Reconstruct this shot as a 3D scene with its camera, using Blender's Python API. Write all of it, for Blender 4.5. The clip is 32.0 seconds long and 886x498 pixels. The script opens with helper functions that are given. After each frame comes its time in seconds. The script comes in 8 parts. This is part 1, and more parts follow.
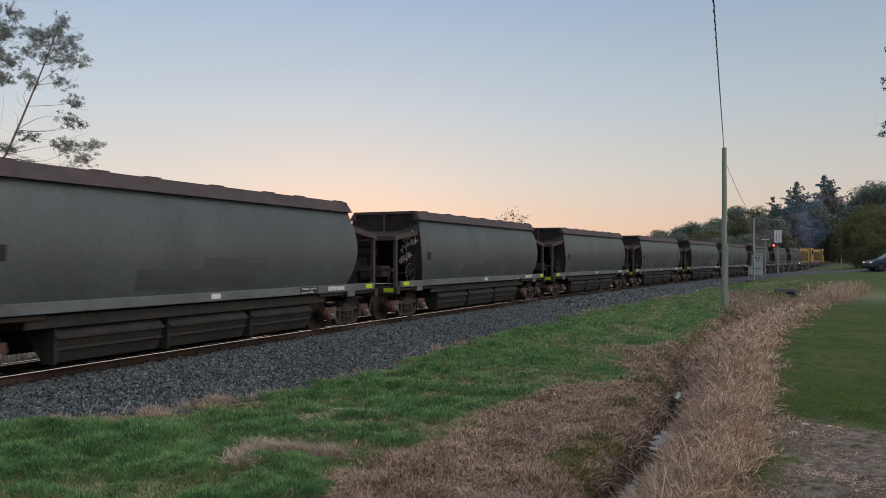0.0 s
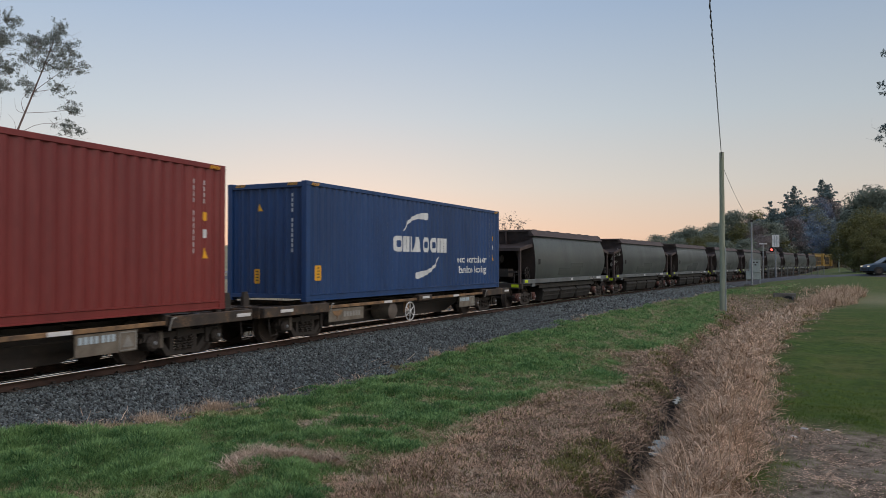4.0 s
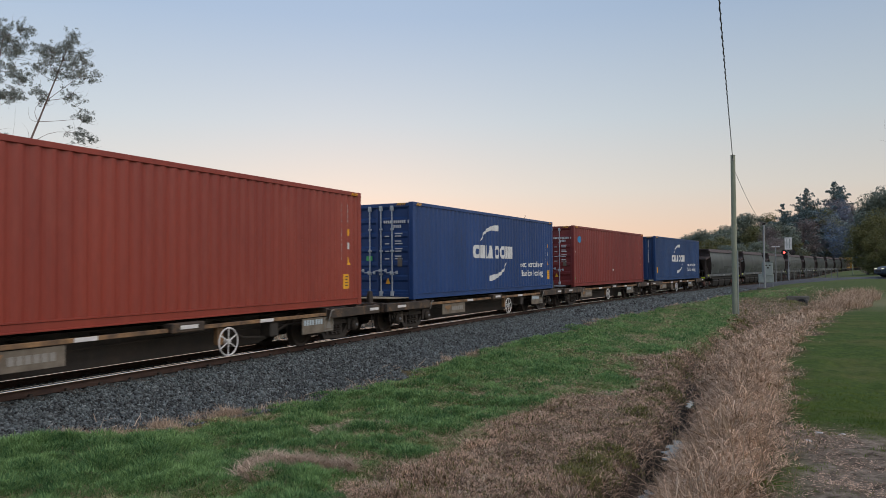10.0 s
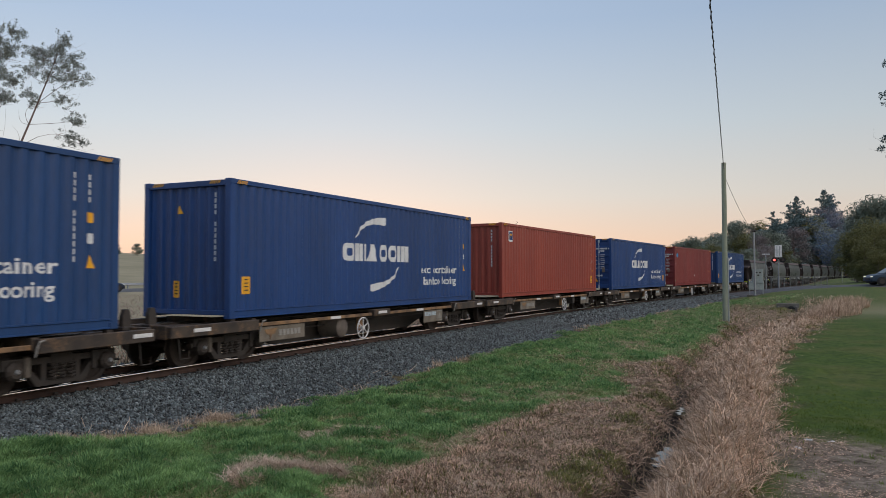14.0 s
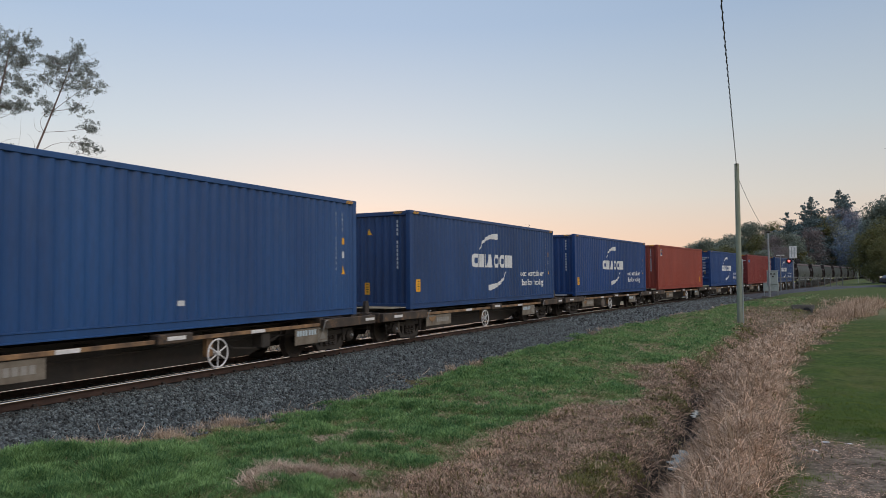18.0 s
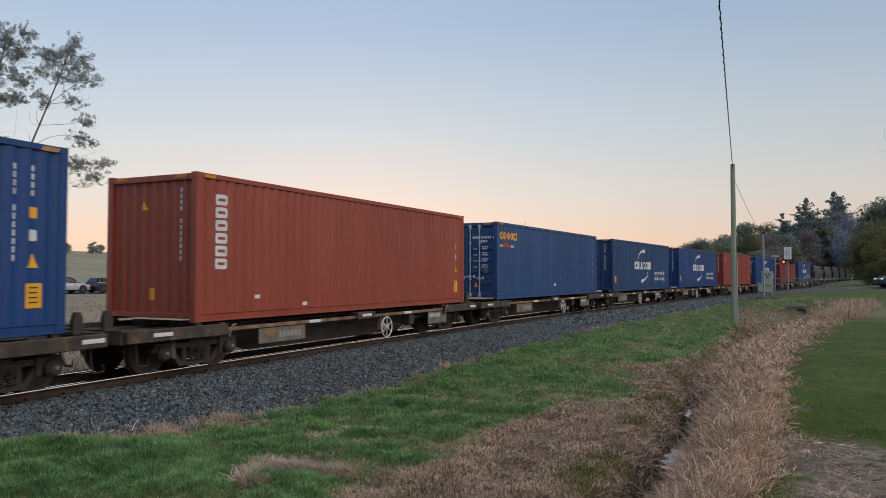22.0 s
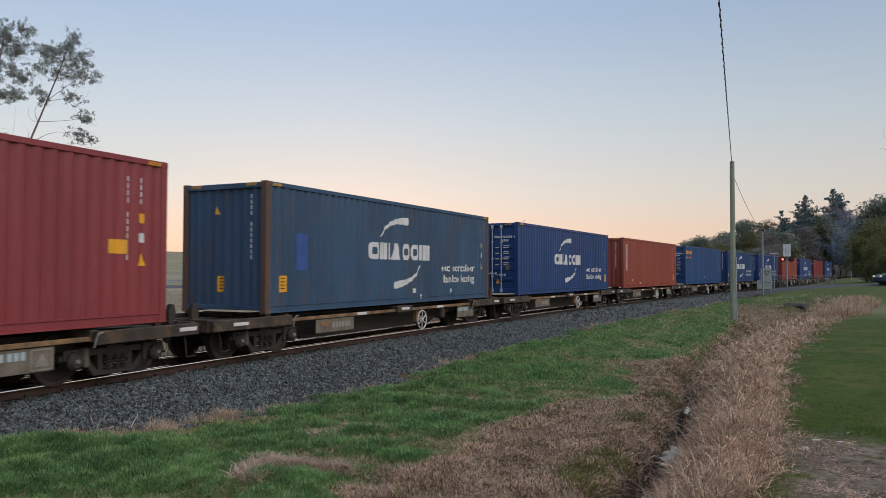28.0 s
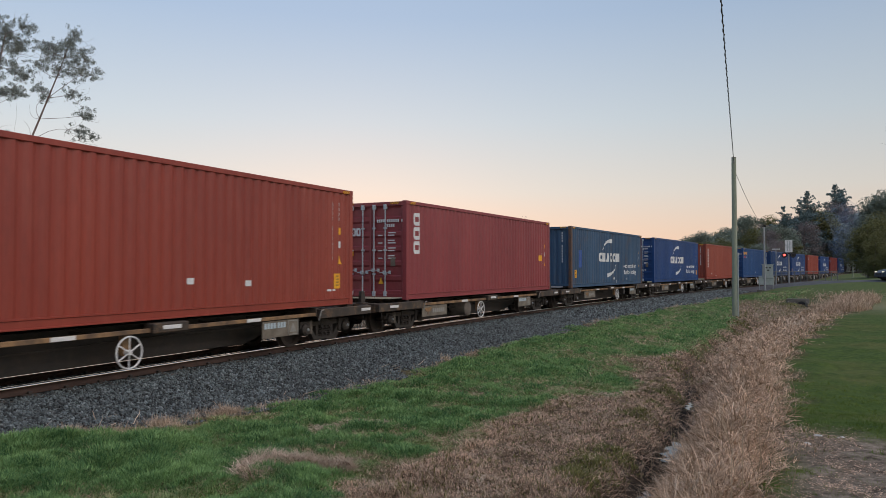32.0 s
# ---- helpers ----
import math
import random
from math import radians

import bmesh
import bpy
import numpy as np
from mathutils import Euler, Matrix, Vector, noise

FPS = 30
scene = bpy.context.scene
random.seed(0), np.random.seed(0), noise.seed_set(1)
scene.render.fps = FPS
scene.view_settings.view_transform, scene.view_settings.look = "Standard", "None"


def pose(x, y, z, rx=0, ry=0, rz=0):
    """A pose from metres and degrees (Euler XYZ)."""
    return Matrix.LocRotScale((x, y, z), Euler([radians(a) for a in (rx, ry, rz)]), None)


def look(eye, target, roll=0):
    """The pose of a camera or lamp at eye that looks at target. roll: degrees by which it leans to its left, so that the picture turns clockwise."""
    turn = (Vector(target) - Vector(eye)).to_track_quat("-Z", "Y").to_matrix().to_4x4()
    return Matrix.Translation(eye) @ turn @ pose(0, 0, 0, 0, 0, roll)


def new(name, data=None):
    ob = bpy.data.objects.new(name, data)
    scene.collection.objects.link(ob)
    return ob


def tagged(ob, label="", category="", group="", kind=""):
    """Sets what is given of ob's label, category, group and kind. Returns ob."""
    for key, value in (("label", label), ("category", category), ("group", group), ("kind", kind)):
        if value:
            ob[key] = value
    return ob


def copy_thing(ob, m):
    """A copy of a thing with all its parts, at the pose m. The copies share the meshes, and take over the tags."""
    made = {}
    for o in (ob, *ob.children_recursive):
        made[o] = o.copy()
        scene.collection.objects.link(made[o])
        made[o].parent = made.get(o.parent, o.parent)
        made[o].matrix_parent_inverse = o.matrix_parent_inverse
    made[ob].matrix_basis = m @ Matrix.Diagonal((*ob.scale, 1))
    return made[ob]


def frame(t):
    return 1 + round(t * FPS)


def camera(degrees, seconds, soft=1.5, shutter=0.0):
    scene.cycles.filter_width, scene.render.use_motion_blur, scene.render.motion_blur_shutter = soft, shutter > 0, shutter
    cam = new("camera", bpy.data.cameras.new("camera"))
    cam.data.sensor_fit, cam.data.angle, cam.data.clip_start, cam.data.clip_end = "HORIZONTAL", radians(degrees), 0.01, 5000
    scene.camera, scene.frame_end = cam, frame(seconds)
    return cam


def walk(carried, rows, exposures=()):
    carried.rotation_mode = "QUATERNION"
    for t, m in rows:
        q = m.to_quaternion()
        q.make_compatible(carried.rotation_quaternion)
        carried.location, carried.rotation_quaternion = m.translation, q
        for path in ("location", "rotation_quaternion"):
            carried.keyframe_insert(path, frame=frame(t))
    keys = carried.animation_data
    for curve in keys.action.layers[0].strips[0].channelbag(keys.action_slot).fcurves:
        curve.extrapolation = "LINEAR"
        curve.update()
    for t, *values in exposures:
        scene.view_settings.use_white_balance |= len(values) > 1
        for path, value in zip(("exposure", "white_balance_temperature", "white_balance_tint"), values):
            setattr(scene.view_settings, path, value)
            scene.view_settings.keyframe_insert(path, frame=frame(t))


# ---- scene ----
# the camera: held by hand at one spot, turning a little
cam = camera(61.28, 32.0, soft=0.4, shutter=0.3)
EYE = Vector((0, 0, 1.88))


def gaze(yaw, pitch, roll):
    a, b = radians(yaw), radians(pitch)
    return look(EYE, EYE + Vector((math.cos(a) * math.cos(b), math.sin(a) * math.cos(b), math.sin(b))), roll)


walk(cam, [(t, gaze(a, b, c)) for t, a, b, c in (
    (0, 21.764, 0.626, 0.184), (0.5, 21.789, 0.660, 0.161), (1, 21.773, 0.650, 0.186), (1.5, 21.724, 0.702, 0.161),
    (2, 21.654, 0.753, 0.136), (2.5, 21.601, 0.878, 0.119), (3, 21.565, 1.032, 0.077), (3.5, 21.573, 1.080, 0.008),
    (5.5, 21.839, 0.916, 0.062), (6, 21.881, 0.974, 0.066), (6.5, 22.068, 1.057, -0.018), (7, 22.308, 1.034, -0.146),
    (7.5, 22.526, 0.935, -0.213), (8, 22.762, 0.999, -0.275), (8.5, 22.820, 1.176, -0.283), (9, 22.749, 1.366, -0.272),
    (9.5, 22.651, 1.483, -0.332), (10, 22.431, 1.424, -0.355), (10.5, 22.259, 1.403, -0.367), (11, 22.160, 1.656, -0.352),
    (11.5, 22.051, 2.053, -0.346), (12, 21.912, 2.215, -0.409), (12.5, 21.708, 2.190, -0.426), (13, 21.639, 2.089, -0.326),
    (13.5, 21.671, 1.959, -0.183), (14, 21.800, 1.849, -0.040), (14.5, 22.011, 1.748, -0.044), (16.5, 22.352, 1.802, -0.242),
    (17, 22.508, 1.839, -0.334), (17.5, 22.659, 1.944, -0.373), (18, 22.723, 2.129, -0.450), (18.5, 22.647, 2.220, -0.467),
    (19, 22.526, 2.175, -0.479), (19.5, 22.440, 2.079, -0.402), (20, 22.404, 1.982, -0.266), (20.5, 22.345, 1.859, -0.151),
    (21, 22.286, 1.777, -0.112), (21.5, 22.307, 1.801, -0.025), (22, 22.396, 1.933, 0.115), (22.5, 22.449, 1.949, 0.183),
    (23, 22.419, 1.838, 0.186), (23.5, 22.347, 1.744, 0.194), (24, 22.407, 1.657, 0.306), (24.5, 22.452, 1.631, 0.375),
    (25, 22.503, 1.651, 0.360), (25.5, 22.498, 1.627, 0.361), (27.5, 22.321, 1.726, 0.260), (28, 22.340, 1.705, 0.159),
    (28.5, 22.420, 1.694, 0.089), (29, 22.504, 1.780, 0.032), (29.5, 22.490, 1.833, 0.059), (30, 22.393, 1.792, 0.010),
    (30.5, 22.341, 1.688, 0.069), (31, 22.409, 1.550, 0.148), (31.5, 22.550, 1.466, 0.122), (32, 22.453, 1.428, 0.060),
)], exposures=[(0, 0.0), (6, 0.02), (12, 0.13), (24, 0.13), (32, 0.14)])

# ---- light: a clear sky just after sunset ----
world = bpy.data.worlds.new("dusk_sky")
scene.world = world
world.use_nodes = True
wn, wl = world.node_tree.nodes, world.node_tree.links
wn.clear()
w_out, w_bg = wn.new("ShaderNodeOutputWorld"), wn.new("ShaderNodeBackground")
w_co, w_sep, w_ramp = wn.new("ShaderNodeTexCoord"), wn.new("ShaderNodeSeparateXYZ"), wn.new("ShaderNodeValToRGB")
w_sky, w_mix = wn.new("ShaderNodeTexSky"), wn.new("ShaderNodeMix")
w_sky.sky_type, w_sky.sun_disc = "NISHITA", False
w_sky.sun_elevation, w_sky.sun_rotation = radians(0.5), radians(60)
w_mix.data_type, w_mix.blend_type = "RGBA", "ADD"
w_mix.inputs[0].default_value = 0.02
wl.new(w_co.outputs["Generated"], w_sep.inputs[0])
wl.new(w_sep.outputs["Z"], w_ramp.inputs[0])
stops = ((0.0, (0.74, 0.48, 0.36)), (0.035, (0.78, 0.58, 0.45)), (0.10, (0.65, 0.62, 0.58)), (0.19, (0.51, 0.575, 0.63)), (0.32, (0.35, 0.455, 0.61)), (0.60, (0.24, 0.35, 0.54)), (1.0, (0.18, 0.27, 0.48)))
ramp = w_ramp.color_ramp
while len(ramp.elements) < len(stops):
    ramp.elements.new(0.5)
for el, (p, c) in zip(ramp.elements, stops):
    el.position, el.color = p, (*c, 1)
wl.new(w_ramp.outputs[0], w_mix.inputs[6])
wl.new(w_sky.outputs[0], w_mix.inputs[7])
# the sky is a little dimmer away from where the sun went down
w_side, w_dim = wn.new("ShaderNodeMapRange"), wn.new("ShaderNodeMix")
w_side.interpolation_type = "SMOOTHSTEP"
for key, value in (("From Min", -0.3), ("From Max", 0.55), ("To Min", 0.86), ("To Max", 1.05)):
    w_side.inputs[key].default_value = value
w_dim.data_type, w_dim.blend_type = "RGBA", "MULTIPLY"
w_dim.inputs[0].default_value = 1.0
wl.new(w_sep.outputs["Y"], w_side.inputs[0])
wl.new(w_mix.outputs[2], w_dim.inputs[6])
wl.new(w_side.outputs[0], w_dim.inputs[7])
wl.new(w_dim.outputs[2], w_bg.inputs[0])
wl.new(w_bg.outputs[0], w_out.inputs[0])
w_bg.inputs[1].default_value = 1.0

sun = new("sun", bpy.data.lights.new("sun", "SUN"))
sun.data.energy, sun.data.angle, sun.data.color = 1.65, radians(70), (1.0, 0.86, 0.76)
sun.matrix_world = look((0, 0, 0), (0.08, 0.76, -0.78))
scene.view_settings.exposure = 0.0


# ---- materials ----
def material(name, base, rough=0.7, metal=0.0, alt=None, scale=3.0, fine=40.0, dirt=None, dirt_amount=0.45, bump=0.15, emit=0.0, per_piece=0.0, streak=1.0, spec=0.5):
    """A surface with broad and fine variation, stains and relief."""
    m = bpy.data.materials.new(name)
    m.use_nodes = True
    n, l = m.node_tree.nodes, m.node_tree.links
    b = n["Principled BSDF"]
    co = n.new("ShaderNodeTexCoord")
    mp = n.new("ShaderNodeMapping")
    mp.inputs["Scale"].default_value = (1, 1, 1.0 / streak)
    l.new(co.outputs["Object"], mp.inputs[0])
    big, small = n.new("ShaderNodeTexNoise"), n.new("ShaderNodeTexNoise")
    for t, s, d in ((big, scale, 5), (small, fine, 4)):
        t.inputs["Scale"].default_value, t.inputs["Detail"].default_value = s, d
        l.new(mp.outputs[0], t.inputs["Vector"])
    alt = alt or tuple(min(1, c * 0.72) for c in base)
    mix = n.new("ShaderNodeMix")
    mix.data_type = "RGBA"
    mix.inputs[6].default_value, mix.inputs[7].default_value = (*base, 1), (*alt, 1)
    ramp = n.new("ShaderNodeMapRange")
    ramp.inputs["From Min"].default_value, ramp.inputs["From Max"].default_value = 0.36, 0.66
    l.new(big.outputs["Fac"], ramp.inputs[0])
    l.new(ramp.outputs[0], mix.inputs[0])
    last = mix.outputs[2]
    if dirt:
        dn = n.new("ShaderNodeTexNoise")
        dn.inputs["Scale"].default_value, dn.inputs["Detail"].default_value, dn.inputs["Roughness"].default_value = scale * 2.3, 8, 0.7
        l.new(mp.outputs[0], dn.inputs["Vector"])
        dr = n.new("ShaderNodeMapRange")
        dr.inputs["From Min"].default_value, dr.inputs["From Max"].default_value, dr.inputs["To Max"].default_value = 0.52, 0.72, dirt_amount
        l.new(dn.outputs["Fac"], dr.inputs[0])
        dm = n.new("ShaderNodeMix")
        dm.data_type = "RGBA"
        dm.inputs[7].default_value = (*dirt, 1)
        l.new(last, dm.inputs[6])
        l.new(dr.outputs[0], dm.inputs[0])
        last = dm.outputs[2]
    fm = n.new("ShaderNodeMix")
    fm.data_type, fm.blend_type = "RGBA", "MULTIPLY"
    fr = n.new("ShaderNodeMapRange")
    fr.inputs["To Min"].default_value, fr.inputs["To Max"].default_value = 0.75, 1.2
    l.new(small.outputs["Fac"], fr.inputs[0])
    fm.inputs[0].default_value = 1.0
    l.new(last, fm.inputs[6])
    l.new(fr.outputs[0], fm.inputs[7])
    last = fm.outputs[2]
    if per_piece:
        info = n.new("ShaderNodeNewGeometry")
        pr = n.new("ShaderNodeMapRange")
        pr.inputs["To Min"].default_value, pr.inputs["To Max"].default_value = 1 - per_piece, 1 + per_piece
        l.new(info.outputs["Random Per Island"], pr.inputs[0])
        pm = n.new("ShaderNodeMix")
        pm.data_type, pm.blend_type = "RGBA", "MULTIPLY"
        pm.inputs[0].default_value = 1.0
        l.new(last, pm.inputs[6])
        l.new(pr.outputs[0], pm.inputs[7])
        last = pm.outputs[2]
    l.new(last, b.inputs["Base Color"])
    rr = n.new("ShaderNodeMapRange")
    rr.inputs["To Min"].default_value, rr.inputs["To Max"].default_value = max(0.05, rough - 0.12), min(1, rough + 0.12)
    l.new(big.outputs["Fac"], rr.inputs[0])
    l.new(rr.outputs[0], b.inputs["Roughness"])
    b.inputs["Metallic"].default_value = metal
    b.inputs["Specular IOR Level"].default_value = spec
    if bump:
        bp = n.new("ShaderNodeBump")
        bp.inputs["Strength"].default_value, bp.inputs["Distance"].default_value = bump, 0.01
        l.new(small.outputs["Fac"], bp.inputs["Height"])
        l.new(bp.outputs[0], b.inputs["Normal"])
    if emit:
        b.inputs["Emission Color"].default_value = (*base, 1)
        b.inputs["Emission Strength"].default_value = emit
    return m


def leafy(name, base, alt, through_light=0.25, patch=0.35, spread=0.6):
    """Leaves and blades: each one its own shade, a little light through it."""
    m = bpy.data.materials.new(name)
    m.use_nodes = True
    n, l = m.node_tree.nodes, m.node_tree.links
    b = n["Principled BSDF"]
    geo, tc, noi = n.new("ShaderNodeNewGeometry"), n.new("ShaderNodeTexCoord"), n.new("ShaderNodeTexNoise")
    noi.inputs["Scale"].default_value, noi.inputs["Detail"].default_value = patch, 3
    l.new(tc.outputs["Object"], noi.inputs["Vector"])
    add = n.new("ShaderNodeMath")
    add.operation = "MULTIPLY_ADD"
    add.inputs[1].default_value, add.inputs[2].default_value = spread, 0.25 - spread / 2
    l.new(geo.outputs["Random Per Island"], add.inputs[0])
    add2 = n.new("ShaderNodeMath")
    add2.operation = "MULTIPLY_ADD"
    add2.inputs[1].default_value = 1.5
    l.new(noi.outputs["Fac"], add2.inputs[0])
    l.new(add.outputs[0], add2.inputs[2])
    sub = n.new("ShaderNodeMath")
    sub.operation, sub.inputs[1].default_value, sub.use_clamp = "SUBTRACT", 0.55, True
    l.new(add2.outputs[0], sub.inputs[0])
    mix = n.new("ShaderNodeMix")
    mix.data_type = "RGBA"
    mix.inputs[6].default_value, mix.inputs[7].default_value = (*base, 1), (*alt, 1)
    l.new(sub.outputs[0], mix.inputs[0])
    l.new(mix.outputs[2], b.inputs["Base Color"])
    b.inputs["Roughness"].default_value = 0.65
    b.inputs["Specular IOR Level"].default_value = 0.25
    tr = n.new("ShaderNodeBsdfTranslucent")
    l.new(mix.outputs[2], tr.inputs[0])
    ms = n.new("ShaderNodeMixShader")
    ms.inputs[0].default_value = through_light
    l.new(b.outputs[0], ms.inputs[1])
    l.new(tr.outputs[0], ms.inputs[2])
    l.new(ms.outputs[0], n["Material Output"].inputs[0])
    return m


NAVY = material("navy_container_paint", (0.0116, 0.0569, 0.1998), 0.42, 0, (0.0097, 0.0446, 0.1532), 0.7, 18, (0.03, 0.055, 0.12), 0.3, 0.05, streak=4, spec=0.40)
NAVY_DULL = material("dull_navy_paint", (0.0148, 0.0602, 0.1819), 0.44, 0, (0.0111, 0.0428, 0.1291), 0.8, 18, (0.045, 0.075, 0.14), 0.35, 0.05, streak=4, spec=0.40)
BLUE_WORN = material("worn_faded_blue_paint", (0.0370, 0.0946, 0.1787), 0.55, 0, (0.0259, 0.0657, 0.1256), 0.9, 18, (0.10, 0.07, 0.05), 0.6, 0.08, streak=3, spec=0.45)
BLUE_SEA = material("mid_blue_container_paint", (0.0176, 0.0755, 0.2145), 0.44, 0, (0.0141, 0.0565, 0.1681), 0.7, 18, (0.05, 0.085, 0.17), 0.35, 0.05, streak=4, spec=0.40)
RED_DARK = material("oxide_red_paint", (0.2146, 0.0305, 0.0268), 0.45, 0, (0.1647, 0.0224, 0.0207), 0.7, 18, (0.25, 0.055, 0.046), 0.35, 0.05, streak=4, spec=0.50)
RED_BRIGHT = material("brick_red_container_paint", (0.2827, 0.0459, 0.0274), 0.45, 0, (0.2313, 0.0353, 0.0222), 0.7, 18, (0.36, 0.09, 0.06), 0.35, 0.05, streak=4, spec=0.50)
RED_TAN = material("orange_red_container_paint", (0.2999, 0.0582, 0.0325), 0.45, 0, (0.2485, 0.0441, 0.0257), 0.7, 18, (0.38, 0.11, 0.07), 0.35, 0.05, streak=4, spec=0.50)
MAROON = material("maroon_container_paint", (0.2676, 0.0443, 0.0505), 0.45, 0, (0.2141, 0.0332, 0.0396), 0.7, 18, (0.29, 0.075, 0.075), 0.35, 0.05, streak=4, spec=0.50)
ROOF_STEEL = material("weathered_roof_paint", (0.16, 0.12, 0.11), 0.7, 0, (0.10, 0.08, 0.08), 1.0, 20, (0.2, 0.1, 0.06), 0.5)
WHITE = material("white_lettering", (0.72, 0.74, 0.74), 0.55, 0, (0.60, 0.62, 0.62), 2.0, 30, (0.4, 0.42, 0.45), 0.35, 0.03)
YELLOW = material("yellow_sticker", (0.85, 0.42, 0.02), 0.5, 0, (0.75, 0.36, 0.02), 3, 30, None, 0, 0.02)
ORANGE = material("orange_yellow_lettering", (0.85, 0.40, 0.03), 0.5, bump=0.02)
BLACK = material("black_paint", (0.02, 0.02, 0.022), 0.6, bump=0.05)
SIGN_RED = material("red_band", (0.55, 0.03, 0.02), 0.5, bump=0.02)
SKY_DOT = material("bright_blue_sticker", (0.03, 0.30, 0.62), 0.5, bump=0.02)
GREEN_DOT = material("green_sticker", (0.10, 0.55, 0.16), 0.5, bump=0.02)
GALV = material("galvanised_steel", (0.36, 0.38, 0.39), 0.5, 0.6, (0.33, 0.35, 0.37), 4, 60, (0.2, 0.15, 0.1), 0.35, 0.1)
LOCK_STEEL = material("pale_lock_bar_paint", (0.52, 0.58, 0.62), 0.5, 0.15, (0.42, 0.48, 0.52), 4, 60, (0.22, 0.17, 0.13), 0.3, 0.05)
RUST_CORNER = material("rusty_corner_steel", (0.10, 0.07, 0.06), 0.75, 0.1, (0.16, 0.08, 0.045), 5, 50, (0.05, 0.04, 0.04), 0.5)
UNDER = material("grimy_underframe_steel", (0.034, 0.030, 0.026), 0.7, 0.1, (0.050, 0.040, 0.032), 2.5, 30, (0.085, 0.060, 0.044), 0.45, 0.25)
DECK = material("rusty_brown_deck_steel", (0.075, 0.056, 0.040), 0.75, 0.1, (0.032, 0.027, 0.024), 2, 35, (0.32, 0.185, 0.085), 0.6, 0.25)
OCHRE = material("ochre_stained_steel", (0.30, 0.175, 0.08), 0.75, 0, (0.10, 0.065, 0.042), 3, 35, (0.05, 0.04, 0.035), 0.6, 0.2)
PLATE = material("grey_sign_plate", (0.21, 0.185, 0.145), 0.6, 0.1, (0.13, 0.108, 0.08), 3, 35, (0.09, 0.06, 0.04), 0.5, 0.1)
PLATE_BLUE = material("pale_blue_number_bars", (0.45, 0.55, 0.60), 0.6, bump=0.02)
TYRE_STEEL = material("worn_wheel_steel", (0.045, 0.039, 0.035), 0.6, 0.3, (0.068, 0.052, 0.042), 4, 40, (0.1, 0.06, 0.04), 0.4, 0.15)
SHINE = material("polished_rail_head", (0.95, 0.94, 0.92), 0.13, 1.0, (0.86, 0.85, 0.83), 6, 80, None, 0, 0.0)
for link in list(SHINE.node_tree.nodes["Principled BSDF"].inputs["Roughness"].links):
    SHINE.node_tree.links.remove(link)
SHINE.node_tree.nodes["Principled BSDF"].inputs["Roughness"].default_value = 0.045
RAIL = material("rusty_rail_steel", (0.075, 0.042, 0.030), 0.8, 0.2, (0.05, 0.03, 0.023), 5, 60, (0.05, 0.035, 0.03), 0.4, 0.25)
SLEEPER = material("weathered_sleeper_timber", (0.085, 0.07, 0.06), 0.9, 0, (0.05, 0.042, 0.038), 3, 45, (0.12, 0.08, 0.06), 0.4, 0.5)
HOPPER = material("grey_green_hopper_paint", (0.215, 0.245, 0.240), 0.34, 0.1, (0.175, 0.20, 0.196), 0.6, 15, (0.13, 0.145, 0.142), 0.5, 0.05, streak=2.5)
HOPPER_BROWN = material("rust_brown_hopper_steel", (0.085, 0.062, 0.055), 0.75, 0.1, (0.055, 0.043, 0.04), 1.6, 25, (0.13, 0.075, 0.05), 0.5, 0.2)
SILL = material("grey_side_sill_paint", (0.155, 0.175, 0.18), 0.5, 0.1, (0.10, 0.11, 0.112), 1.2, 20, (0.06, 0.055, 0.05), 0.5, 0.1)
LIME = material("lime_reflector", (0.62, 0.80, 0.02), 0.4, bump=0.02)
REFLECT = material("white_reflector_strip", (0.78, 0.78, 0.76), 0.35, bump=0.02)
BALLAST = material("blue_grey_basalt_ballast", (0.105, 0.128, 0.130), 0.75, 0, (0.040, 0.051, 0.053), 9, 60, (0.36, 0.37, 0.35), 0.45, 0.6, per_piece=0.9)
# bed sheet coloured about half as bright as the stones lying on it
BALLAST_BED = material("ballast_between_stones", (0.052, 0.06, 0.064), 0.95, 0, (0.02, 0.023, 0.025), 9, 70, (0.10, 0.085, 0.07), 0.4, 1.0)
TIMBER = material("treated_pole_timber", (0.34, 0.37, 0.28), 0.85, 0, (0.22, 0.25, 0.18), 1.5, 30, (0.28, 0.25, 0.20), 0.4, 0.4, streak=10)
WIRE = material("black_cable", (0.03, 0.03, 0.032), 0.6, bump=0)
CONCRETE = material("weathered_concrete", (0.19, 0.175, 0.15), 0.9, 0, (0.12, 0.11, 0.095), 3, 40, (0.08, 0.08, 0.07), 0.5, 0.4)
ASPHALT = material("worn_asphalt", (0.085, 0.085, 0.088), 0.9, 0, (0.06, 0.06, 0.063), 1.0, 50, (0.12, 0.12, 0.115), 0.4, 0.3)
CABINET = material("pale_green_grey_cabinet_paint", (0.40, 0.45, 0.43), 0.5, 0.1, (0.34, 0.38, 0.365), 2, 30, (0.2, 0.2, 0.17), 0.35, 0.05)
LOCO_YELLOW = material("yellow_locomotive_paint", (0.40, 0.25, 0.05), 0.5, 0, (0.28, 0.18, 0.045), 1.5, 20, (0.09, 0.06, 0.03), 0.5, 0.05)
LAMP_WARM = material("lit_headlight", (1.0, 0.86, 0.60), 0.3, emit=0.55, bump=0)
LAMP_AMBER = material("lit_ditch_light", (1.0, 0.72, 0.25), 0.3, emit=9, bump=0)
LAMP_RED = material("lit_red_crossing_lamp", (1.0, 0.10, 0.08), 0.3, emit=2.6, bump=0)
GLASS_DARK = material("dark_window_glass", (0.02, 0.025, 0.03), 0.08, bump=0)
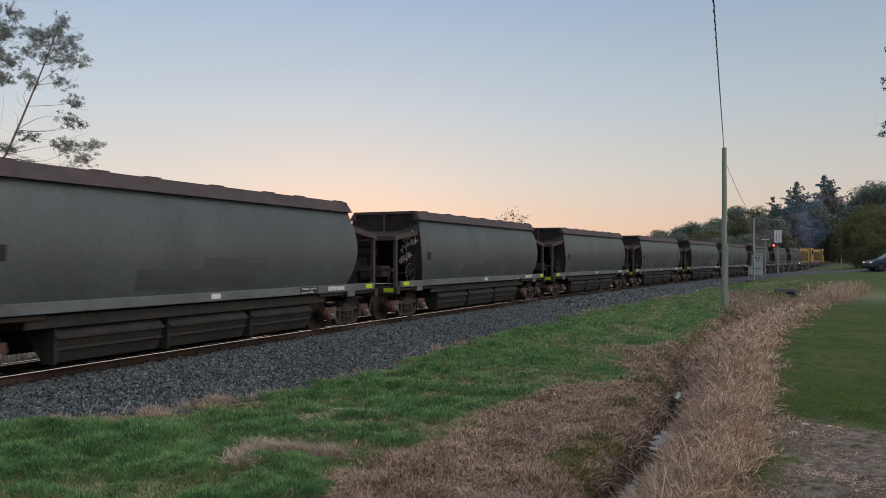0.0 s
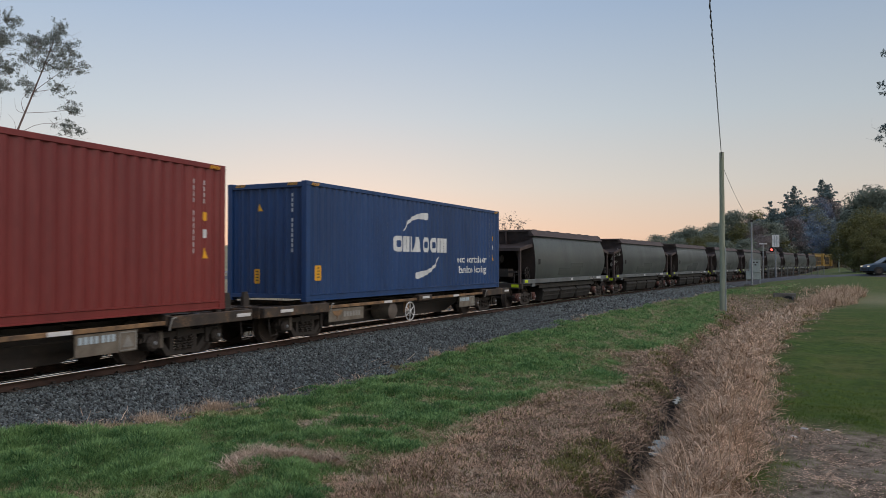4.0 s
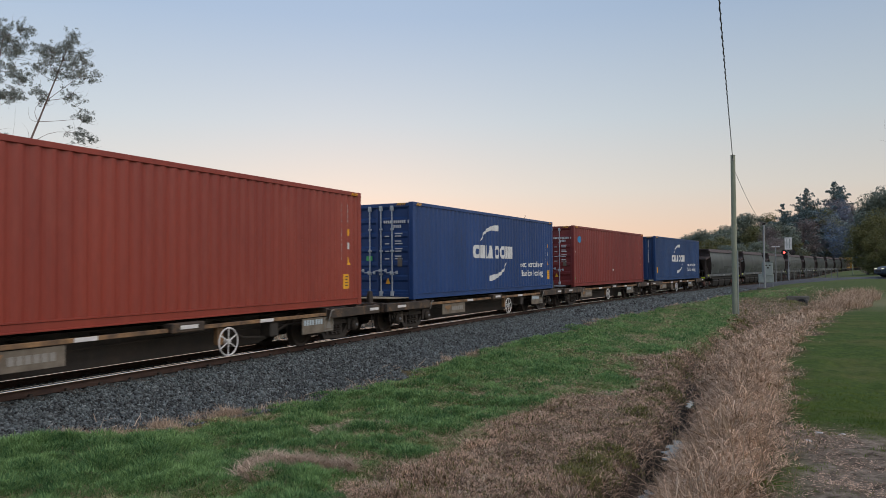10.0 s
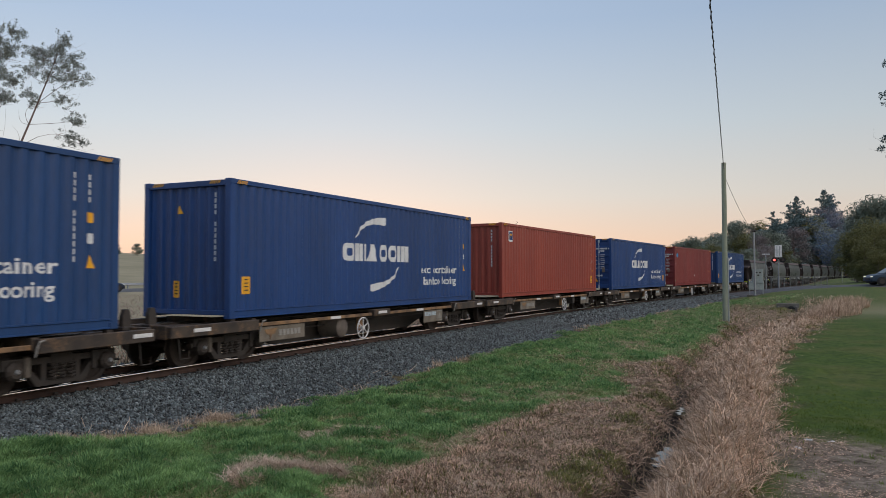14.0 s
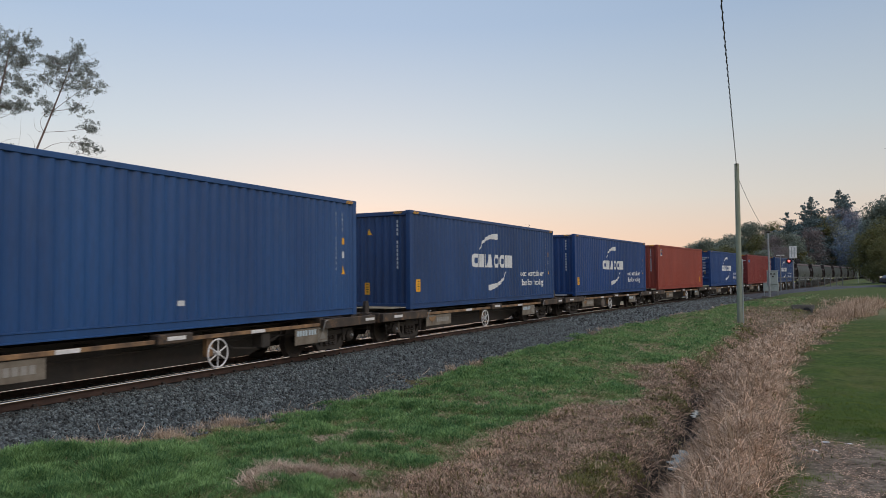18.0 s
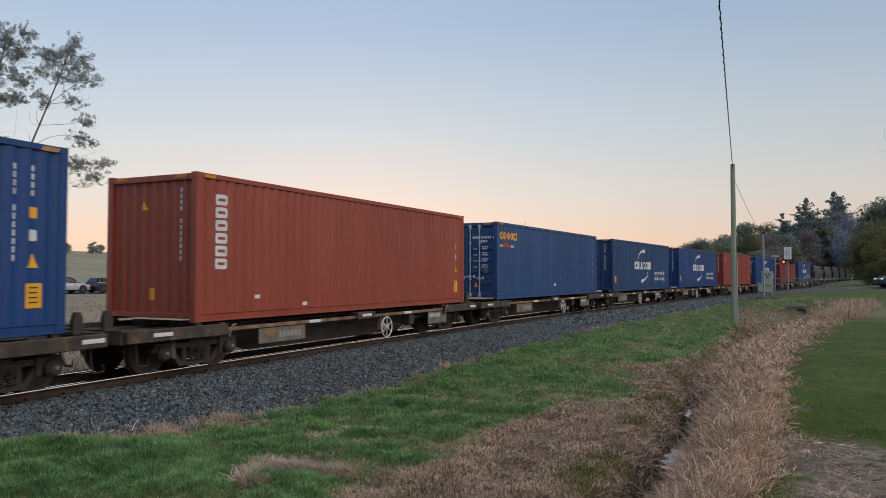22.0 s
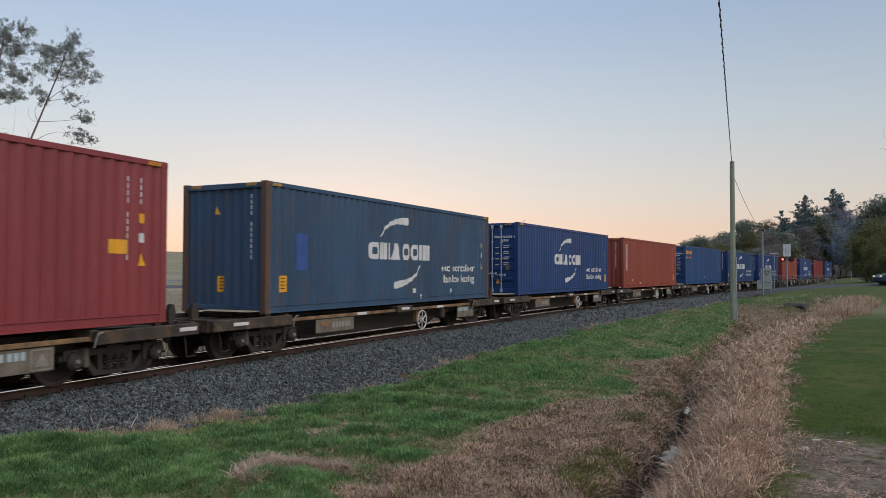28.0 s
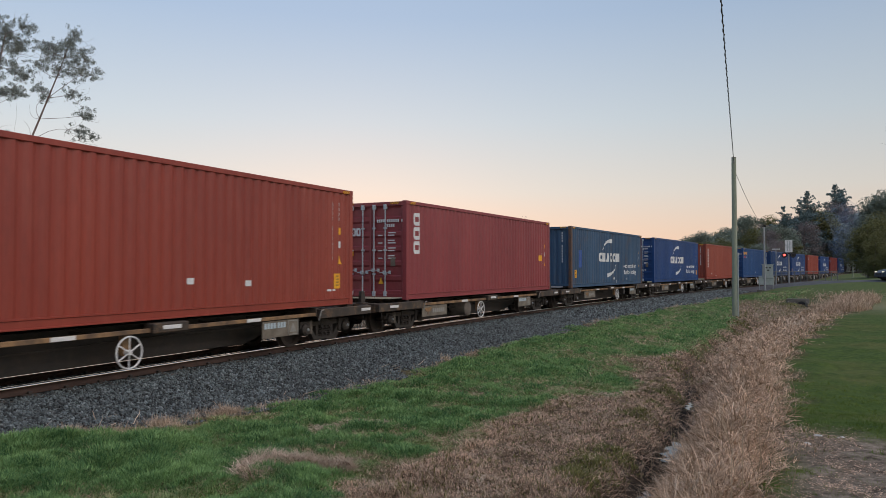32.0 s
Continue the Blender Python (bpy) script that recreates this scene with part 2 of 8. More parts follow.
CAR_BLUE = material("slate_blue_car_paint", (0.030, 0.050, 0.074), 0.42, 0.0, (0.03, 0.05, 0.078), 2, 30, bump=0.01, spec=0.2)
CAR_SILVER = material("silver_car_paint", (0.48, 0.50, 0.53), 0.28, 0.4, (0.42, 0.44, 0.47), 2, 30, bump=0.01)
CAR_DARK = material("dark_blue_car_paint", (0.025, 0.035, 0.06), 0.25, 0.3, bump=0.01)
RUBBER = material("black_rubber", (0.018, 0.018, 0.018), 0.85, bump=0.1)
BARK = material("grey_brown_bark", (0.12, 0.095, 0.08), 0.95, 0, (0.19, 0.16, 0.14), 2, 25, (0.06, 0.045, 0.04), 0.5, 0.6, streak=4)
BARK_RED = material("reddish_gum_bark", (0.21, 0.155, 0.14), 0.9, 0, (0.13, 0.085, 0.07), 2, 25, (0.3, 0.24, 0.2), 0.4, 0.5, streak=4)
LEAF_GUM = leafy("grey_green_gum_leaves", (0.15, 0.17, 0.145), (0.36, 0.38, 0.34), 0.5, 0.8, 0.7)
# needles and woodland leaves: colours lifted and cooled to stand for distance haze
LEAF_DARK = leafy("hazed_conifer_needles", (0.085, 0.13, 0.13), (0.165, 0.22, 0.215), 0.1, 0.15, 0.2)
LEAF_WOOD = leafy("hazed_woodland_leaves", (0.145, 0.178, 0.140), (0.25, 0.285, 0.22), 0.2, 0.12, 0.2)
LEAF_OLIVE = leafy("olive_shrub_leaves", (0.078, 0.088, 0.034), (0.22, 0.205, 0.075), 0.3, 0.25, 0.4)
# twig brown paled too, with the hill's haze mixed into it
TWIG = leafy("hazed_bare_brown_twigs", (0.18, 0.152, 0.145), (0.28, 0.24, 0.23), 0.2, 0.15, 0.2)
SCRUB = leafy("pinkish_dry_scrub", (0.26, 0.195, 0.16), (0.42, 0.33, 0.27), 0.1)
GRASS = leafy("fresh_green_grass", (0.046, 0.136, 0.046), (0.32, 0.50, 0.185), 0.3, 1.6, 0.9)
STRAW = leafy("dry_straw_grass", (0.28, 0.20, 0.125), (0.52, 0.40, 0.27), 0.25)
DEAD = leafy("flattened_brown_grass", (0.135, 0.083, 0.047), (0.78, 0.54, 0.375), 0.12, 1.6, 1.4)
REED = leafy("dry_reddish_reeds", (0.245, 0.152, 0.082), (0.82, 0.575, 0.395), 0.15, 1.2, 1.5)


def water_material():
    m = bpy.data.materials.new("still_ditch_water")
    m.use_nodes = True
    b = m.node_tree.nodes["Principled BSDF"]
    b.inputs["Base Color"].default_value = (0.02, 0.02, 0.018, 1)
    b.inputs["Roughness"].default_value = 0.04
    return m


WATER = water_material()


# ---- small mesh helpers ----
def box(bm, x0, x1, y0, y1, z0, z1, m=None):
    vs = [bm.verts.new(Vector(c) if m is None else m @ Vector(c)) for c in ((x0, y0, z0), (x1, y0, z0), (x1, y1, z0), (x0, y1, z0), (x0, y0, z1), (x1, y0, z1), (x1, y1, z1), (x0, y1, z1))]
    for f in ((3, 2, 1, 0), (4, 5, 6, 7), (0, 1, 5, 4), (1, 2, 6, 5), (2, 3, 7, 6), (3, 0, 4, 7)):
        bm.faces.new([vs[i] for i in f])
    return bm


def bevelled(bm, w=0.01, seg=1):
    bmesh.ops.bevel(bm, geom=list(bm.edges), offset=w, segments=seg, affect="EDGES", profile=0.6)
    return bm


def bbox(x0, x1, y0, y1, z0, z1, w=0.01):
    return bevelled(box(bmesh.new(), x0, x1, y0, y1, z0, z1), w)


def tube(bm, path, radii, sides=8, caps=True):
    """A tapered tube along a path."""
    rings = []
    path = [Vector(p) for p in path]
    up = Vector((0.13, 0.31, 1)).normalized()
    for i, p in enumerate(path):
        way = (path[min(i + 1, len(path) - 1)] - path[max(i - 1, 0)]).normalized()
        a = way.cross(up)
        a = a.normalized() if a.length > 0.05 else way.cross(Vector((1, 0, 0))).normalized()
        b = way.cross(a)
        r = radii[i] if hasattr(radii, "__len__") else radii
        rings.append([bm.verts.new(p + a * (r * math.cos(t)) + b * (r * math.sin(t))) for t in (2 * math.pi * k / sides for k in range(sides))])
    for r0, r1 in zip(rings, rings[1:]):
        for k in range(sides):
            bm.faces.new((r0[k], r0[(k + 1) % sides], r1[(k + 1) % sides], r1[k]))
    if caps:
        bm.faces.new(rings[0][::-1])
        bm.faces.new(rings[-1])
    return bm


def extrude_profile(bm, outline, a, b, axis="x"):
    """A closed outline swept from a to b along an axis; outline in the two other axes."""
    def put(u, v, s):
        return (s, u, v) if axis == "x" else (u, s, v) if axis == "y" else (u, v, s)
    r0 = [bm.verts.new(put(u, v, a)) for u, v in outline]
    r1 = [bm.verts.new(put(u, v, b)) for u, v in outline]
    for k in range(len(outline)):
        j = (k + 1) % len(outline)
        bm.faces.new((r0[k], r0[j], r1[j], r1[k]))
    bm.faces.new(r0[::-1])
    bm.faces.new(r1)
    return bm


def mesh_of(bm, name):
    bmesh.ops.recalc_face_normals(bm, faces=list(bm.faces))
    me = bpy.data.meshes.new(name)
    bm.to_mesh(me)
    bm.free()
    return me


def part(name, bm, mat, parent, label="", smooth=False):
    """One mesh object under a thing or a part; bm may be a mesh that is shared."""
    me = bm if isinstance(bm, bpy.types.Mesh) else mesh_of(bm, name)
    if not me.materials:
        me.materials.append(mat)
        if smooth:
            me.shade_smooth()
            me.set_sharp_from_angle(angle=radians(40))
    ob = new(name, me)
    if me.materials[0] != mat:
        ob.material_slots[0].link = "OBJECT"
        ob.material_slots[0].material = mat
    if parent:
        ob.parent = parent
    if label:
        ob["label"] = label
    return ob


def raw_mesh(name, verts, faces, mat):
    """A mesh from arrays that the code works out."""
    verts, faces = np.asarray(verts, np.float32), np.asarray(faces, np.int32)
    me = bpy.data.meshes.new(name)
    me.vertices.add(len(verts))
    me.vertices.foreach_set("co", verts.ravel())
    k = faces.shape[1]
    me.loops.add(faces.size)
    me.loops.foreach_set("vertex_index", faces.ravel())
    me.polygons.add(len(faces))
    me.polygons.foreach_set("loop_start", np.arange(0, faces.size, k, dtype=np.int32))
    me.update(calc_edges=True)
    me.materials.append(mat)
    return me


# ---- the line of the track ----
TRACK_Y = 11.22
ARC = np.arange(-130.0, 420.0, 0.5)


def turn_of(s):
    s = np.clip(s, -40, 215)
    return -(0.00441398 * s - 0.0000330578 * s ** 2 + 0.000000078496 * s ** 3)


_th = turn_of(ARC) - np.clip(ARC - 215, 0, 400) * 0.0035
_i0 = int(np.argmin(np.abs(ARC)))
LINE_X = np.concatenate([[0], np.cumsum((np.cos(_th[1:]) + np.cos(_th[:-1])) * 0.25)])
LINE_Y = np.concatenate([[0], np.cumsum((np.sin(_th[1:]) + np.sin(_th[:-1])) * 0.25)])
LINE_X, LINE_Y = LINE_X - LINE_X[_i0], LINE_Y - LINE_Y[_i0] + TRACK_Y


def on_track(s, off=0.0):
    """The place at s metres along the line, off metres to its left."""
    x, y, a = np.interp(s, ARC, LINE_X), np.interp(s, ARC, LINE_Y), np.interp(s, ARC, _th)
    return x - off * np.sin(a), y + off * np.cos(a)


def track_y(x):
    return np.interp(x, LINE_X, LINE_Y)


def car_pose(s, half):
    """A wagon's pose with its two bogies on the line, half metres before and behind s."""
    (ax, ay), (bx, by) = on_track(s + half), on_track(s - half)
    return Matrix.LocRotScale(((ax + bx) / 2, (ay + by) / 2, 0), Euler((0, 0, math.atan2(ay - by, ax - bx))), None)


def train_at(t):
    """Where the first container's front end is, along the line, at t seconds."""
    return 3.534 + 6.09198 * t - 0.0223247 * t ** 2 + 0.00020765 * t ** 3


TIMES = [k * 0.5 for k in range(65)]
MOVING = []


# ---- the lie of the land ----
def smooth(a, b, v):
    t = np.clip((v - a) / (b - a), 0, 1)
    return t * t * (3 - 2 * t)


def wave(x, y, s, k=0):
    """Cheap smooth unevenness between -1 and 1."""
    return (np.sin(x / s + 1.7 * k + 0.8 * np.sin(y / s * 1.3 + k)) + np.sin(y / s * 1.1 - 0.6 * k + 0.9 * np.sin(x / s * 0.7 + 2 * k))) * 0.5


DITCH_X = np.array([-40, 0, 8.7, 11.7, 14.5, 16.5, 20.5, 27.6, 39.8, 55.0, 62.0])
DITCH_Y = np.array([4.0, 1.75, 1.22, 1.08, 1.18, 1.15, 1.55, 1.35, 0.10, -2.9, -4.3])
TOE = 3.2
TOE_X = np.array([-60, 6.5, 7.3, 8.5, 10.0, 12.0, 16.0, 18.5, 29.0, 60.0, 85.0, 400.0])
TOE_Z = np.array([-0.20, -0.21, -0.30, -0.40, -0.48, -0.61, -0.62, -0.60, -0.48, -0.45, -0.10, -0.3])
BANK_X = np.array([-40, 0, 7.1, 10.7, 15.6, 26.2, 42.7, 60.0])
BANK_Y = np.array([0.9, 0.10, -0.16, -0.30, -0.48, -1.62, -4.4, -7.5])


def ground_z(x, y):
    x, y = np.asarray(x, float), np.asarray(y, float)
    v = track_y(x) - y
    toe = np.interp(x, TOE_X, TOE_Z)
    ditch_y, bank_y = np.interp(x, DITCH_X, DITCH_Y), np.interp(x, BANK_X, BANK_Y)
    u = ditch_y - y
    live = 1 - smooth(54, 60, x)
    low = np.interp(x, [0, 12, 30, 55], [-0.95, -0.95, -1.05, -0.98])
    # verge from the toe of the ballast down to the ditch, then up to the bank
    span = np.maximum(track_y(x) - TOE - ditch_y, 1.5)
    w = np.clip((v - TOE) / span, 0, 1)
    verge = toe + (np.interp(x, [0, 14, 40], [-0.45, -0.62, -0.78]) - toe) * smooth(0.0, 1.0, w)
    plain = np.interp(x, [0, 12, 30, 44, 56, 66, 85], [0.26, 0.12, -0.15, -0.42, -0.36, -0.08, -0.02])
    rise = smooth(0.12, 0.95, u / np.maximum(ditch_y - bank_y, 0.3)) ** 0.8
    right = low * (1 - rise) + plain * rise
    near = np.where(u > 0, right, verge)
    trough = np.exp(-(u / 0.30) ** 2) * (low - verge) * np.where(u > 0, 0, 1)
    z_near = near + trough
    z_plain = np.where(v > 6, plain, toe + (plain - toe) * smooth(TOE, 6.4, v))
    z = z_near * live + z_plain * (1 - live)
    left = -0.30 - 0.12 * smooth(10, 40, -v)
    z = np.where(v > TOE, z, np.where(v > -TOE, -0.33 + 0 * v, left))
    z = np.where((v > 0) & (v <= TOE), -0.33 + (toe + 0.33) * smooth(1.6, TOE, v), z)
    # road rises to the right, wooded hill beyond, open hill across the line
    dist = np.hypot(x, y)
    az = np.degrees(np.arctan2(y, np.maximum(x, 0.01)))
    z = z + 0.95 * smooth(3, -10, y + np.clip(x - 66, -30, 40) * 0.15) * smooth(48, 66, x) * (v > 2) + 0.45 * smooth(42, 57, y)
    hill = 13.0 * smooth(125, 270, dist) * smooth(1.5, -5.5, az) * (x > 0) * smooth(-6, -45, v)
    slope = 13.5 * smooth(78, 330, y) + 6 * smooth(330, 900, y)
    far = np.clip((dist - 700) / 2500, 0, 1) * 4
    rough = (0.030 * wave(x, y, 0.26, 1) + 0.022 * wave(x, y, 0.12, 11) * (0.15 + 0.85 * smooth(0.18, 0.5, np.abs(u)))) * smooth(50, 15, dist) + 0.05 * wave(x, y, 1.9, 2) + 0.9 * wave(x, y, 60, 3) * smooth(120, 300, dist)
    return z + hill + slope - far + rough * np.where(np.abs(v) < 2.2, 0.1, 1)


def lines(*runs):
    return np.unique(np.concatenate([np.arange(a, b, s) for a, b, s in runs]).round(3))


GX = lines((-3000, -300, 300), (-300, -40, 30), (-40, 2, 2), (2, 32, 0.22), (32, 64, 0.5), (64, 130, 2), (130, 420, 10), (420, 3200, 200))
GY = lines((-3000, -300, 300), (-300, -60, 20), (-60, -10, 2), (-10, -4, 0.5), (-4, 9.5, 0.16), (9.5, 20, 0.6), (20, 100, 3), (100, 420, 12), (420, 3200, 200))


def sheet(name, gx, gy, mat):
    mx, my = np.meshgrid(gx, gy, indexing="ij")
    verts = np.stack([mx, my, ground_z(mx, my)], -1).reshape(-1, 3)
    idx = np.arange(len(gx) * len(gy)).reshape(len(gx), len(gy))
    faces = np.stack([idx[:-1, :-1], idx[1:, :-1], idx[1:, 1:], idx[:-1, 1:]], -1).reshape(-1, 4)
    me = raw_mesh(name, verts, faces, mat)
    me.shade_smooth()
    return me, verts


def zone_of(x, y):
    """How brown, gravelly and open-field the ground is at a place, and its painted ditch shade."""
    v = track_y(x) - y
    u = np.interp(x, DITCH_X, DITCH_Y) - y
    edge = np.interp(x, [0, 6.5, 9.3, 13.5, 15.0, 17, 20.5, 24.2, 35], [2.2, 3.9, 3.5, 3.45, 2.5, 2.3, 3.0, 1.9, 0.9]) - np.interp(x, DITCH_X, DITCH_Y)
    n = wave(x, y, 0.5, 4) * 0.25 + wave(x, y, 0.17, 5) * 0.15
    bank = np.interp(x, DITCH_X, DITCH_Y) - np.interp(x, BANK_X, BANK_Y)
    brown = smooth(0.30, -0.20, -u - edge + n) * smooth(0.5, -0.25, u - bank + n * 1.4) * smooth(60, 52, x)
    brown = np.maximum(brown, 0.85 * smooth(3.75, 3.25, v + n * 0.9) * (v > 1.5))
    brown = np.maximum(brown, 0.20 * smooth(0.25, 0.7, wave(x, y, 0.9, 6) * 0.6 + wave(x, y, 0.3, 7) * 0.4) * (v > 2.5) * (u < 0))
    gravel = smooth(0.8, -0.8, x + 0.5 * wave(x, y, 0.33, 18) - np.interp(y, [-6, -1.6, -0.5, 0.5], [9.2, 9.0, 8.6, 8.0]) + n) * smooth(0.1, -0.3, y - np.interp(x, BANK_X, BANK_Y) - 0.10 + n * 0.6)
    field = np.maximum((v < -3) * 1.0, smooth(150, 200, np.hypot(x, y)))
    field = np.maximum(field, (0.12 + smooth(0.3, 0.9, wave(x, y, 7, 8)) * 0.4) * smooth(38, 52, x))
    # band along the ditch floor where the hollow's shade is painted in
    shaded_mud = smooth(0.36, 0.12, np.abs(u - 0.03 + 0.14 * wave(x, y, 0.35, 16) + 0.08 * wave(x, y, 0.13, 17))) * smooth(26, 15, x)
    return brown, gravel, field, shaded_mud


def ground_material():
    m = bpy.data.materials.new("grassy_ground")
    m.use_nodes = True
    n, l = m.node_tree.nodes, m.node_tree.links
    b = n["Principled BSDF"]
    at, sep = n.new("ShaderNodeAttribute"), n.new("ShaderNodeSeparateColor")
    at.attribute_name = "zone"
    l.new(at.outputs["Color"], sep.inputs[0])
    co = n.new("ShaderNodeTexCoord")

    def pair(c0, c1, scale):
        noi, mix = n.new("ShaderNodeTexNoise"), n.new("ShaderNodeMix")
        noi.inputs["Scale"].default_value, noi.inputs["Detail"].default_value, noi.inputs["Roughness"].default_value = scale, 9, 0.72
        l.new(co.outputs["Object"], noi.inputs["Vector"])
        mr = n.new("ShaderNodeMapRange")
        mr.inputs["From Min"].default_value, mr.inputs["From Max"].default_value = 0.35, 0.65
        l.new(noi.outputs["Fac"], mr.inputs[0])
        mix.data_type = "RGBA"
        mix.inputs[6].default_value, mix.inputs[7].default_value = (*c0, 1), (*c1, 1)
        l.new(mr.outputs[0], mix.inputs[0])
        return mix.outputs[2], noi.outputs["Fac"]

    def over(a, c, f):
        mix = n.new("ShaderNodeMix")
        mix.data_type = "RGBA"
        l.new(a, mix.inputs[6])
        l.new(c, mix.inputs[7])
        l.new(f, mix.inputs[0])
        return mix.outputs[2]
    green, fine = pair((0.030, 0.060, 0.010), (0.084, 0.124, 0.023), 7.0)
    brown, _ = pair((0.040, 0.027, 0.017), (0.20, 0.138, 0.088), 11.0)
    olive, _ = pair((0.072, 0.078, 0.018), (0.165, 0.148, 0.054), 5.0)
    patch, thin = n.new("ShaderNodeTexNoise"), n.new("ShaderNodeMapRange")
    patch.inputs["Scale"].default_value, patch.inputs["Detail"].default_value, patch.inputs["Roughness"].default_value = 0.42, 5, 0.62
    l.new(co.outputs["Object"], patch.inputs["Vector"])
    thin.inputs["From Min"].default_value, thin.inputs["From Max"].default_value, thin.inputs["To Max"].default_value = 0.48, 0.68, 0.75
    l.new(patch.outputs["Fac"], thin.inputs[0])
    deep, _ = pair((0.020, 0.042, 0.008), (0.058, 0.090, 0.018), 14.0)
    clump, dense = n.new("ShaderNodeTexNoise"), n.new("ShaderNodeMapRange")
    clump.inputs["Scale"].default_value, clump.inputs["Detail"].default_value, clump.inputs["Roughness"].default_value = 1.9, 6, 0.7
    l.new(co.outputs["Object"], clump.inputs["Vector"])
    dense.inputs["From Min"].default_value, dense.inputs["From Max"].default_value, dense.inputs["To Max"].default_value = 0.50, 0.66, 0.65
    l.new(clump.outputs["Fac"], dense.inputs[0])
    green = over(green, olive, thin.outputs[0])
    green = over(green, deep, dense.outputs[0])
    gravel, grain = pair((0.065, 0.049, 0.034), (0.31, 0.25, 0.19), 9.0)
    field, _ = pair((0.22, 0.205, 0.125), (0.33, 0.29, 0.19), 0.06)
    c = over(green, brown, sep.outputs[0])
    c = over(c, gravel, sep.outputs[1])
    c = over(c, field, sep.outputs[2])
    # wet ditch floor, coloured near black to carry the shade under the overhang
    shaded_mud, _ = pair((0.006, 0.005, 0.004), (0.026, 0.020, 0.014), 9.0)
    c = over(c, shaded_mud, at.outputs["Alpha"])
    l.new(c, b.inputs["Base Color"])
    b.inputs["Roughness"].default_value = 0.95
    b.inputs["Specular IOR Level"].default_value = 0.15
    bp = n.new("ShaderNodeBump")
    bp.inputs["Strength"].default_value, bp.inputs["Distance"].default_value = 0.7, 0.04
    l.new(grain, bp.inputs["Height"])
    l.new(bp.outputs[0], b.inputs["Normal"])
    return m


ground_mesh, gv = sheet("ground", GX, GY, ground_material())
zr, zg, zb, zm = zone_of(gv[:, 0].astype(float), gv[:, 1].astype(float))
za = ground_mesh.color_attributes.new("zone", "FLOAT_COLOR", "POINT")
za.data.foreach_set("color", np.stack([zr, zg, zb, zm], -1).astype(np.float32).ravel())
ground = tagged(new("ground", ground_mesh), "green grass verge with brown ditch banks and fields", "ground", kind="structure")


def strip(name, pts_fn, offs, s_values, mat, lift=0.0):
    """A sheet along a line: offs are (offset, height) pairs across it."""
    verts, faces = [], []
    k = len(offs)
    for i, s in enumerate(s_values):
        for o, h in offs:
            x, y = pts_fn(s, o)
            verts.append((x, y, h + lift))
        if i:
            for j in range(k - 1):
                a = (i - 1) * k + j
                faces.append((a, a + 1, a + k + 1, a + k))
    return raw_mesh(name, verts, faces, mat)


# ---- ballast, sleepers and rails ----
def ballast_bed():
    ss = np.arange(-100, 400, 1.0)
    verts, faces = [], []
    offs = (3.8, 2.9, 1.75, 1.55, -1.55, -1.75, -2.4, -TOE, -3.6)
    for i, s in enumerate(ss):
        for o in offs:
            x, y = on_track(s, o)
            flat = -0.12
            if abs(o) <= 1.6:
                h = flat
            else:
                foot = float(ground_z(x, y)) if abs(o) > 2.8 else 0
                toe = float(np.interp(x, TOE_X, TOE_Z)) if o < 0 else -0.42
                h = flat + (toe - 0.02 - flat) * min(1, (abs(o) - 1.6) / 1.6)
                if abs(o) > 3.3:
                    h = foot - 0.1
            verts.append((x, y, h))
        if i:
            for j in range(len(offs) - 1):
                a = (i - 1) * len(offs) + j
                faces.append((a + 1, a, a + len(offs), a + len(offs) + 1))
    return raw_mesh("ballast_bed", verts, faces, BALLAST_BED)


track = tagged(new("railway_track"), "single narrow gauge railway track on grey stone ballast", "railway track", kind="structure")
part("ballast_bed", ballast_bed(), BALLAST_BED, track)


RAIL_LIFT = 0.05


def rail_section(scale=1.0):
    return [(-0.06, -0.15), (0.06, -0.15), (0.06, -0.138), (0.012, -0.125), (0.012, -0.045), (0.043, -0.035), (0.043, -0.008), (-0.043, -0.008), (-0.043, -0.035), (-0.012, -0.045), (-0.012, -0.125), (-0.06, -0.138)]


def rail_piece(side):
    verts, faces = [], []
    prof = rail_section()
    k = len(prof)
    ss = np.arange(-100, 400, 1.5)
    for i, s in enumerate(ss):
        for o, h in prof:
            x, y = on_track(s, side * 0.5675 + o)
            verts.append((x, y, h))
        if i:
            for j in range(k):
                a, b = (i - 1) * k + j, (i - 1) * k + (j + 1) % k
                faces.append((a, b, b + k, a + k))
    return raw_mesh("rail", verts, faces, RAIL)


def rail_top(side):
    return strip("running_surface", lambda s, o: on_track(s, side * 0.5675 + o), [(0.0450, -0.030), (0.0448, -0.016), (0.042, -0.007), (0.035, -0.0015), (0.018, 0.0), (-0.018, 0.0), (-0.035, -0.0015), (-0.042, -0.007), (-0.0448, -0.016), (-0.0450, -0.030)], np.arange(-100, 400, 1.5), SHINE)


for side in (-1, 1):
    r = part("rail", rail_piece(side), RAIL, track, "rusty steel rail")
    r.location.z = RAIL_LIFT
    part("running_surface", rail_top(side), SHINE, r, "polished steel running surface")
sleeper_mesh = mesh_of(bbox(-0.11, 0.11, -1.05, 1.05, -0.30, -0.145, 0.012), "sleeper")
clip_mesh = mesh_of(bbox(-0.035, 0.035, -0.03, 0.03, -0.04, 0.012, 0.008), "rail_clip")
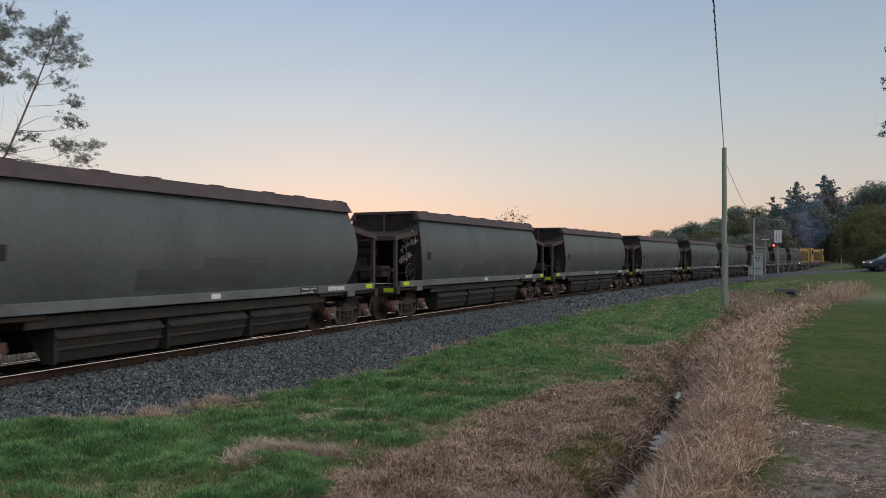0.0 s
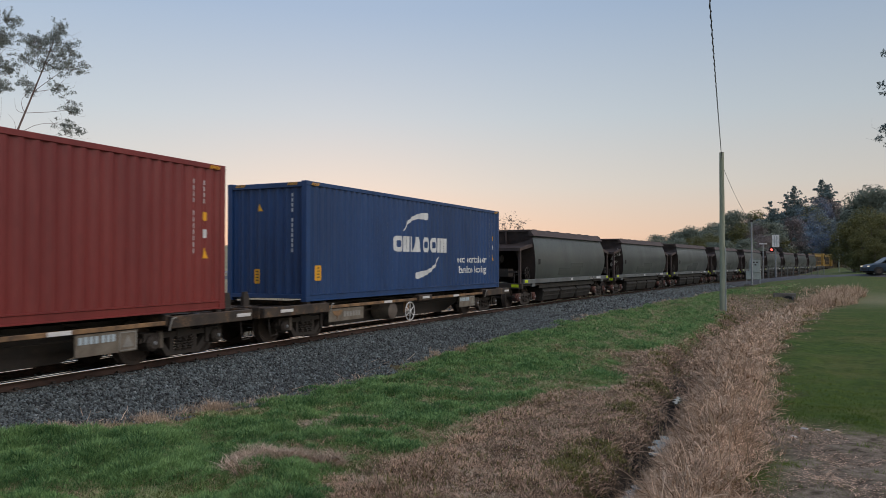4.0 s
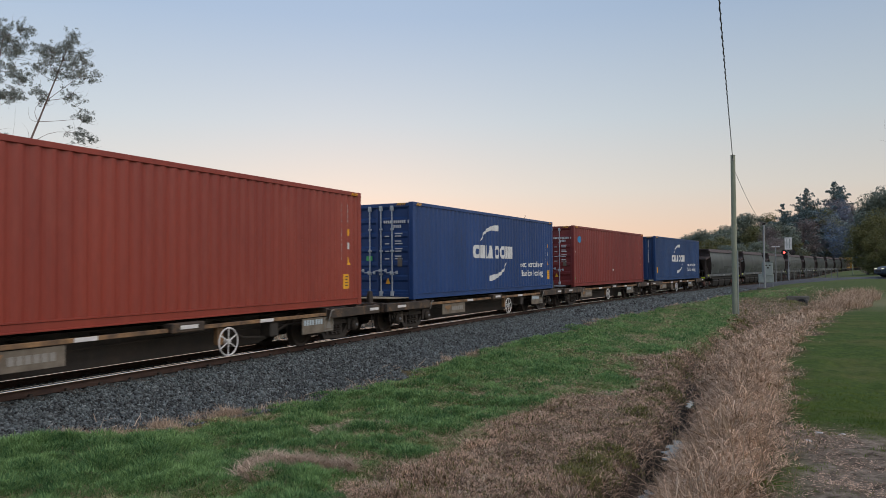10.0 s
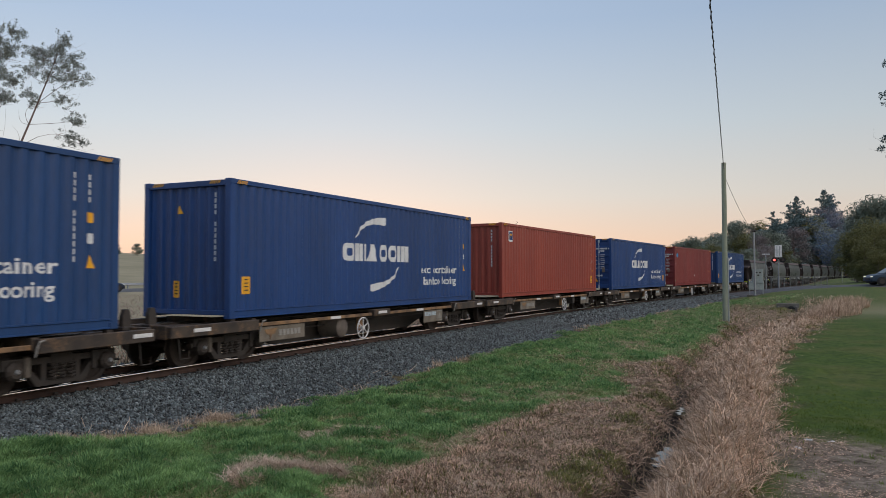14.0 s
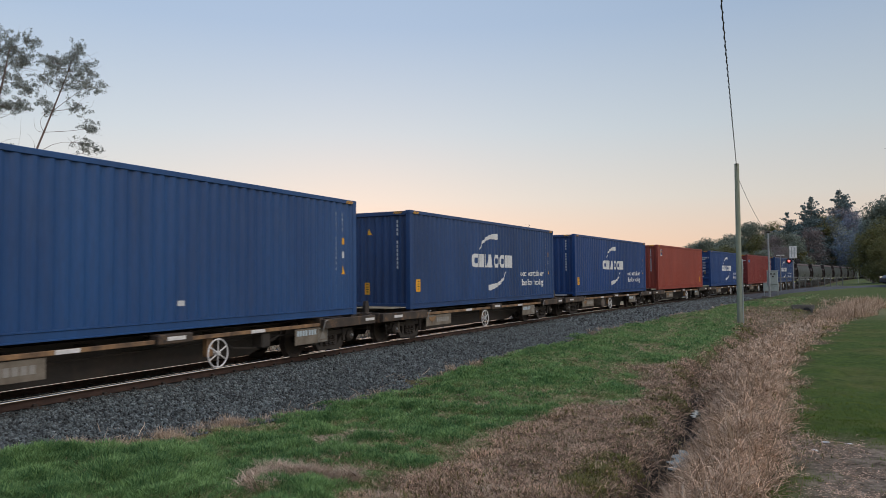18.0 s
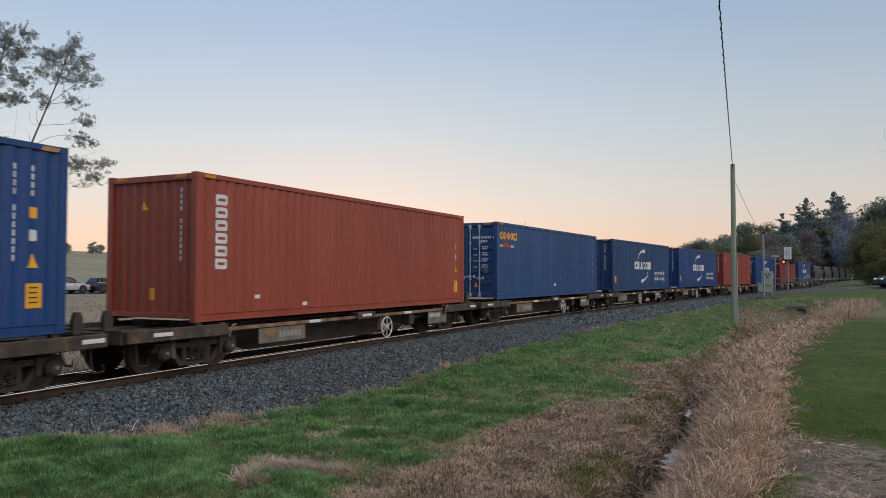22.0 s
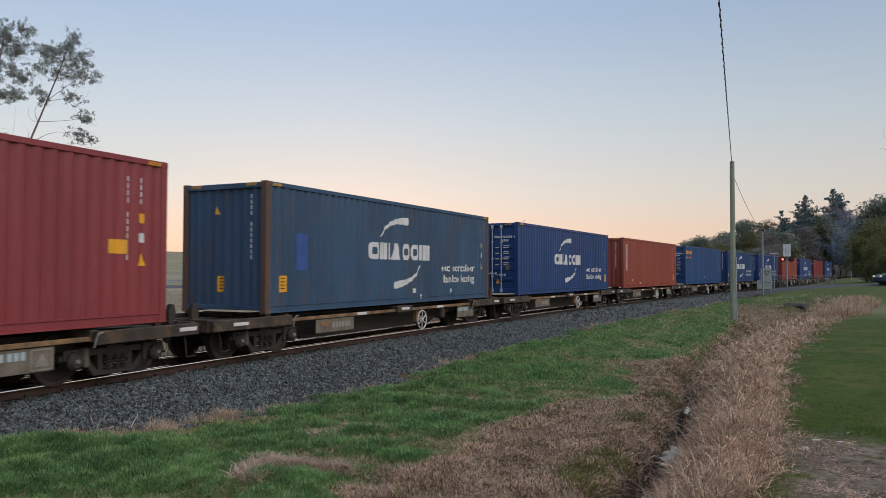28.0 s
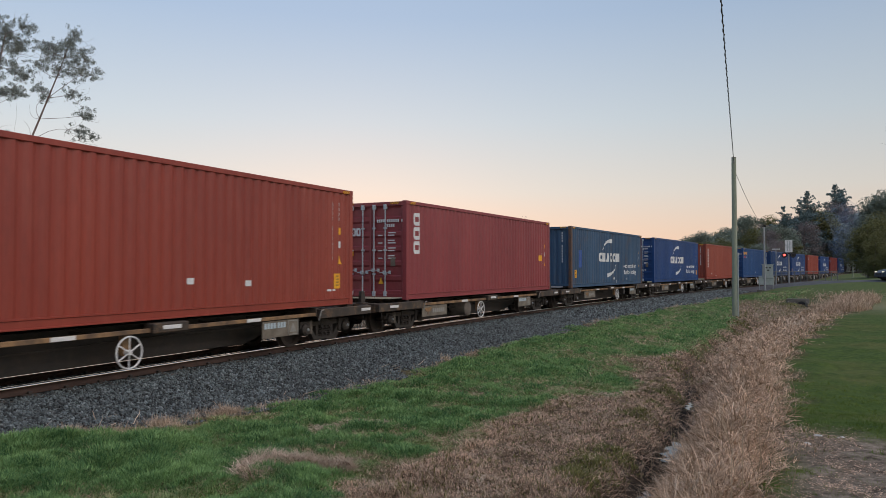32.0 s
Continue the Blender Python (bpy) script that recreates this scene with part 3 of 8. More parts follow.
for s in np.arange(-20, 130, 0.66):
    x, y = on_track(s)
    a = np.interp(s, ARC, _th)
    ob = part("sleeper", sleeper_mesh, SLEEPER, track)
    ob.matrix_basis = Matrix.LocRotScale((x, y, RAIL_LIFT), Euler((0, 0, a + random.uniform(-0.02, 0.02))), None)
    if 2 < s < 55:
        for off in (-0.655, 0.48):
            cx, cy = on_track(s, off)
            ob = part("rail_clip", clip_mesh, UNDER, track)
            ob.matrix_basis = Matrix.LocRotScale((cx, cy, RAIL_LIFT - 0.115), Euler((0, 0, a)), None)


# ---- roads ----
def road_line(pts):
    px, py = np.array([p[0] for p in pts], float), np.array([p[1] for p in pts], float)
    run = np.concatenate([[0], np.cumsum(np.hypot(np.diff(px), np.diff(py)))])

    def at(s, o):
        x, y = np.interp(s, run, px), np.interp(s, run, py)
        x2, y2 = np.interp(s + 0.5, run, px), np.interp(s + 0.5, run, py)
        x1, y1 = np.interp(s - 0.5, run, px), np.interp(s - 0.5, run, py)
        q = math.hypot(x2 - x1, y2 - y1) or 1
        return x - o * (y2 - y1) / q, y + o * (x2 - x1) / q
    return at, run[-1]


def road(name, pts, half, label, lift=0.06):
    at, length = road_line(pts)
    verts, faces = [], []
    offs = (-half - 1.6, -half, -half * 0.4, half * 0.4, half, half + 1.6)
    ss = np.linspace(0, length, max(8, int(length / 2)))
    for i, s in enumerate(ss):
        z = sum(float(ground_z(*at(s, o))) for o in (-half, 0, half)) / 3 + 0.05
        for o in offs:
            x, y = at(s, o)
            verts.append((x, y, z + lift if abs(o) <= half else float(ground_z(x, y)) - 0.04))
        if i:
            for j in range(5):
                a = (i - 1) * 6 + j
                faces.append((a, a + 6, a + 7, a + 1))
    ob = new(name, raw_mesh(name, verts, faces, ASPHALT))
    return tagged(ob, label, "road", kind="structure")


road("road", [(62, -80), (64, -40), (66.5, -16), (70, -8.5), (75, -3.2), (79.5, 1.5), (83, 9), (85, 20), (85, 40), (82, 60)], 3.2, "grey asphalt side road over a level crossing")
road("highway", [(-200, 96), (-40, 74), (52, 62.5), (110, 55), (300, 22)], 4.2, "grey asphalt main road beyond the railway")


# ---- shipping containers ----
CL, CW, CH = 12.192, 2.438, 2.896
PITCH_C = 0.278


def corrugation(length, y_out, depth, z0, z1, x0):
    """A pressed wall: trapezoid ribs along x, from z0 to z1."""
    pts = []
    n = int(round(length / PITCH_C))
    p = length / n
    for k in range(n):
        a = x0 + k * p
        pts += [(a, y_out), (a + 0.26 * p, y_out), (a + 0.50 * p, y_out + depth), (a + 0.76 * p, y_out + depth)]
    pts.append((x0 + length, y_out))
    return pts


SIDE_PTS = corrugation(11.86, 0.0, 0.036, 0, 0, -5.93)
SIDE_X, SIDE_D = np.array([p[0] for p in SIDE_PTS]), np.array([p[1] for p in SIDE_PTS])
END_PTS = corrugation(2.16, 0.0, 0.045, 0, 0, -1.08)
END_X, END_D = np.array([p[0] for p in END_PTS]), np.array([p[1] for p in END_PTS])


def wall_mesh(pts, z0, z1, place, thick=0.0):
    bm = bmesh.new()
    lo = [bm.verts.new(place(a, d, z0)) for a, d in pts]
    hi = [bm.verts.new(place(a, d, z1)) for a, d in pts]
    for k in range(len(pts) - 1):
        bm.faces.new((lo[k], lo[k + 1], hi[k + 1], hi[k]))
    return bm


NEAR = -CW / 2 + 0.022
C_MESH = {}


def shared(key, make):
    if key not in C_MESH:
        C_MESH[key] = mesh_of(make(), key)
    return C_MESH[key]


def near_place(a, d, z):
    return (a, NEAR + d, z)


def far_place(a, d, z):
    return (a, -NEAR - d, z)


def rear_place(a, d, z):
    return (-CL / 2 + 0.06 + d, -a, z)


def front_place(a, d, z):
    return (CL / 2 - 0.06 - d, a, z)


def casting_mesh():
    return bbox(-0.089, 0.089, -0.081, 0.081, -0.059, 0.059, 0.012)


def roof_mesh():
    bm = bmesh.new()
    xs = np.linspace(-CL / 2 + 0.1, CL / 2 - 0.1, 90)
    rows = [[bm.verts.new((x, y, CH - 0.03 - (0.018 if (i // 2) % 2 else 0))) for y in (-1.17, 1.17)] for i, x in enumerate(xs)]
    for a, b in zip(rows, rows[1:]):
        bm.faces.new((a[0], b[0], b[1], a[1]))
    return bm


def door_leaf_mesh():
    """One door leaf with five pressed panels, hinged edge at y = 0, width 1.1."""
    bm = bmesh.new()
    zs = np.linspace(0.15, CH - 0.15, 7)
    prof = []
    for z0, z1 in zip(zs, zs[1:]):
        prof += [(0.0, z0), (0.0, z0 + 0.10), (0.035, z0 + 0.14), (0.035, z1 - 0.06)]
    prof.append((0.0, zs[-1]))
    x = -CL / 2 + 0.035
    rows = [[bm.verts.new((x + d * e, y, z)) for y, e in ((0.01, 0), (0.09, 0), (0.10, 1), (1.00, 1), (1.01, 0), (1.09, 0))] for d, z in prof]
    for a, b in zip(rows, rows[1:]):
        for k in range(5):
            bm.faces.new((a[k], a[k + 1], b[k + 1], b[k]))
    return bm


def lock_bar_mesh():
    bm = bmesh.new()
    tube(bm, [(0, 0, 0.10), (0, 0, CH - 0.10)], 0.019, 8)
    for z in (0.16, CH - 0.18):
        box(bm, -0.03, 0.05, -0.045, 0.045, z - 0.06, z + 0.08)
    for z in (0.75, 1.45, 2.1):
        box(bm, -0.026, 0.04, -0.045, 0.045, z - 0.025, z + 0.025)
    return bm


def handle_mesh():
    bm = bmesh.new()
    tube(bm, [(-0.03, 0.0, 0.0), (-0.045, 0.16, 0.0), (-0.035, 0.34, -0.01)], 0.014, 6)
    box(bm, -0.05, 0.0, 0.13, 0.22, -0.05, 0.05)
    box(bm, -0.04, 0.0, -0.03, 0.03, -0.05, 0.05)
    return bm


def stripe_mesh(n=5):
    bm = bmesh.new()
    w = 0.30 / (2 * n)
    for k in range(n):
        a = k * 2 * w
        bm.faces.new([bm.verts.new(c) for c in ((a, 0, 0), (a + w, 0, 0), (a + w + 0.05, 0, 0.07), (a + 0.05, 0, 0.07))])
    return bm


def drape(bm, xs, ds, place, z_lift=0.004):
    """Lays a flat drawing (x, z in its plane) over a pressed wall, cut at the ribs."""
    lo, hi = min(v.co.x for v in bm.verts), max(v.co.x for v in bm.verts)
    for x in xs:
        if lo + 0.002 < x < hi - 0.002:
            bmesh.ops.bisect_plane(bm, geom=list(bm.verts) + list(bm.edges) + list(bm.faces), plane_co=(x, 0, 0), plane_no=(1, 0, 0), dist=0.0005)
    for v in bm.verts:
        v.co = Vector(place(v.co.x, float(np.interp(v.co.x, xs, ds)) - z_lift, v.co.z))
    return bm


def flat_poly(bm, pts):
    bm.faces.new([bm.verts.new((x, 0, z)) for x, z in pts])
    return bm


def rounded(x0, x1, z0, z1, r=0.06, n=3):
    pts = []
    for cx, cz, a0 in ((x1 - r, z1 - r, 0), (x0 + r, z1 - r, 90), (x0 + r, z0 + r, 180), (x1 - r, z0 + r, 270)):
        pts += [(cx + r * math.cos(radians(a0 + 90 * k / n)), cz + r * math.sin(radians(a0 + 90 * k / n))) for k in range(n + 1)]
    return pts


def words_mesh(text, size, x, z, width):
    """Letters of the built-in font as a flat drawing."""
    cu = bpy.data.curves.new("words", "FONT")
    cu.body, cu.size = text, size
    cu.resolution_u = 2
    cu.offset = size * 0.018
    ob = bpy.data.objects.new("words", cu)
    me = bpy.data.meshes.new_from_object(ob)
    bm = bmesh.new()
    bm.from_mesh(me)
    bpy.data.objects.remove(ob)
    bpy.data.meshes.remove(me)
    left, right = min(v.co.x for v in bm.verts), max(v.co.x for v in bm.verts)
    k = width / (right - left)
    for v in bm.verts:
        v.co = Vector(((v.co.x - left) * k + x, 0, v.co.y + z))
    return bm


def crescent(cx, cz, r, a0, a1, w, n=14):
    """A brush-stroke arc, thick in its second half and pointed at its start."""
    out, inn = [], []
    for k in range(n + 1):
        f = k / n
        a = radians(a0 + (a1 - a0) * f)
        t = w * (0.08 + 0.92 * f ** 1.6) * 0.5
        out.append((cx + (r + t) * math.cos(a) * 1.18, cz + (r + t) * math.sin(a)))
        inn.append((cx + (r - t) * math.cos(a) * 1.18, cz + (r - t) * math.sin(a)))
    return out + inn[::-1]


def strips_from(bm, pts):
    n = len(pts) // 2
    a = [bm.verts.new((x, 0, z)) for x, z in pts[:n]]
    b = [bm.verts.new((x, 0, z)) for x, z in pts[n:][::-1]]
    for k in range(n - 1):
        bm.faces.new((a[k], a[k + 1], b[k + 1], b[k]))
    return bm


def ring_shape(x0, x1, z0, z1, r, t):
    """A rounded ring of thickness t."""
    bm = bmesh.new()
    out, inn = rounded(x0, x1, z0, z1, r), rounded(x0 + t, x1 - t, z0 + t, z1 - t, max(0.01, r - t * 0.6))
    a = [bm.verts.new((x, 0, z)) for x, z in out]
    b = [bm.verts.new((x, 0, z)) for x, z in inn]
    for k in range(len(a)):
        j = (k + 1) % len(a)
        bm.faces.new((a[k], a[j], b[j], b[k]))
    return bm


def bar_shape(x0, x1, z0, z1, n):
    """A row of n upright bars."""
    bm = bmesh.new()
    w = (x1 - x0) / (2 * n - 1)
    for k in range(n):
        flat_poly(bm, [(x0 + 2 * k * w - 0.02, z0), (x0 + (2 * k + 1) * w + 0.02, z0), (x0 + (2 * k + 1) * w + 0.02, z1), (x0 + 2 * k * w - 0.02, z1)])
    return bm


def wedge_shape(x0, x1, z0, z1):
    return flat_poly(bmesh.new(), [(x0, z0), (x1, z0), (x0 + 0.62 * (x1 - x0), z1), (x0 + 0.38 * (x1 - x0), z1)])


EMBLEM = [("a", lambda: ring_shape(-1.90, -1.36, 1.26, 1.72, 0.14, 0.13)), ("b", lambda: bar_shape(-1.30, -0.80, 1.26, 1.72, 3)), ("c", lambda: wedge_shape(-0.77, -0.20, 1.26, 1.72)), ("d", lambda: ring_shape(-0.12, 0.33, 1.26, 1.72, 0.14, 0.13)), ("e", lambda: ring_shape(0.38, 0.87, 1.26, 1.72, 0.14, 0.13)), ("f", lambda: bar_shape(0.93, 1.51, 1.26, 1.72, 3))]


def stroke(pts):
    """A brush stroke: places and widths along it."""
    bm = bmesh.new()
    up, low = [], []
    for i, (x, z, w) in enumerate(pts):
        (xa, za, _), (xb, zb, _) = pts[max(i - 1, 0)], pts[min(i + 1, len(pts) - 1)]
        q = math.hypot(xb - xa, zb - za)
        up.append(bm.verts.new((x - (zb - za) / q * w / 2, 0, z + (xb - xa) / q * w / 2)))
        low.append(bm.verts.new((x + (zb - za) / q * w / 2, 0, z - (xb - xa) / q * w / 2)))
    for k in range(len(pts) - 1):
        bm.faces.new((up[k], up[k + 1], low[k + 1], low[k]))
    return bm


def emblem_arcs():
    return stroke(((-1.31, 1.87, 0.02), (-1.20, 2.00, 0.06), (-1.02, 2.15, 0.09), (-0.75, 2.27, 0.12), (-0.45, 2.34, 0.15), (-0.10, 2.37, 0.20), (0.15, 2.37, 0.22), (0.25, 2.39, 0.14)))


def emblem_arc_low():
    return stroke(((0.95, 1.11, 0.02), (0.86, 0.97, 0.06), (0.68, 0.82, 0.09), (0.40, 0.70, 0.12), (0.10, 0.62, 0.15), (-0.25, 0.57, 0.20), (-0.48, 0.54, 0.20), (-0.58, 0.53, 0.12)))


def code_column(x, z_top, n, w=0.055, h=0.085, step=0.135, skip=()):
    """An upright row of small plain bars."""
    bm = bmesh.new()
    for k in range(n):
        if k not in skip:
            flat_poly(bm, [(x, z_top - k * step), (x + w, z_top - k * step), (x + w, z_top - k * step - h), (x, z_top - k * step - h)])
    return bm


def triangle_sign(x, z, s=0.17):
    return flat_poly(bmesh.new(), [(x, z), (x + s, z), (x + s * 0.55, z + s * 1.05), (x + s * 0.45, z + s * 1.05)])


def plate_sign(x, z, w=0.24, h=0.32):
    return flat_poly(bmesh.new(), rounded(x, x + w, z, z + h, 0.02))


def plate_lines(x, z, w=0.24, h=0.32):
    bm = bmesh.new()
    for k in range(4):
        zz = z + h * (0.2 + 0.2 * k)
        flat_poly(bm, [(x + w * 0.2, zz), (x + w * 0.8, zz), (x + w * 0.8, zz + h * 0.06), (x + w * 0.2, zz + h * 0.06)])
    return bm


def on_side(name, bm, mat, parent, label="", lift=0.004):
    return part(name, drape(bm, SIDE_X, SIDE_D, near_place, lift), mat, parent, label)


def on_rear(name, bm, mat, parent, label="", lift=0.004):
    return part(name, drape(bm, END_X, END_D, rear_place, lift), mat, parent, label)


def on_doors(name, bm, mat, parent, label=""):
    for v in bm.verts:
        v.co = Vector((-CL / 2 + 0.029, -v.co.x, v.co.z))
    return part(name, bm, mat, parent, label)


def container(paint, rear, label, corner=None):
    """A 12.19 m high container; its rear end carries doors or a pressed wall."""
    c = new("shipping_container")
    tagged(c, label, "shipping container", group="containers on the train")
    corner = corner or paint
    side = part("side_wall", shared("near_wall", lambda: wall_mesh(SIDE_PTS, 0.16, CH - 0.10, near_place)), paint, c)
    part("side_wall", shared("far_wall", lambda: wall_mesh(SIDE_PTS, 0.16, CH - 0.10, far_place)), paint, c)
    part("front_wall", shared("front_wall", lambda: wall_mesh(END_PTS, 0.12, CH - 0.10, front_place)), paint, c)
    part("roof_panel", shared("roof", roof_mesh), ROOF_STEEL, c)
    part("floor_pan", shared("floor", lambda: box(bmesh.new(), -6.0, 6.0, -1.15, 1.15, 0.08, 0.17)), UNDER, c)
    for s in (-1, 1):
        y = s * (CW / 2 - 0.04)
        o = part("top_rail", shared("top_rail", lambda: bbox(-5.95, 5.95, -0.032, 0.032, -0.05, 0.05, 0.008)), paint, c)
        o.location = (0, y, CH - 0.055)
        o = part("bottom_rail", shared("bottom_rail", lambda: extrude_profile(bmesh.new(), [(-0.034, -0.085), (0.034, -0.085), (0.034, -0.066), (0.016, -0.058), (0.016, 0.050), (0.034, 0.060), (0.034, 0.085), (-0.034, 0.085), (-0.034, 0.060), (-0.016, 0.050), (-0.016, -0.058), (-0.034, -0.066)], -5.95, 5.95, "x")), paint, c)
        o.location = (0, y, 0.10)
        for e in (-1, 1):
            o = part("corner_post", shared("post", lambda: bbox(-0.08, 0.08, -0.075, 0.075, 0.10, CH - 0.10, 0.015)), corner, c)
            o.location = (e * (CL / 2 - 0.082), s * (CW / 2 - 0.077), 0)
            for z in (0.06, CH - 0.06):
                o = part("corner_casting", shared("casting", casting_mesh), RUST_CORNER if corner != paint else corner, c)
                o.location = (e * (CL / 2 - 0.090), s * (CW / 2 - 0.082), z)
    for e in (-1, 1):
        o = part("end_header", shared("header", lambda: bbox(-0.06, 0.06, -1.06, 1.06, -0.06, 0.06, 0.008)), paint, c)
        o.location = (e * (CL / 2 - 0.07), 0, CH - 0.085)
        o = part("end_sill", shared("sill", lambda: bbox(-0.06, 0.06, -1.06, 1.06, -0.05, 0.05, 0.008)), paint, c)
        o.location = (e * (CL / 2 - 0.07), 0, 0.125)
    for x, e in ((-5.90, 0), (5.60, 0)):
        o = part("warning_mark", shared("stripes", stripe_mesh), YELLOW, c)
        o.location = (x, -CW / 2 - 0.006, CH - 0.10)
    for y in (-0.95, 0.65):
        o = part("warning_mark", shared("stripes", stripe_mesh), YELLOW, c)
        o.matrix_basis = pose(-CL / 2 - 0.006, y + 0.3, CH - 0.10, 0, 0, -90)
    if rear == "doors":
        for s in (-1, 1):
            leaf = part("door", shared("leaf%d" % s, lambda s=s: mirror_leaf(door_leaf_mesh(), s)), paint, c)
            for y, z in ((0.70, 0.86), (0.30, 0.80)) if s > 0 else ((-0.10, 0.86), (-0.49, 0.80)):
                bar = part("lock_bar", shared("lock_bar", lock_bar_mesh), LOCK_STEEL, leaf, "pale grey lock bar")
                bar.location = (-CL / 2 - 0.005, y, 0)
                h = part("handle", shared("handle", handle_mesh), LOCK_STEEL, leaf)
                h.location = (-CL / 2 - 0.01, y - 0.17, z)
    else:
        part("rear_wall", shared("rear_wall", lambda: wall_mesh(END_PTS, 0.14, CH - 0.12, rear_place)), paint, c)
    return c


def mirror_leaf(bm, s):
    for v in bm.verts:
        v.co.y = s * (1.10 - v.co.y)
    return bm


def code_marks(c, rear, ink=WHITE):
    """Number bars, warning triangle and small stickers that every box carries."""
    def side(name, key, make, mat, lift=0.004):
        ob = part(name, shared(key, lambda: drape(make(), SIDE_X, SIDE_D, near_place, lift)), mat, c)
        return ob
    side("number_code", "codes_a", lambda: code_column(5.17, 2.55, 12, 0.058, 0.088, 0.122, skip=(4,)), ink)
    side("type_code", "codes_b", lambda: code_column(5.47, 2.55, 4, 0.058, 0.088, 0.122), ink)
    side("hazard_triangle", "tri_side", lambda: triangle_sign(5.42, 1.02, 0.2), YELLOW)
    side("height_sticker", "height_side", lambda: plate_sign(5.44, 1.76, 0.15, 0.17), YELLOW)
    side("white_sticker", "white_side", lambda: plate_sign(5.44, 1.42, 0.15, 0.17), ink)
    if rear == "doors":
        on_doors("number_code", code_rows(0.18, 2.36, (4, 6, 1)), ink, c)
        on_doors("type_code", code_rows(0.52, 2.22, (4,)), ink, c)
        bm = bmesh.new()
        for k in range(11):
            for x, w in ((0.22, 0.15 if k % 3 == 1 else 0.0), (0.57, 0.0 if k % 3 == 2 else 0.26 - 0.04 * (k % 2))):
                if w:
                    z = 1.98 - 0.075 * k
                    flat_poly(bm, [(x, z), (x + w, z), (x + w, z - 0.034), (x, z - 0.034)])
        on_doors("weight_table", bm, ink, c)
        on_doors("hazard_triangle", triangle_sign(0.24, 0.46, 0.17), YELLOW, c)
        on_doors("plate", plate_sign(0.66, 0.98, 0.16, 0.27), PLATE, c)
    else:
        part("number_code", shared("codes_rear", lambda: drape(code_column(0.70, 2.62, 12, 0.058, 0.088, 0.122, skip=(4,)), END_X, END_D, rear_place)), ink, c)
        part("hazard_triangle", shared("tri_rear", lambda: drape(triangle_sign(-0.32, 2.20), END_X, END_D, rear_place)), YELLOW, c)


def code_rows(x, z, groups):
    bm = bmesh.new()
    for g in groups:
        for k in range(g):
            flat_poly(bm, [(x, z), (x + 0.05, z), (x + 0.05, z - 0.09), (x, z - 0.09)])
            x += 0.072
        x += 0.06
    return bm


def emblem(c, ink=WHITE):
    def side(name, key, make, label=""):
        return part(name, shared(key, lambda: drape(make(), SIDE_X, SIDE_D, near_place)), ink, c, label)
    for key, make in EMBLEM:
        side("emblem_block", "emb_" + key, make, "plain white emblem block")
    side("emblem_arc", "emb_arc", emblem_arcs, "white brush-stroke arc")
    side("emblem_arc", "emb_arc_low", emblem_arc_low, "white brush-stroke arc")
    for word, size, x, z, width in (("eco", 0.345, 2.35, 0.94, 0.68), ("container", 0.345, 3.16, 0.94, 1.75), ("bamboo", 0.34, 2.56, 0.585, 1.12), ("flooring", 0.34, 3.77, 0.585, 1.08)):
        side("word", word, lambda: words_mesh(word, size, x, z, width), "white word " + word)


def sticker_set(c, *, side=None, rear=None):
    if side:
        on_side("caution_sticker", plate_sign(side[0], side[1], 0.27, 0.37), YELLOW, c)
        on_side("caution_text", plate_lines(side[0], side[1], 0.27, 0.37), DECK, c, lift=0.008)
    if rear:
        on_rear("caution_sticker", plate_sign(rear[0], rear[1], 0.20, 0.36), YELLOW, c)
        on_rear("caution_text", plate_lines(rear[0], rear[1], 0.20, 0.36), DECK, c, lift=0.008)


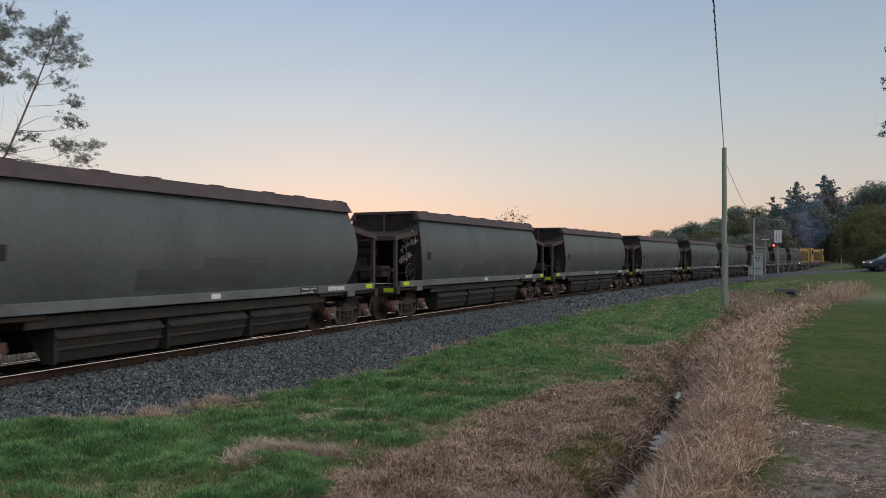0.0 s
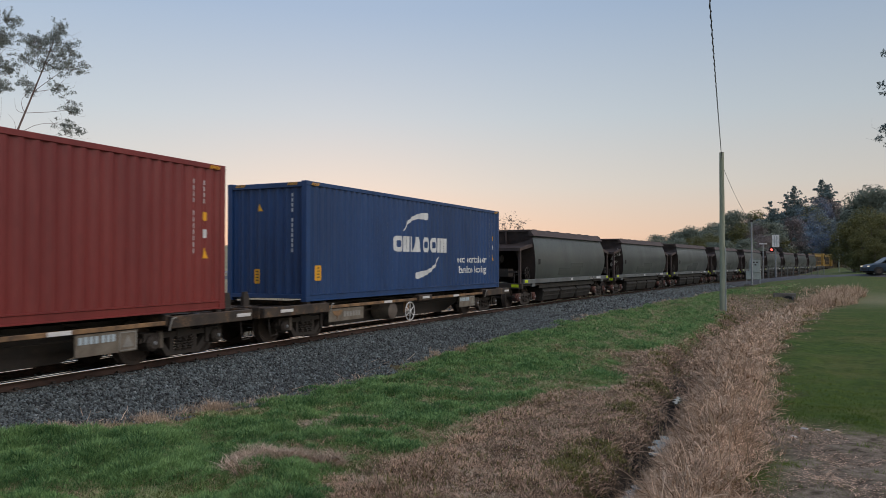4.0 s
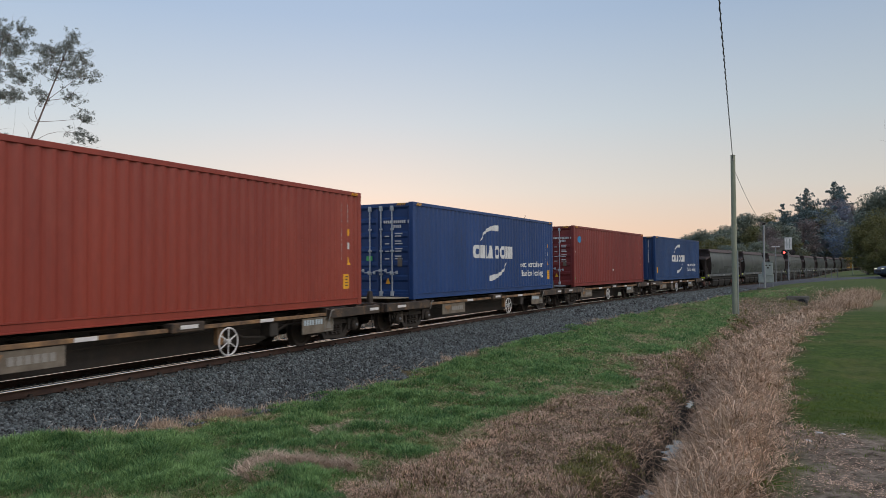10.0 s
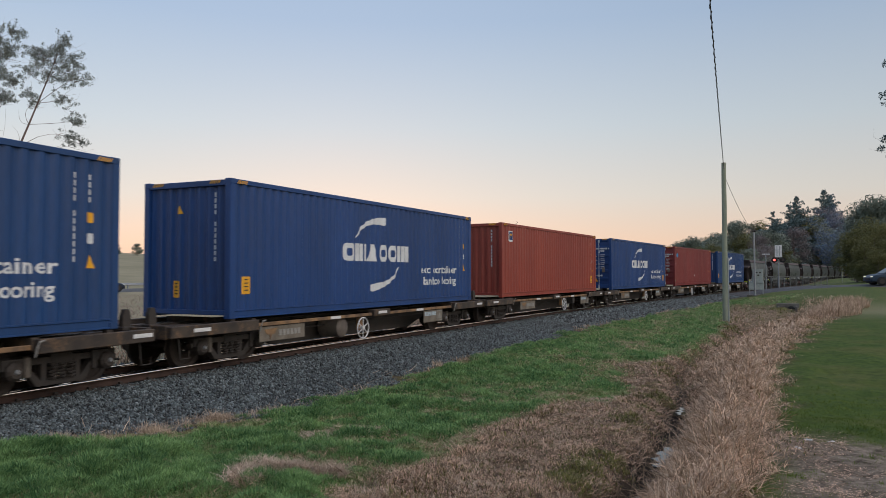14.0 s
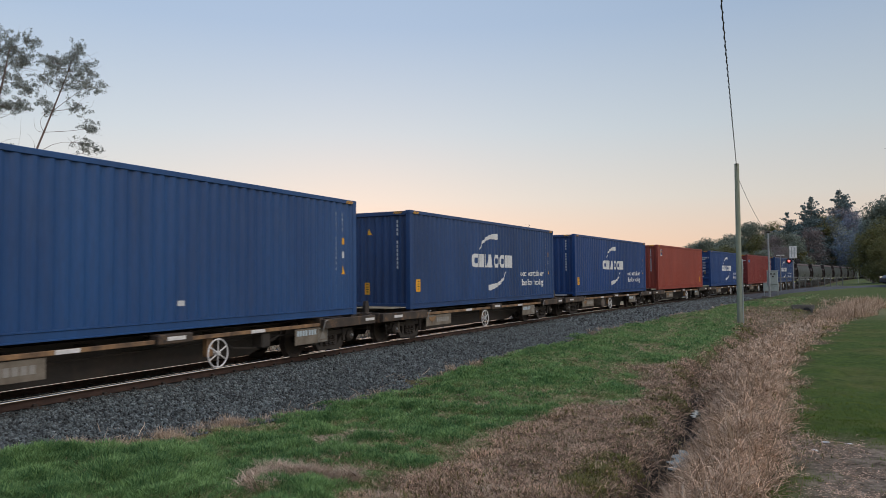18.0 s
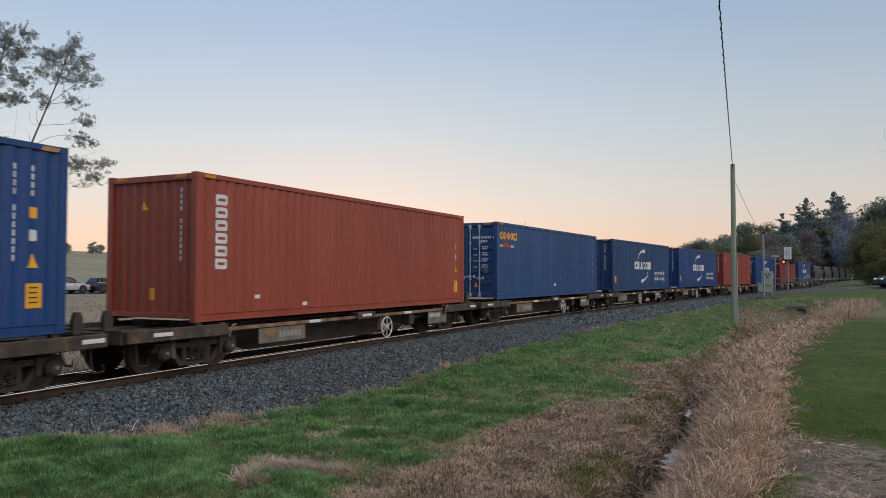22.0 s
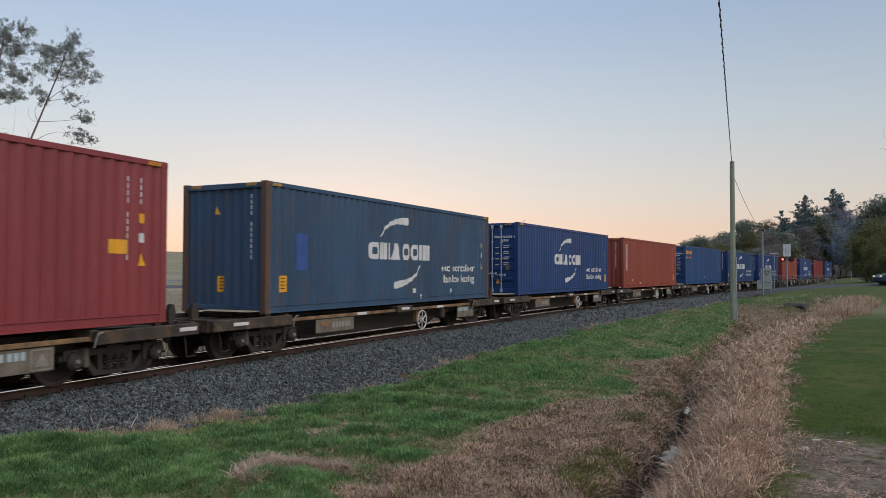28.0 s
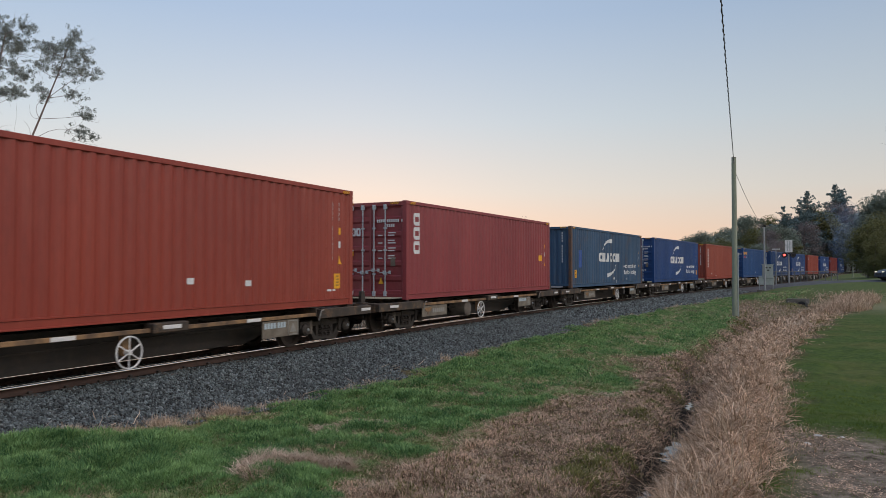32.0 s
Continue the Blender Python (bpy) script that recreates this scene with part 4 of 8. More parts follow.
def build_containers():
    made = []

    def add(paint, rear, label, corner=None, ink=WHITE):
        c = container(paint, rear, label, corner)
        code_marks(c, rear, ink)
        made.append(c)
        return c
    c = add(NAVY_DULL, "wall", "navy blue corrugated shipping container with white emblem on a flat wagon")
    emblem(c)
    sticker_set(c, side=(-5.70, 0.50), rear=(-0.42, 0.42))
    c = add(RED_DARK, "doors", "dark oxide red shipping container with round blue sticker")
    on_side("round_sticker", flat_poly(bmesh.new(), rounded(-5.46, -5.05, 2.08, 2.43, 0.17)), SKY_DOT, c, "bright blue round sticker")
    on_doors("round_sticker", flat_poly(bmesh.new(), rounded(-0.82, -0.58, 1.86, 2.12, 0.11)), SKY_DOT, c)
    on_doors("round_sticker", flat_poly(bmesh.new(), rounded(-0.40, -0.25, 1.90, 2.14, 0.07)), WHITE, c)
    on_side("small_sticker", plate_sign(-5.93, 1.62, 0.16, 0.06), WHITE, c)
    on_side("small_sticker", plate_sign(-5.58, 1.46, 0.09, 0.18), WHITE, c)
    on_side("green_sticker", plate_sign(-5.90, 0.33, 0.10, 0.14), GREEN_DOT, c)
    on_side("scuff", plate_sign(0.0, 0.71, 0.14, 0.10), WHITE, c)
    c = add(NAVY, "doors", "navy blue corrugated shipping container with doors and lock bars")
    emblem(c)
    sticker_set(c, side=(5.40, 0.42))
    on_doors("green_sticker", plate_sign(-0.45, 1.16, 0.22, 0.14), GREEN_DOT, c)
    c = add(RED_BRIGHT, "wall", "brick red corrugated shipping container with square blue emblem")
    on_side("square_emblem", plate_sign(-5.40, 2.18, 0.38, 0.42), WHITE, c)
    on_side("emblem_field", plate_sign(-5.37, 2.25, 0.32, 0.32), NAVY, c, lift=0.008)
    on_side("emblem_arc", strips_from(bmesh.new(), crescent(-5.18, 2.34, 0.12, 200, 60, 0.10, 8)), ORANGE, c, lift=0.012)
    sticker_set(c, side=(5.30, 0.42), rear=(-0.92, 2.30))
    c = add(NAVY, "wall", "navy blue corrugated shipping container with white emblem on a flat wagon")
    emblem(c)
    sticker_set(c, side=(-5.70, 0.50), rear=(-0.42, 0.42))
    c = add(NAVY_DULL, "wall", "navy blue corrugated shipping container with white emblem on a flat wagon")
    emblem(c)
    sticker_set(c, side=(-5.70, 0.50), rear=(-0.42, 0.42))
    c = add(BLUE_SEA, "doors", "mid blue shipping container with orange emblem beside its doors")
    x = -5.77
    for w in (0.28, 0.30, 0.31, 0.30, 0.33):
        on_side("orange_ring", ring_shape(x, x + w, 2.25, 2.55, 0.13, 0.085), ORANGE, c, "plain orange emblem ring")
        x += w + 0.02
    on_side("red_band", plate_sign(-5.49, 1.97, 0.62, 0.15), SIGN_RED, c)
    on_side("small_print", code_rows(-5.74, 2.06, (3,)), WHITE, c)
    on_side("small_print", code_rows(-4.82, 2.06, (6,)), WHITE, c)
    on_side("small_sticker", plate_sign(0.02, 0.44, 0.14, 0.10), WHITE, c)
    c = add(RED_TAN, "wall", "orange red corrugated shipping container with upright white emblem")
    for k in range(6):
        on_side("emblem_block", ring_shape(-5.54, -5.20, 2.30 - k * 0.254, 2.51 - k * 0.254, 0.05, 0.075), WHITE, c, "plain white emblem block")
    for x, z in ((-4.35, 0.42), (-2.7, 0.22)):
        on_side("scuff", plate_sign(x, z, 0.13, 0.08), WHITE, c)
    sticker_set(c, side=(5.36, 0.36))
    on_rear("caution_sticker", plate_sign(-0.10, 0.42, 0.18, 0.24), YELLOW, c)
    c = add(NAVY, "doors", "navy blue corrugated shipping container with doors and lock bars")
    emblem(c)
    sticker_set(c, side=(5.40, 0.42))
    c = add(BLUE_WORN, "wall", "faded worn blue shipping container with rusty corner posts", RUST_CORNER)
    emblem(c)
    sticker_set(c, side=(-5.62, 0.46), rear=(-0.20, 0.46))
    on_side("repair_patch", plate_sign(-5.00, 0.95, 0.42, 0.85), SKY_PATCH, c, "brighter blue repair patch")
    for x, z in ((0.55, 0.30), (0.95, 0.12), (3.0, 0.25)):
        on_side("small_sticker", plate_sign(x, z, 0.13, 0.13), WHITE, c)
    c = add(MAROON, "doors", "maroon corrugated shipping container with upright white emblem")
    for k in range(3):
        on_side("emblem_block", ring_shape(-5.66, -5.24, 2.19 - k * 0.42, 2.56 - k * 0.42, 0.08, 0.11), WHITE, c, "plain white emblem block")
    for k in range(3):
        on_doors("door_emblem", ring_shape(-0.90 + k * 0.17, -0.74 + k * 0.17, 1.88, 2.12, 0.04, 0.055), WHITE, c)
    on_doors("caution_sticker", plate_sign(-0.95, 1.28, 0.30, 0.20), YELLOW, c)
    on_side("caution_sticker", plate_sign(4.80, 1.22, 0.42, 0.24), YELLOW, c)
    c = add(RED_BRIGHT, "wall", "brick red corrugated shipping container with small white stickers")
    sticker_set(c, side=(5.30, 0.42))
    for x, z in ((0.35, 0.62), (2.0, 0.55)):
        on_side("small_sticker", plate_sign(x, z, 0.17, 0.12), WHITE, c)
    for x in (5.0, 5.2):
        on_side("small_sticker", plate_sign(x, 0.36, 0.14, 0.05), WHITE, c)
    for c in made:
        for o in c.children:
            if o.name.split(".")[0] in ("number_code", "type_code", "weight_table", "small_print", "warning_mark", "caution_text"):
                o["kind"] = "stuff"
    return made


SKY_PATCH = material("brighter_blue_patch_paint", (0.03, 0.10, 0.36), 0.5, 0, (0.03, 0.08, 0.28), 2, 20, bump=0.03)


# ---- wagons ----
def wheelset_mesh(r=0.42):
    bm = bmesh.new()
    tube(bm, [(0, -0.95, 0), (0, 0.95, 0)], 0.07, 10)
    for s in (-1, 1):
        y = s * 0.545
        prof = [(0.0, 0.09), (0.0, r - 0.10), (0.03, r - 0.07), (0.035, r), (-0.075, r + 0.004), (-0.09, r + 0.028), (-0.105, r + 0.02), (-0.10, r - 0.08), (-0.05, r - 0.11), (-0.05, 0.09)]
        rings = []
        n = 22
        for k in range(n):
            a = 2 * math.pi * k / n
            rings.append([bm.verts.new((q * math.cos(a), y + s * (0.03 + o), q * math.sin(a))) for o, q in prof])
        for k in range(n):
            p, q = rings[k], rings[(k + 1) % n]
            for j in range(len(prof)):
                i = (j + 1) % len(prof)
                bm.faces.new((p[j], p[i], q[i], q[j]))
    return bm


def side_frame_mesh():
    """A cast three-piece bogie side frame with its window openings."""
    bm = bmesh.new()
    for c in ([(-1.10, 0.50), (-0.96, 0.58), (0.96, 0.58), (1.10, 0.50), (1.10, 0.42), (0.95, 0.48), (-0.95, 0.48), (-1.10, 0.42)],
              [(-0.72, 0.48), (-0.60, 0.48), (-0.36, 0.22), (0.36, 0.22), (0.60, 0.48), (0.72, 0.48), (0.44, 0.14), (-0.44, 0.14)],
              [(-0.36, 0.22), (-0.27, 0.22), (-0.27, 0.48), (-0.36, 0.48)], [(0.27, 0.22), (0.36, 0.22), (0.36, 0.48), (0.27, 0.48)]):
        extrude_profile(bm, c, -0.06, 0.06, "y")
    return bm


def axlebox_mesh():
    bm = bmesh.new()
    tube(bm, [(0, 0.12, 0), (0, -0.10, 0), (0, -0.15, 0)], (0.15, 0.15, 0.10), 12)
    box(bm, -0.19, 0.19, -0.06, 0.08, 0.02, 0.18)
    return bm


def axle_cap_mesh():
    return tube(bmesh.new(), [(0, 0, 0), (0, -0.03, 0)], (0.042, 0.028), 10)


def spring_mesh():
    bm = bmesh.new()
    for x in (-0.165, 0.0, 0.165):
        n = 22
        tube(bm, [(x + 0.062 * math.cos(k * 1.45), 0.062 * math.sin(k * 1.45), 0.21 + 0.27 * k / n) for k in range(n + 1)], 0.021, 5)
    return bm


def bogie(parent, x, half_base=0.86, frame_mat=UNDER, front=False, box_mat=UNDER):
    b = part("bogie", shared("bolster_beam", lambda: bbox(-0.20, 0.20, -1.0, 1.0, 0.42, 0.64, 0.02)), frame_mat, parent)
    b.location = (x, 0, 0)
    for s in (-1, 1):
        f = part("side_frame", shared("side_frame%d" % round(half_base * 100), side_frame_mesh), frame_mat, b)
        f.location = (0, s * 0.92, 0)
        o = part("spring", shared("spring", spring_mesh), frame_mat, b)
        o.location = (0, s * 0.98, 0)
        for e in (-1, 1):
            o = part("axlebox", shared("axlebox", axlebox_mesh), box_mat, b)
            o.matrix_basis = pose(e * half_base, s * 0.95, 0.42, 0, 0, 0 if s < 0 else 180)
            o = part("axle_cap", shared("axle_cap", axle_cap_mesh), GALV, b, "pale metal axle cap")
            o.matrix_basis = pose(e * half_base, s * 1.10, 0.42, 0, 0, 0 if s < 0 else 180)
            o = part("box_guide", shared("guide", lambda: bbox(-0.05, 0.05, -0.05, 0.03, 0.30, 0.62, 0.015)), PLATE_TAN if e * s > 0 else frame_mat, b, "dusty axlebox guide")
            o.location = (e * (half_base - 0.24), s * 0.98, 0)
            o = part("brake_shoe", shared("brake", lambda: bbox(-0.05, 0.05, -0.06, 0.06, -0.16, 0.16, 0.015)), frame_mat, b)
            o.location = (e * (half_base - 0.47), s * 0.56, 0.42)
    for e in (-1, 1):
        w = part("wheelset", shared("wheelset", wheelset_mesh), TYRE_STEEL, b)
        w.location = (e * half_base, 0, 0.42)
    return b


def coupler_mesh():
    bm = bmesh.new()
    box(bm, 0.0, 0.42, -0.07, 0.07, 0.66, 0.82)
    box(bm, 0.36, 0.62, -0.16, 0.12, 0.60, 0.88)
    box(bm, 0.50, 0.66, -0.20, -0.06, 0.62, 0.86)
    return bevelled(bm, 0.015)


def hose_mesh():
    return tube(bmesh.new(), [(0, 0, 0.62), (0.10, 0, 0.60), (0.16, 0, 0.45), (0.22, 0, 0.33), (0.36, 0, 0.30)], 0.022, 6)


def spoke_wheel_mesh(r=0.27):
    bm = bmesh.new()
    n = 30
    tube(bm, [(r * math.cos(2 * math.pi * k / n), 0, r * math.sin(2 * math.pi * k / n)) for k in range(n + 1)], 0.016, 6, False)
    return bm


def spokes_mesh(r=0.27):
    bm = bmesh.new()
    for k in range(6):
        a = math.pi * k / 3 + 0.5
        tube(bm, [(0.03 * math.cos(a), 0, 0.03 * math.sin(a)), (r * math.cos(a), 0, r * math.sin(a))], 0.013, 5)
    tube(bm, [(0, -0.03, 0), (0, 0.14, 0)], 0.045, 8)
    return bm


def belly_mesh():
    """A fish-bellied centre sill."""
    bm = bmesh.new()
    out = [(-7.0, 0.70), (-4.9, 0.62), (-3.7, 0.20), (2.9, 0.20), (4.4, 0.60), (7.0, 0.70), (7.0, 0.84), (-7.0, 0.84)]
    return extrude_profile(bm, out, -0.06, 0.06, "y")


REAR_DECK, FRONT_DECK = (-7.80, -5.30), (6.83, 4.45)


def stanchion_mesh():
    """An upright load stop with a sloped back and a foot plate."""
    bm = extrude_profile(bmesh.new(), [(-0.09, 0.86), (0.10, 0.86), (0.10, 1.10), (0.05, 1.24), (-0.05, 1.24), (-0.09, 1.12)], -0.05, 0.05, "y")
    box(bm, -0.13, 0.15, -0.11, 0.11, 0.86, 0.93)
    return bevelled(bm, 0.01)


def flat_wagon(label, tank=True, fore=False):
    wheel_x = 1.0 if fore else -1.03
    w = tagged(new("flat_wagon"), label, "flat wagon", group="container wagons of the train")
    for y in (-0.36, 0.36):
        o = part("centre_sill", shared("belly", belly_mesh), UNDER, w, "grimy dark fish-bellied centre sill")
        o.location = (0, y, 0)
    for k in range(7):
        o = part("crossbeam", shared("crossbeam", lambda: bbox(-0.05, 0.05, -1.10, 1.10, 0.72, 0.80, 0.006)), UNDER, w)
        o.location = (1.5 * (k - 3), 0, 0)
    for s in (-1, 1):
        o = part("side_rail", shared("side_rail", lambda: bbox(-5.29, 4.44, -0.035, 0.035, 0.74, 0.815, 0.006)), OCHRE, w, "rust-stained ochre side rail")
        o.location = (0, s * 1.20, 0)
        o = part("bracket", shared("bracket", lambda: bbox(-0.42, 0.42, -0.12, 0.12, 0.72, 0.90, 0.02)), DECK, w)
        o.location = (-0.15, s * 1.20, 0)
        o = part("reflector_strip", shared("reflect", lambda: bbox(-0.22, 0.22, -0.006, 0.006, -0.035, 0.035, 0.002)), REFLECT, w, "white reflector strip")
        o.location = (-0.15, s * 1.326, 0.82)
        for x in (-2.3, 2.2):
            o = part("reflector_strip", shared("reflect", lambda: None), REFLECT, w, "white reflector strip")
            o.location = (x, s * 1.24, 0.78)
    for e in (-1, 1):
        out, inn = REAR_DECK if e < 0 else FRONT_DECK
        a, b = min(out, inn), max(out, inn)
        key = "rear" if e < 0 else "front"
        d = part("end_deck", shared(key + "_deck", lambda: bbox(a + 0.13, b - 0.12, -1.24, 1.24, 0.70, 0.80, 0.01)), DECK, w, "grimy brown end platform")
        for name, x, low in (("end_beam", out - e * 0.065, 0.66), ("cross_lip", inn + e * 0.06, 0.72)):
            part(name, shared(key + name, lambda: bbox(x - 0.06, x + 0.06, -1.24, 1.24, low, 0.92, 0.012)), DECK, d)
        for s in (-1, 1):
            o = part("side_beam", shared(key + "_side_beam", lambda: bbox(a + 0.02, b - 0.04, -0.06, 0.06, 0.68, 0.90, 0.012)), DECK, d)
            o.location = (0, s * 1.302, 0)
            o = part("reflector_strip", shared("reflect", lambda: None), REFLECT, d, "white reflector strip")
            o.location = (-7.0 if e < 0 else 6.50, s * 1.368, 0.80)
            o = part("twistlock", shared("twistlock", lambda: bbox(-0.07, 0.07, -0.06, 0.06, 0.88, 0.945, 0.01)), UNDER, d)
            o.location = (e * 5.95, s * 1.13, 0)
            o = part("stanchion", shared("stanchion", stanchion_mesh), UNDER, d, "dark upright load stop")
            o.matrix_basis = pose(out - e * 0.12, s * 0.74, 0, 0, 0, 0 if e < 0 else 180)
            o = part("step_iron", shared("step", lambda: tube(bmesh.new(), [(0, 0, 0.70), (0, -0.04, 0.40), (0.02, -0.04, 0.28), (0.25, -0.04, 0.28), (0.27, 0, 0.40)], 0.012, 5)), UNDER, d)
            o.location = (out - e * 0.30, s * 1.25, 0)
            o = part("release_lever", shared("lever", lambda: tube(bmesh.new(), [(0, 0, 0.64), (0.01, -0.03, 0.78), (0.04, -0.04, 0.86), (0.13, -0.04, 0.88)], 0.016, 6)), PLATE_PALE, d, "pale bent release lever")
            o.location = (inn - e * 0.02, s * 1.33, 0)
        bogie(w, -5.80 if e < 0 else 5.18)
        o = part("coupler", shared("coupler", coupler_mesh), UNDER, w)
        o.matrix_basis = pose(out - e * 0.30, 0, 0, 0, 0, 0 if e > 0 else 180)
        o = part("brake_hose", shared("hose", hose_mesh), RUBBER, w)
        o.matrix_basis = pose(out - e * 0.22, -e * 0.35, 0, 0, 0, 0 if e > 0 else 180)
    for s in (-1, 1):
        p = part("sign_plate", shared("sign_a", lambda: bbox(-0.80, 0.80, -0.012, 0.012, 0.40, 0.72, 0.004)), PLATE, w, "grimy grey sign plate")
        p.location = (-3.45 if fore else -4.35, s * 1.20, 0)
        o = part("emblem_mark", shared("mark_a", mark_mesh), OCHRE, p, "worn ochre emblem")
        o.location = (-0.45, s * 0.016, 0.56)
        for k in range(6):
            o = part("letter_bar", shared("mark_b", lambda: bars_mesh(1, 0.10, 0.13)), PLATE_PALE, p)
            o.location = (-0.15 + 0.135 * k, s * 0.016, 0.50)
        p = part("sign_plate", shared("sign_b", lambda: bbox(-0.64, 0.64, -0.012, 0.012, 0.36, 0.72, 0.004)), PLATE, w, "grimy grey sign plate")
        p.location = (4.15 if fore else 3.15, s * 1.20, 0)
        for k in range(7):
            o = part("number_bar", shared("mark_c", lambda: bars_mesh(1, 0.075, 0.12)), PLATE_BLUE, p)
            o.location = (-0.58 + (0.105 * k if k < 4 else 0.105 * k + 0.03), s * 0.016, 0.56)
        o = part("symbol_frame", shared("mark_d", symbol_mesh), PLATE_PALE, p)
        o.location = (0.43, s * 0.016, 0.54)
        hw = part("brake_wheel", shared("ring", spoke_wheel_mesh), REFLECT, w, "white spoked brake wheel")
        hw.location = (wheel_x, s * 1.24, 0.44)
        part("spokes", shared("ring_spokes", spokes_mesh), REFLECT, hw)
        o = part("wheel_bracket", shared("hw_bracket", lambda: bbox(-0.09, 0.09, -0.05, 0.05, 0.38, 0.76, 0.01)), OCHRE, w)
        o.location = (wheel_x + (-0.12 if fore else 0.03), s * 1.10, 0)
    if tank:
        o = part("air_tank", shared("tank", lambda: tube(bmesh.new(), [(0, -1.16, 0), (0, -1.12, 0), (0, -0.55, 0), (0, -0.50, 0)], (0.20, 0.25, 0.25, 0.20), 20)), PLATE_TAN, w, "tan cylindrical air tank", True)
        o.location = (-1.85, 0, 0.50)
    if fore:
        o = part("brake_valve", shared("valve", lambda: bbox(-0.14, 0.14, -0.20, 0.10, 0.40, 0.72, 0.03)), UNDER, w)
        o.location = (2.55, -0.98, 0)
        o = part("brake_rod", shared("rod", lambda: tube(bmesh.new(), [(0, 0, 0.70), (0.5, 0, 0.46), (1.3, 0, 0.40), (2.0, 0, 0.62)], 0.025, 5)), UNDER, w)
        o.location = (1.2, -1.0, 0)
    o = part("brake_pipe", shared("pipe", lambda: tube(bmesh.new(), [(-6.8, -0.7, 0.62), (-3, -0.75, 0.56), (0, -0.72, 0.60), (4, -0.75, 0.58), (6.8, -0.7, 0.62)], 0.02, 5)), UNDER, w)
    return w


PLATE_PALE = material("faded_pale_marking", (0.30, 0.29, 0.26), 0.7, bump=0.02)
PLATE_TAN = material("dusty_tan_tank_paint", (0.17, 0.145, 0.115), 0.7, 0, (0.11, 0.09, 0.075), 3, 30, (0.06, 0.05, 0.04), 0.5, 0.1)


def mark_mesh():
    bm = bmesh.new()
    extrude_profile(bm, [(-0.2, 0.1), (0.24, 0.12), (0.16, 0.0), (0.06, -0.02), (0.0, -0.13), (-0.03, -0.02), (-0.12, 0.0)], -0.004, 0.004, "y")
    return bm


def bars_mesh(n, w, h):
    bm = bmesh.new()
    for k in range(n):
        box(bm, k * w * 1.25, k * w * 1.25 + w, -0.003, 0.003, 0, h)
    return bm


def symbol_mesh():
    bm = bmesh.new()
    extrude_profile(bm, [(-0.12, -0.10), (0.12, -0.10), (0.0, 0.10)], -0.003, 0.003, "y")
    for x0, x1, z0, z1 in ((-0.19, 0.19, 0.14, 0.16), (-0.19, 0.19, -0.16, -0.14), (-0.19, -0.17, -0.16, 0.16), (0.17, 0.19, -0.16, 0.16)):
        box(bm, x0, x1, -0.004, 0.004, z0, z1)
    return bm


HB = 4.95


def hopper_section(n=9):
    """Half width against height of the bulging side sheet."""
    zs = np.linspace(1.16, 3.06, n)
    return [(1.24 + 0.17 * math.sin(math.pi * ((z - 1.16) / 2.05) ** 0.85) - 0.10 * ((z - 1.16) / 1.9) ** 2.5, z) for z in zs]


def hopper_side_mesh(s):
    """A side sheet whose ends draw in towards the foot and the top."""
    bm = bmesh.new()
    cols = 12
    rows = []
    for y, z in hopper_section(11):
        f = (z - 1.16) / 1.9
        end = HB + 0.18 * math.sin(math.pi * min(1, f * 1.05)) - 0.16 * (1 - f) ** 3
        rows.append([bm.verts.new((x * end, s * y, z)) for x in np.linspace(-1, 1, cols)])
    for a, b in zip(rows, rows[1:]):
        for k in range(cols - 1):
            bm.faces.new((a[k], a[k + 1], b[k + 1], b[k]))
    bmesh.ops.solidify(bm, geom=list(bm.faces), thickness=0.02)
    return bm


def hopper_end_mesh(e):
    """End bulkhead: upright above, sloping inwards below, out to the side sheets."""
    bm = bmesh.new()
    rows = []
    for z, x in ((3.28, HB - 0.02), (2.70, HB - 0.02), (2.62, HB - 0.05), (1.20, HB - 1.35), (1.0, HB - 1.5)):
        y = np.interp(z, [p[1] for p in hopper_section()], [p[0] for p in hopper_section()]) - 0.01
        rows.append([bm.verts.new((e * x, t * y, z)) for t in (-1, -0.02, 0.02, 1)])
    for a, b in zip(rows, rows[1:]):
        for k in range(3):
            bm.faces.new((a[k], a[k + 1], b[k + 1], b[k]))
    bmesh.ops.solidify(bm, geom=list(bm.faces), thickness=0.02)
    box(bm, e * (HB + 0.0), e * (HB + 0.06), -0.03, 0.03, 2.66, 3.26)
    return bm


def hopper_wing_mesh(e, s):
    """The upright end plate behind the post, curved at its outer edge, sloping in at its inner one."""
    bm = bmesh.new()
    rows = []
    for y, z in hopper_section(9):
        f = (z - 1.16) / 1.9
        out = HB + 0.16 * math.sin(math.pi * min(1, f * 1.05)) - 0.16 * (1 - f) ** 3
        inner = np.interp(z, [1.1, 1.9, 2.62, 3.1], [0.80, 0.62, 0.30, 0.30])
        rows.append([bm.verts.new((e * out, s * (y - 0.012), z)), bm.verts.new((e * (out - 0.05), s * (y - 0.10), z)), bm.verts.new((e * (out - 0.10), s * inner, z)), bm.verts.new((e * (HB - 0.9), s * (inner - 0.05), z))])
    for a, b in zip(rows, rows[1:]):
        for k in range(3):
            bm.faces.new((a[k], a[k + 1], b[k + 1], b[k]))
    return bm


def coaming_mesh():
    bm = bmesh.new()
    for s in (-1, 1):
        extrude_profile(bm, [(s * 1.30, 3.02), (s * 1.10, 3.29), (s * 1.04, 3.29), (s * 1.05, 3.02)], -HB - 0.06, HB + 0.06, "x")
    for e in (-1, 1):
        box(bm, e * HB - 0.05, e * HB + 0.05, -1.1, 1.1, 3.21, 3.29)
    return bm


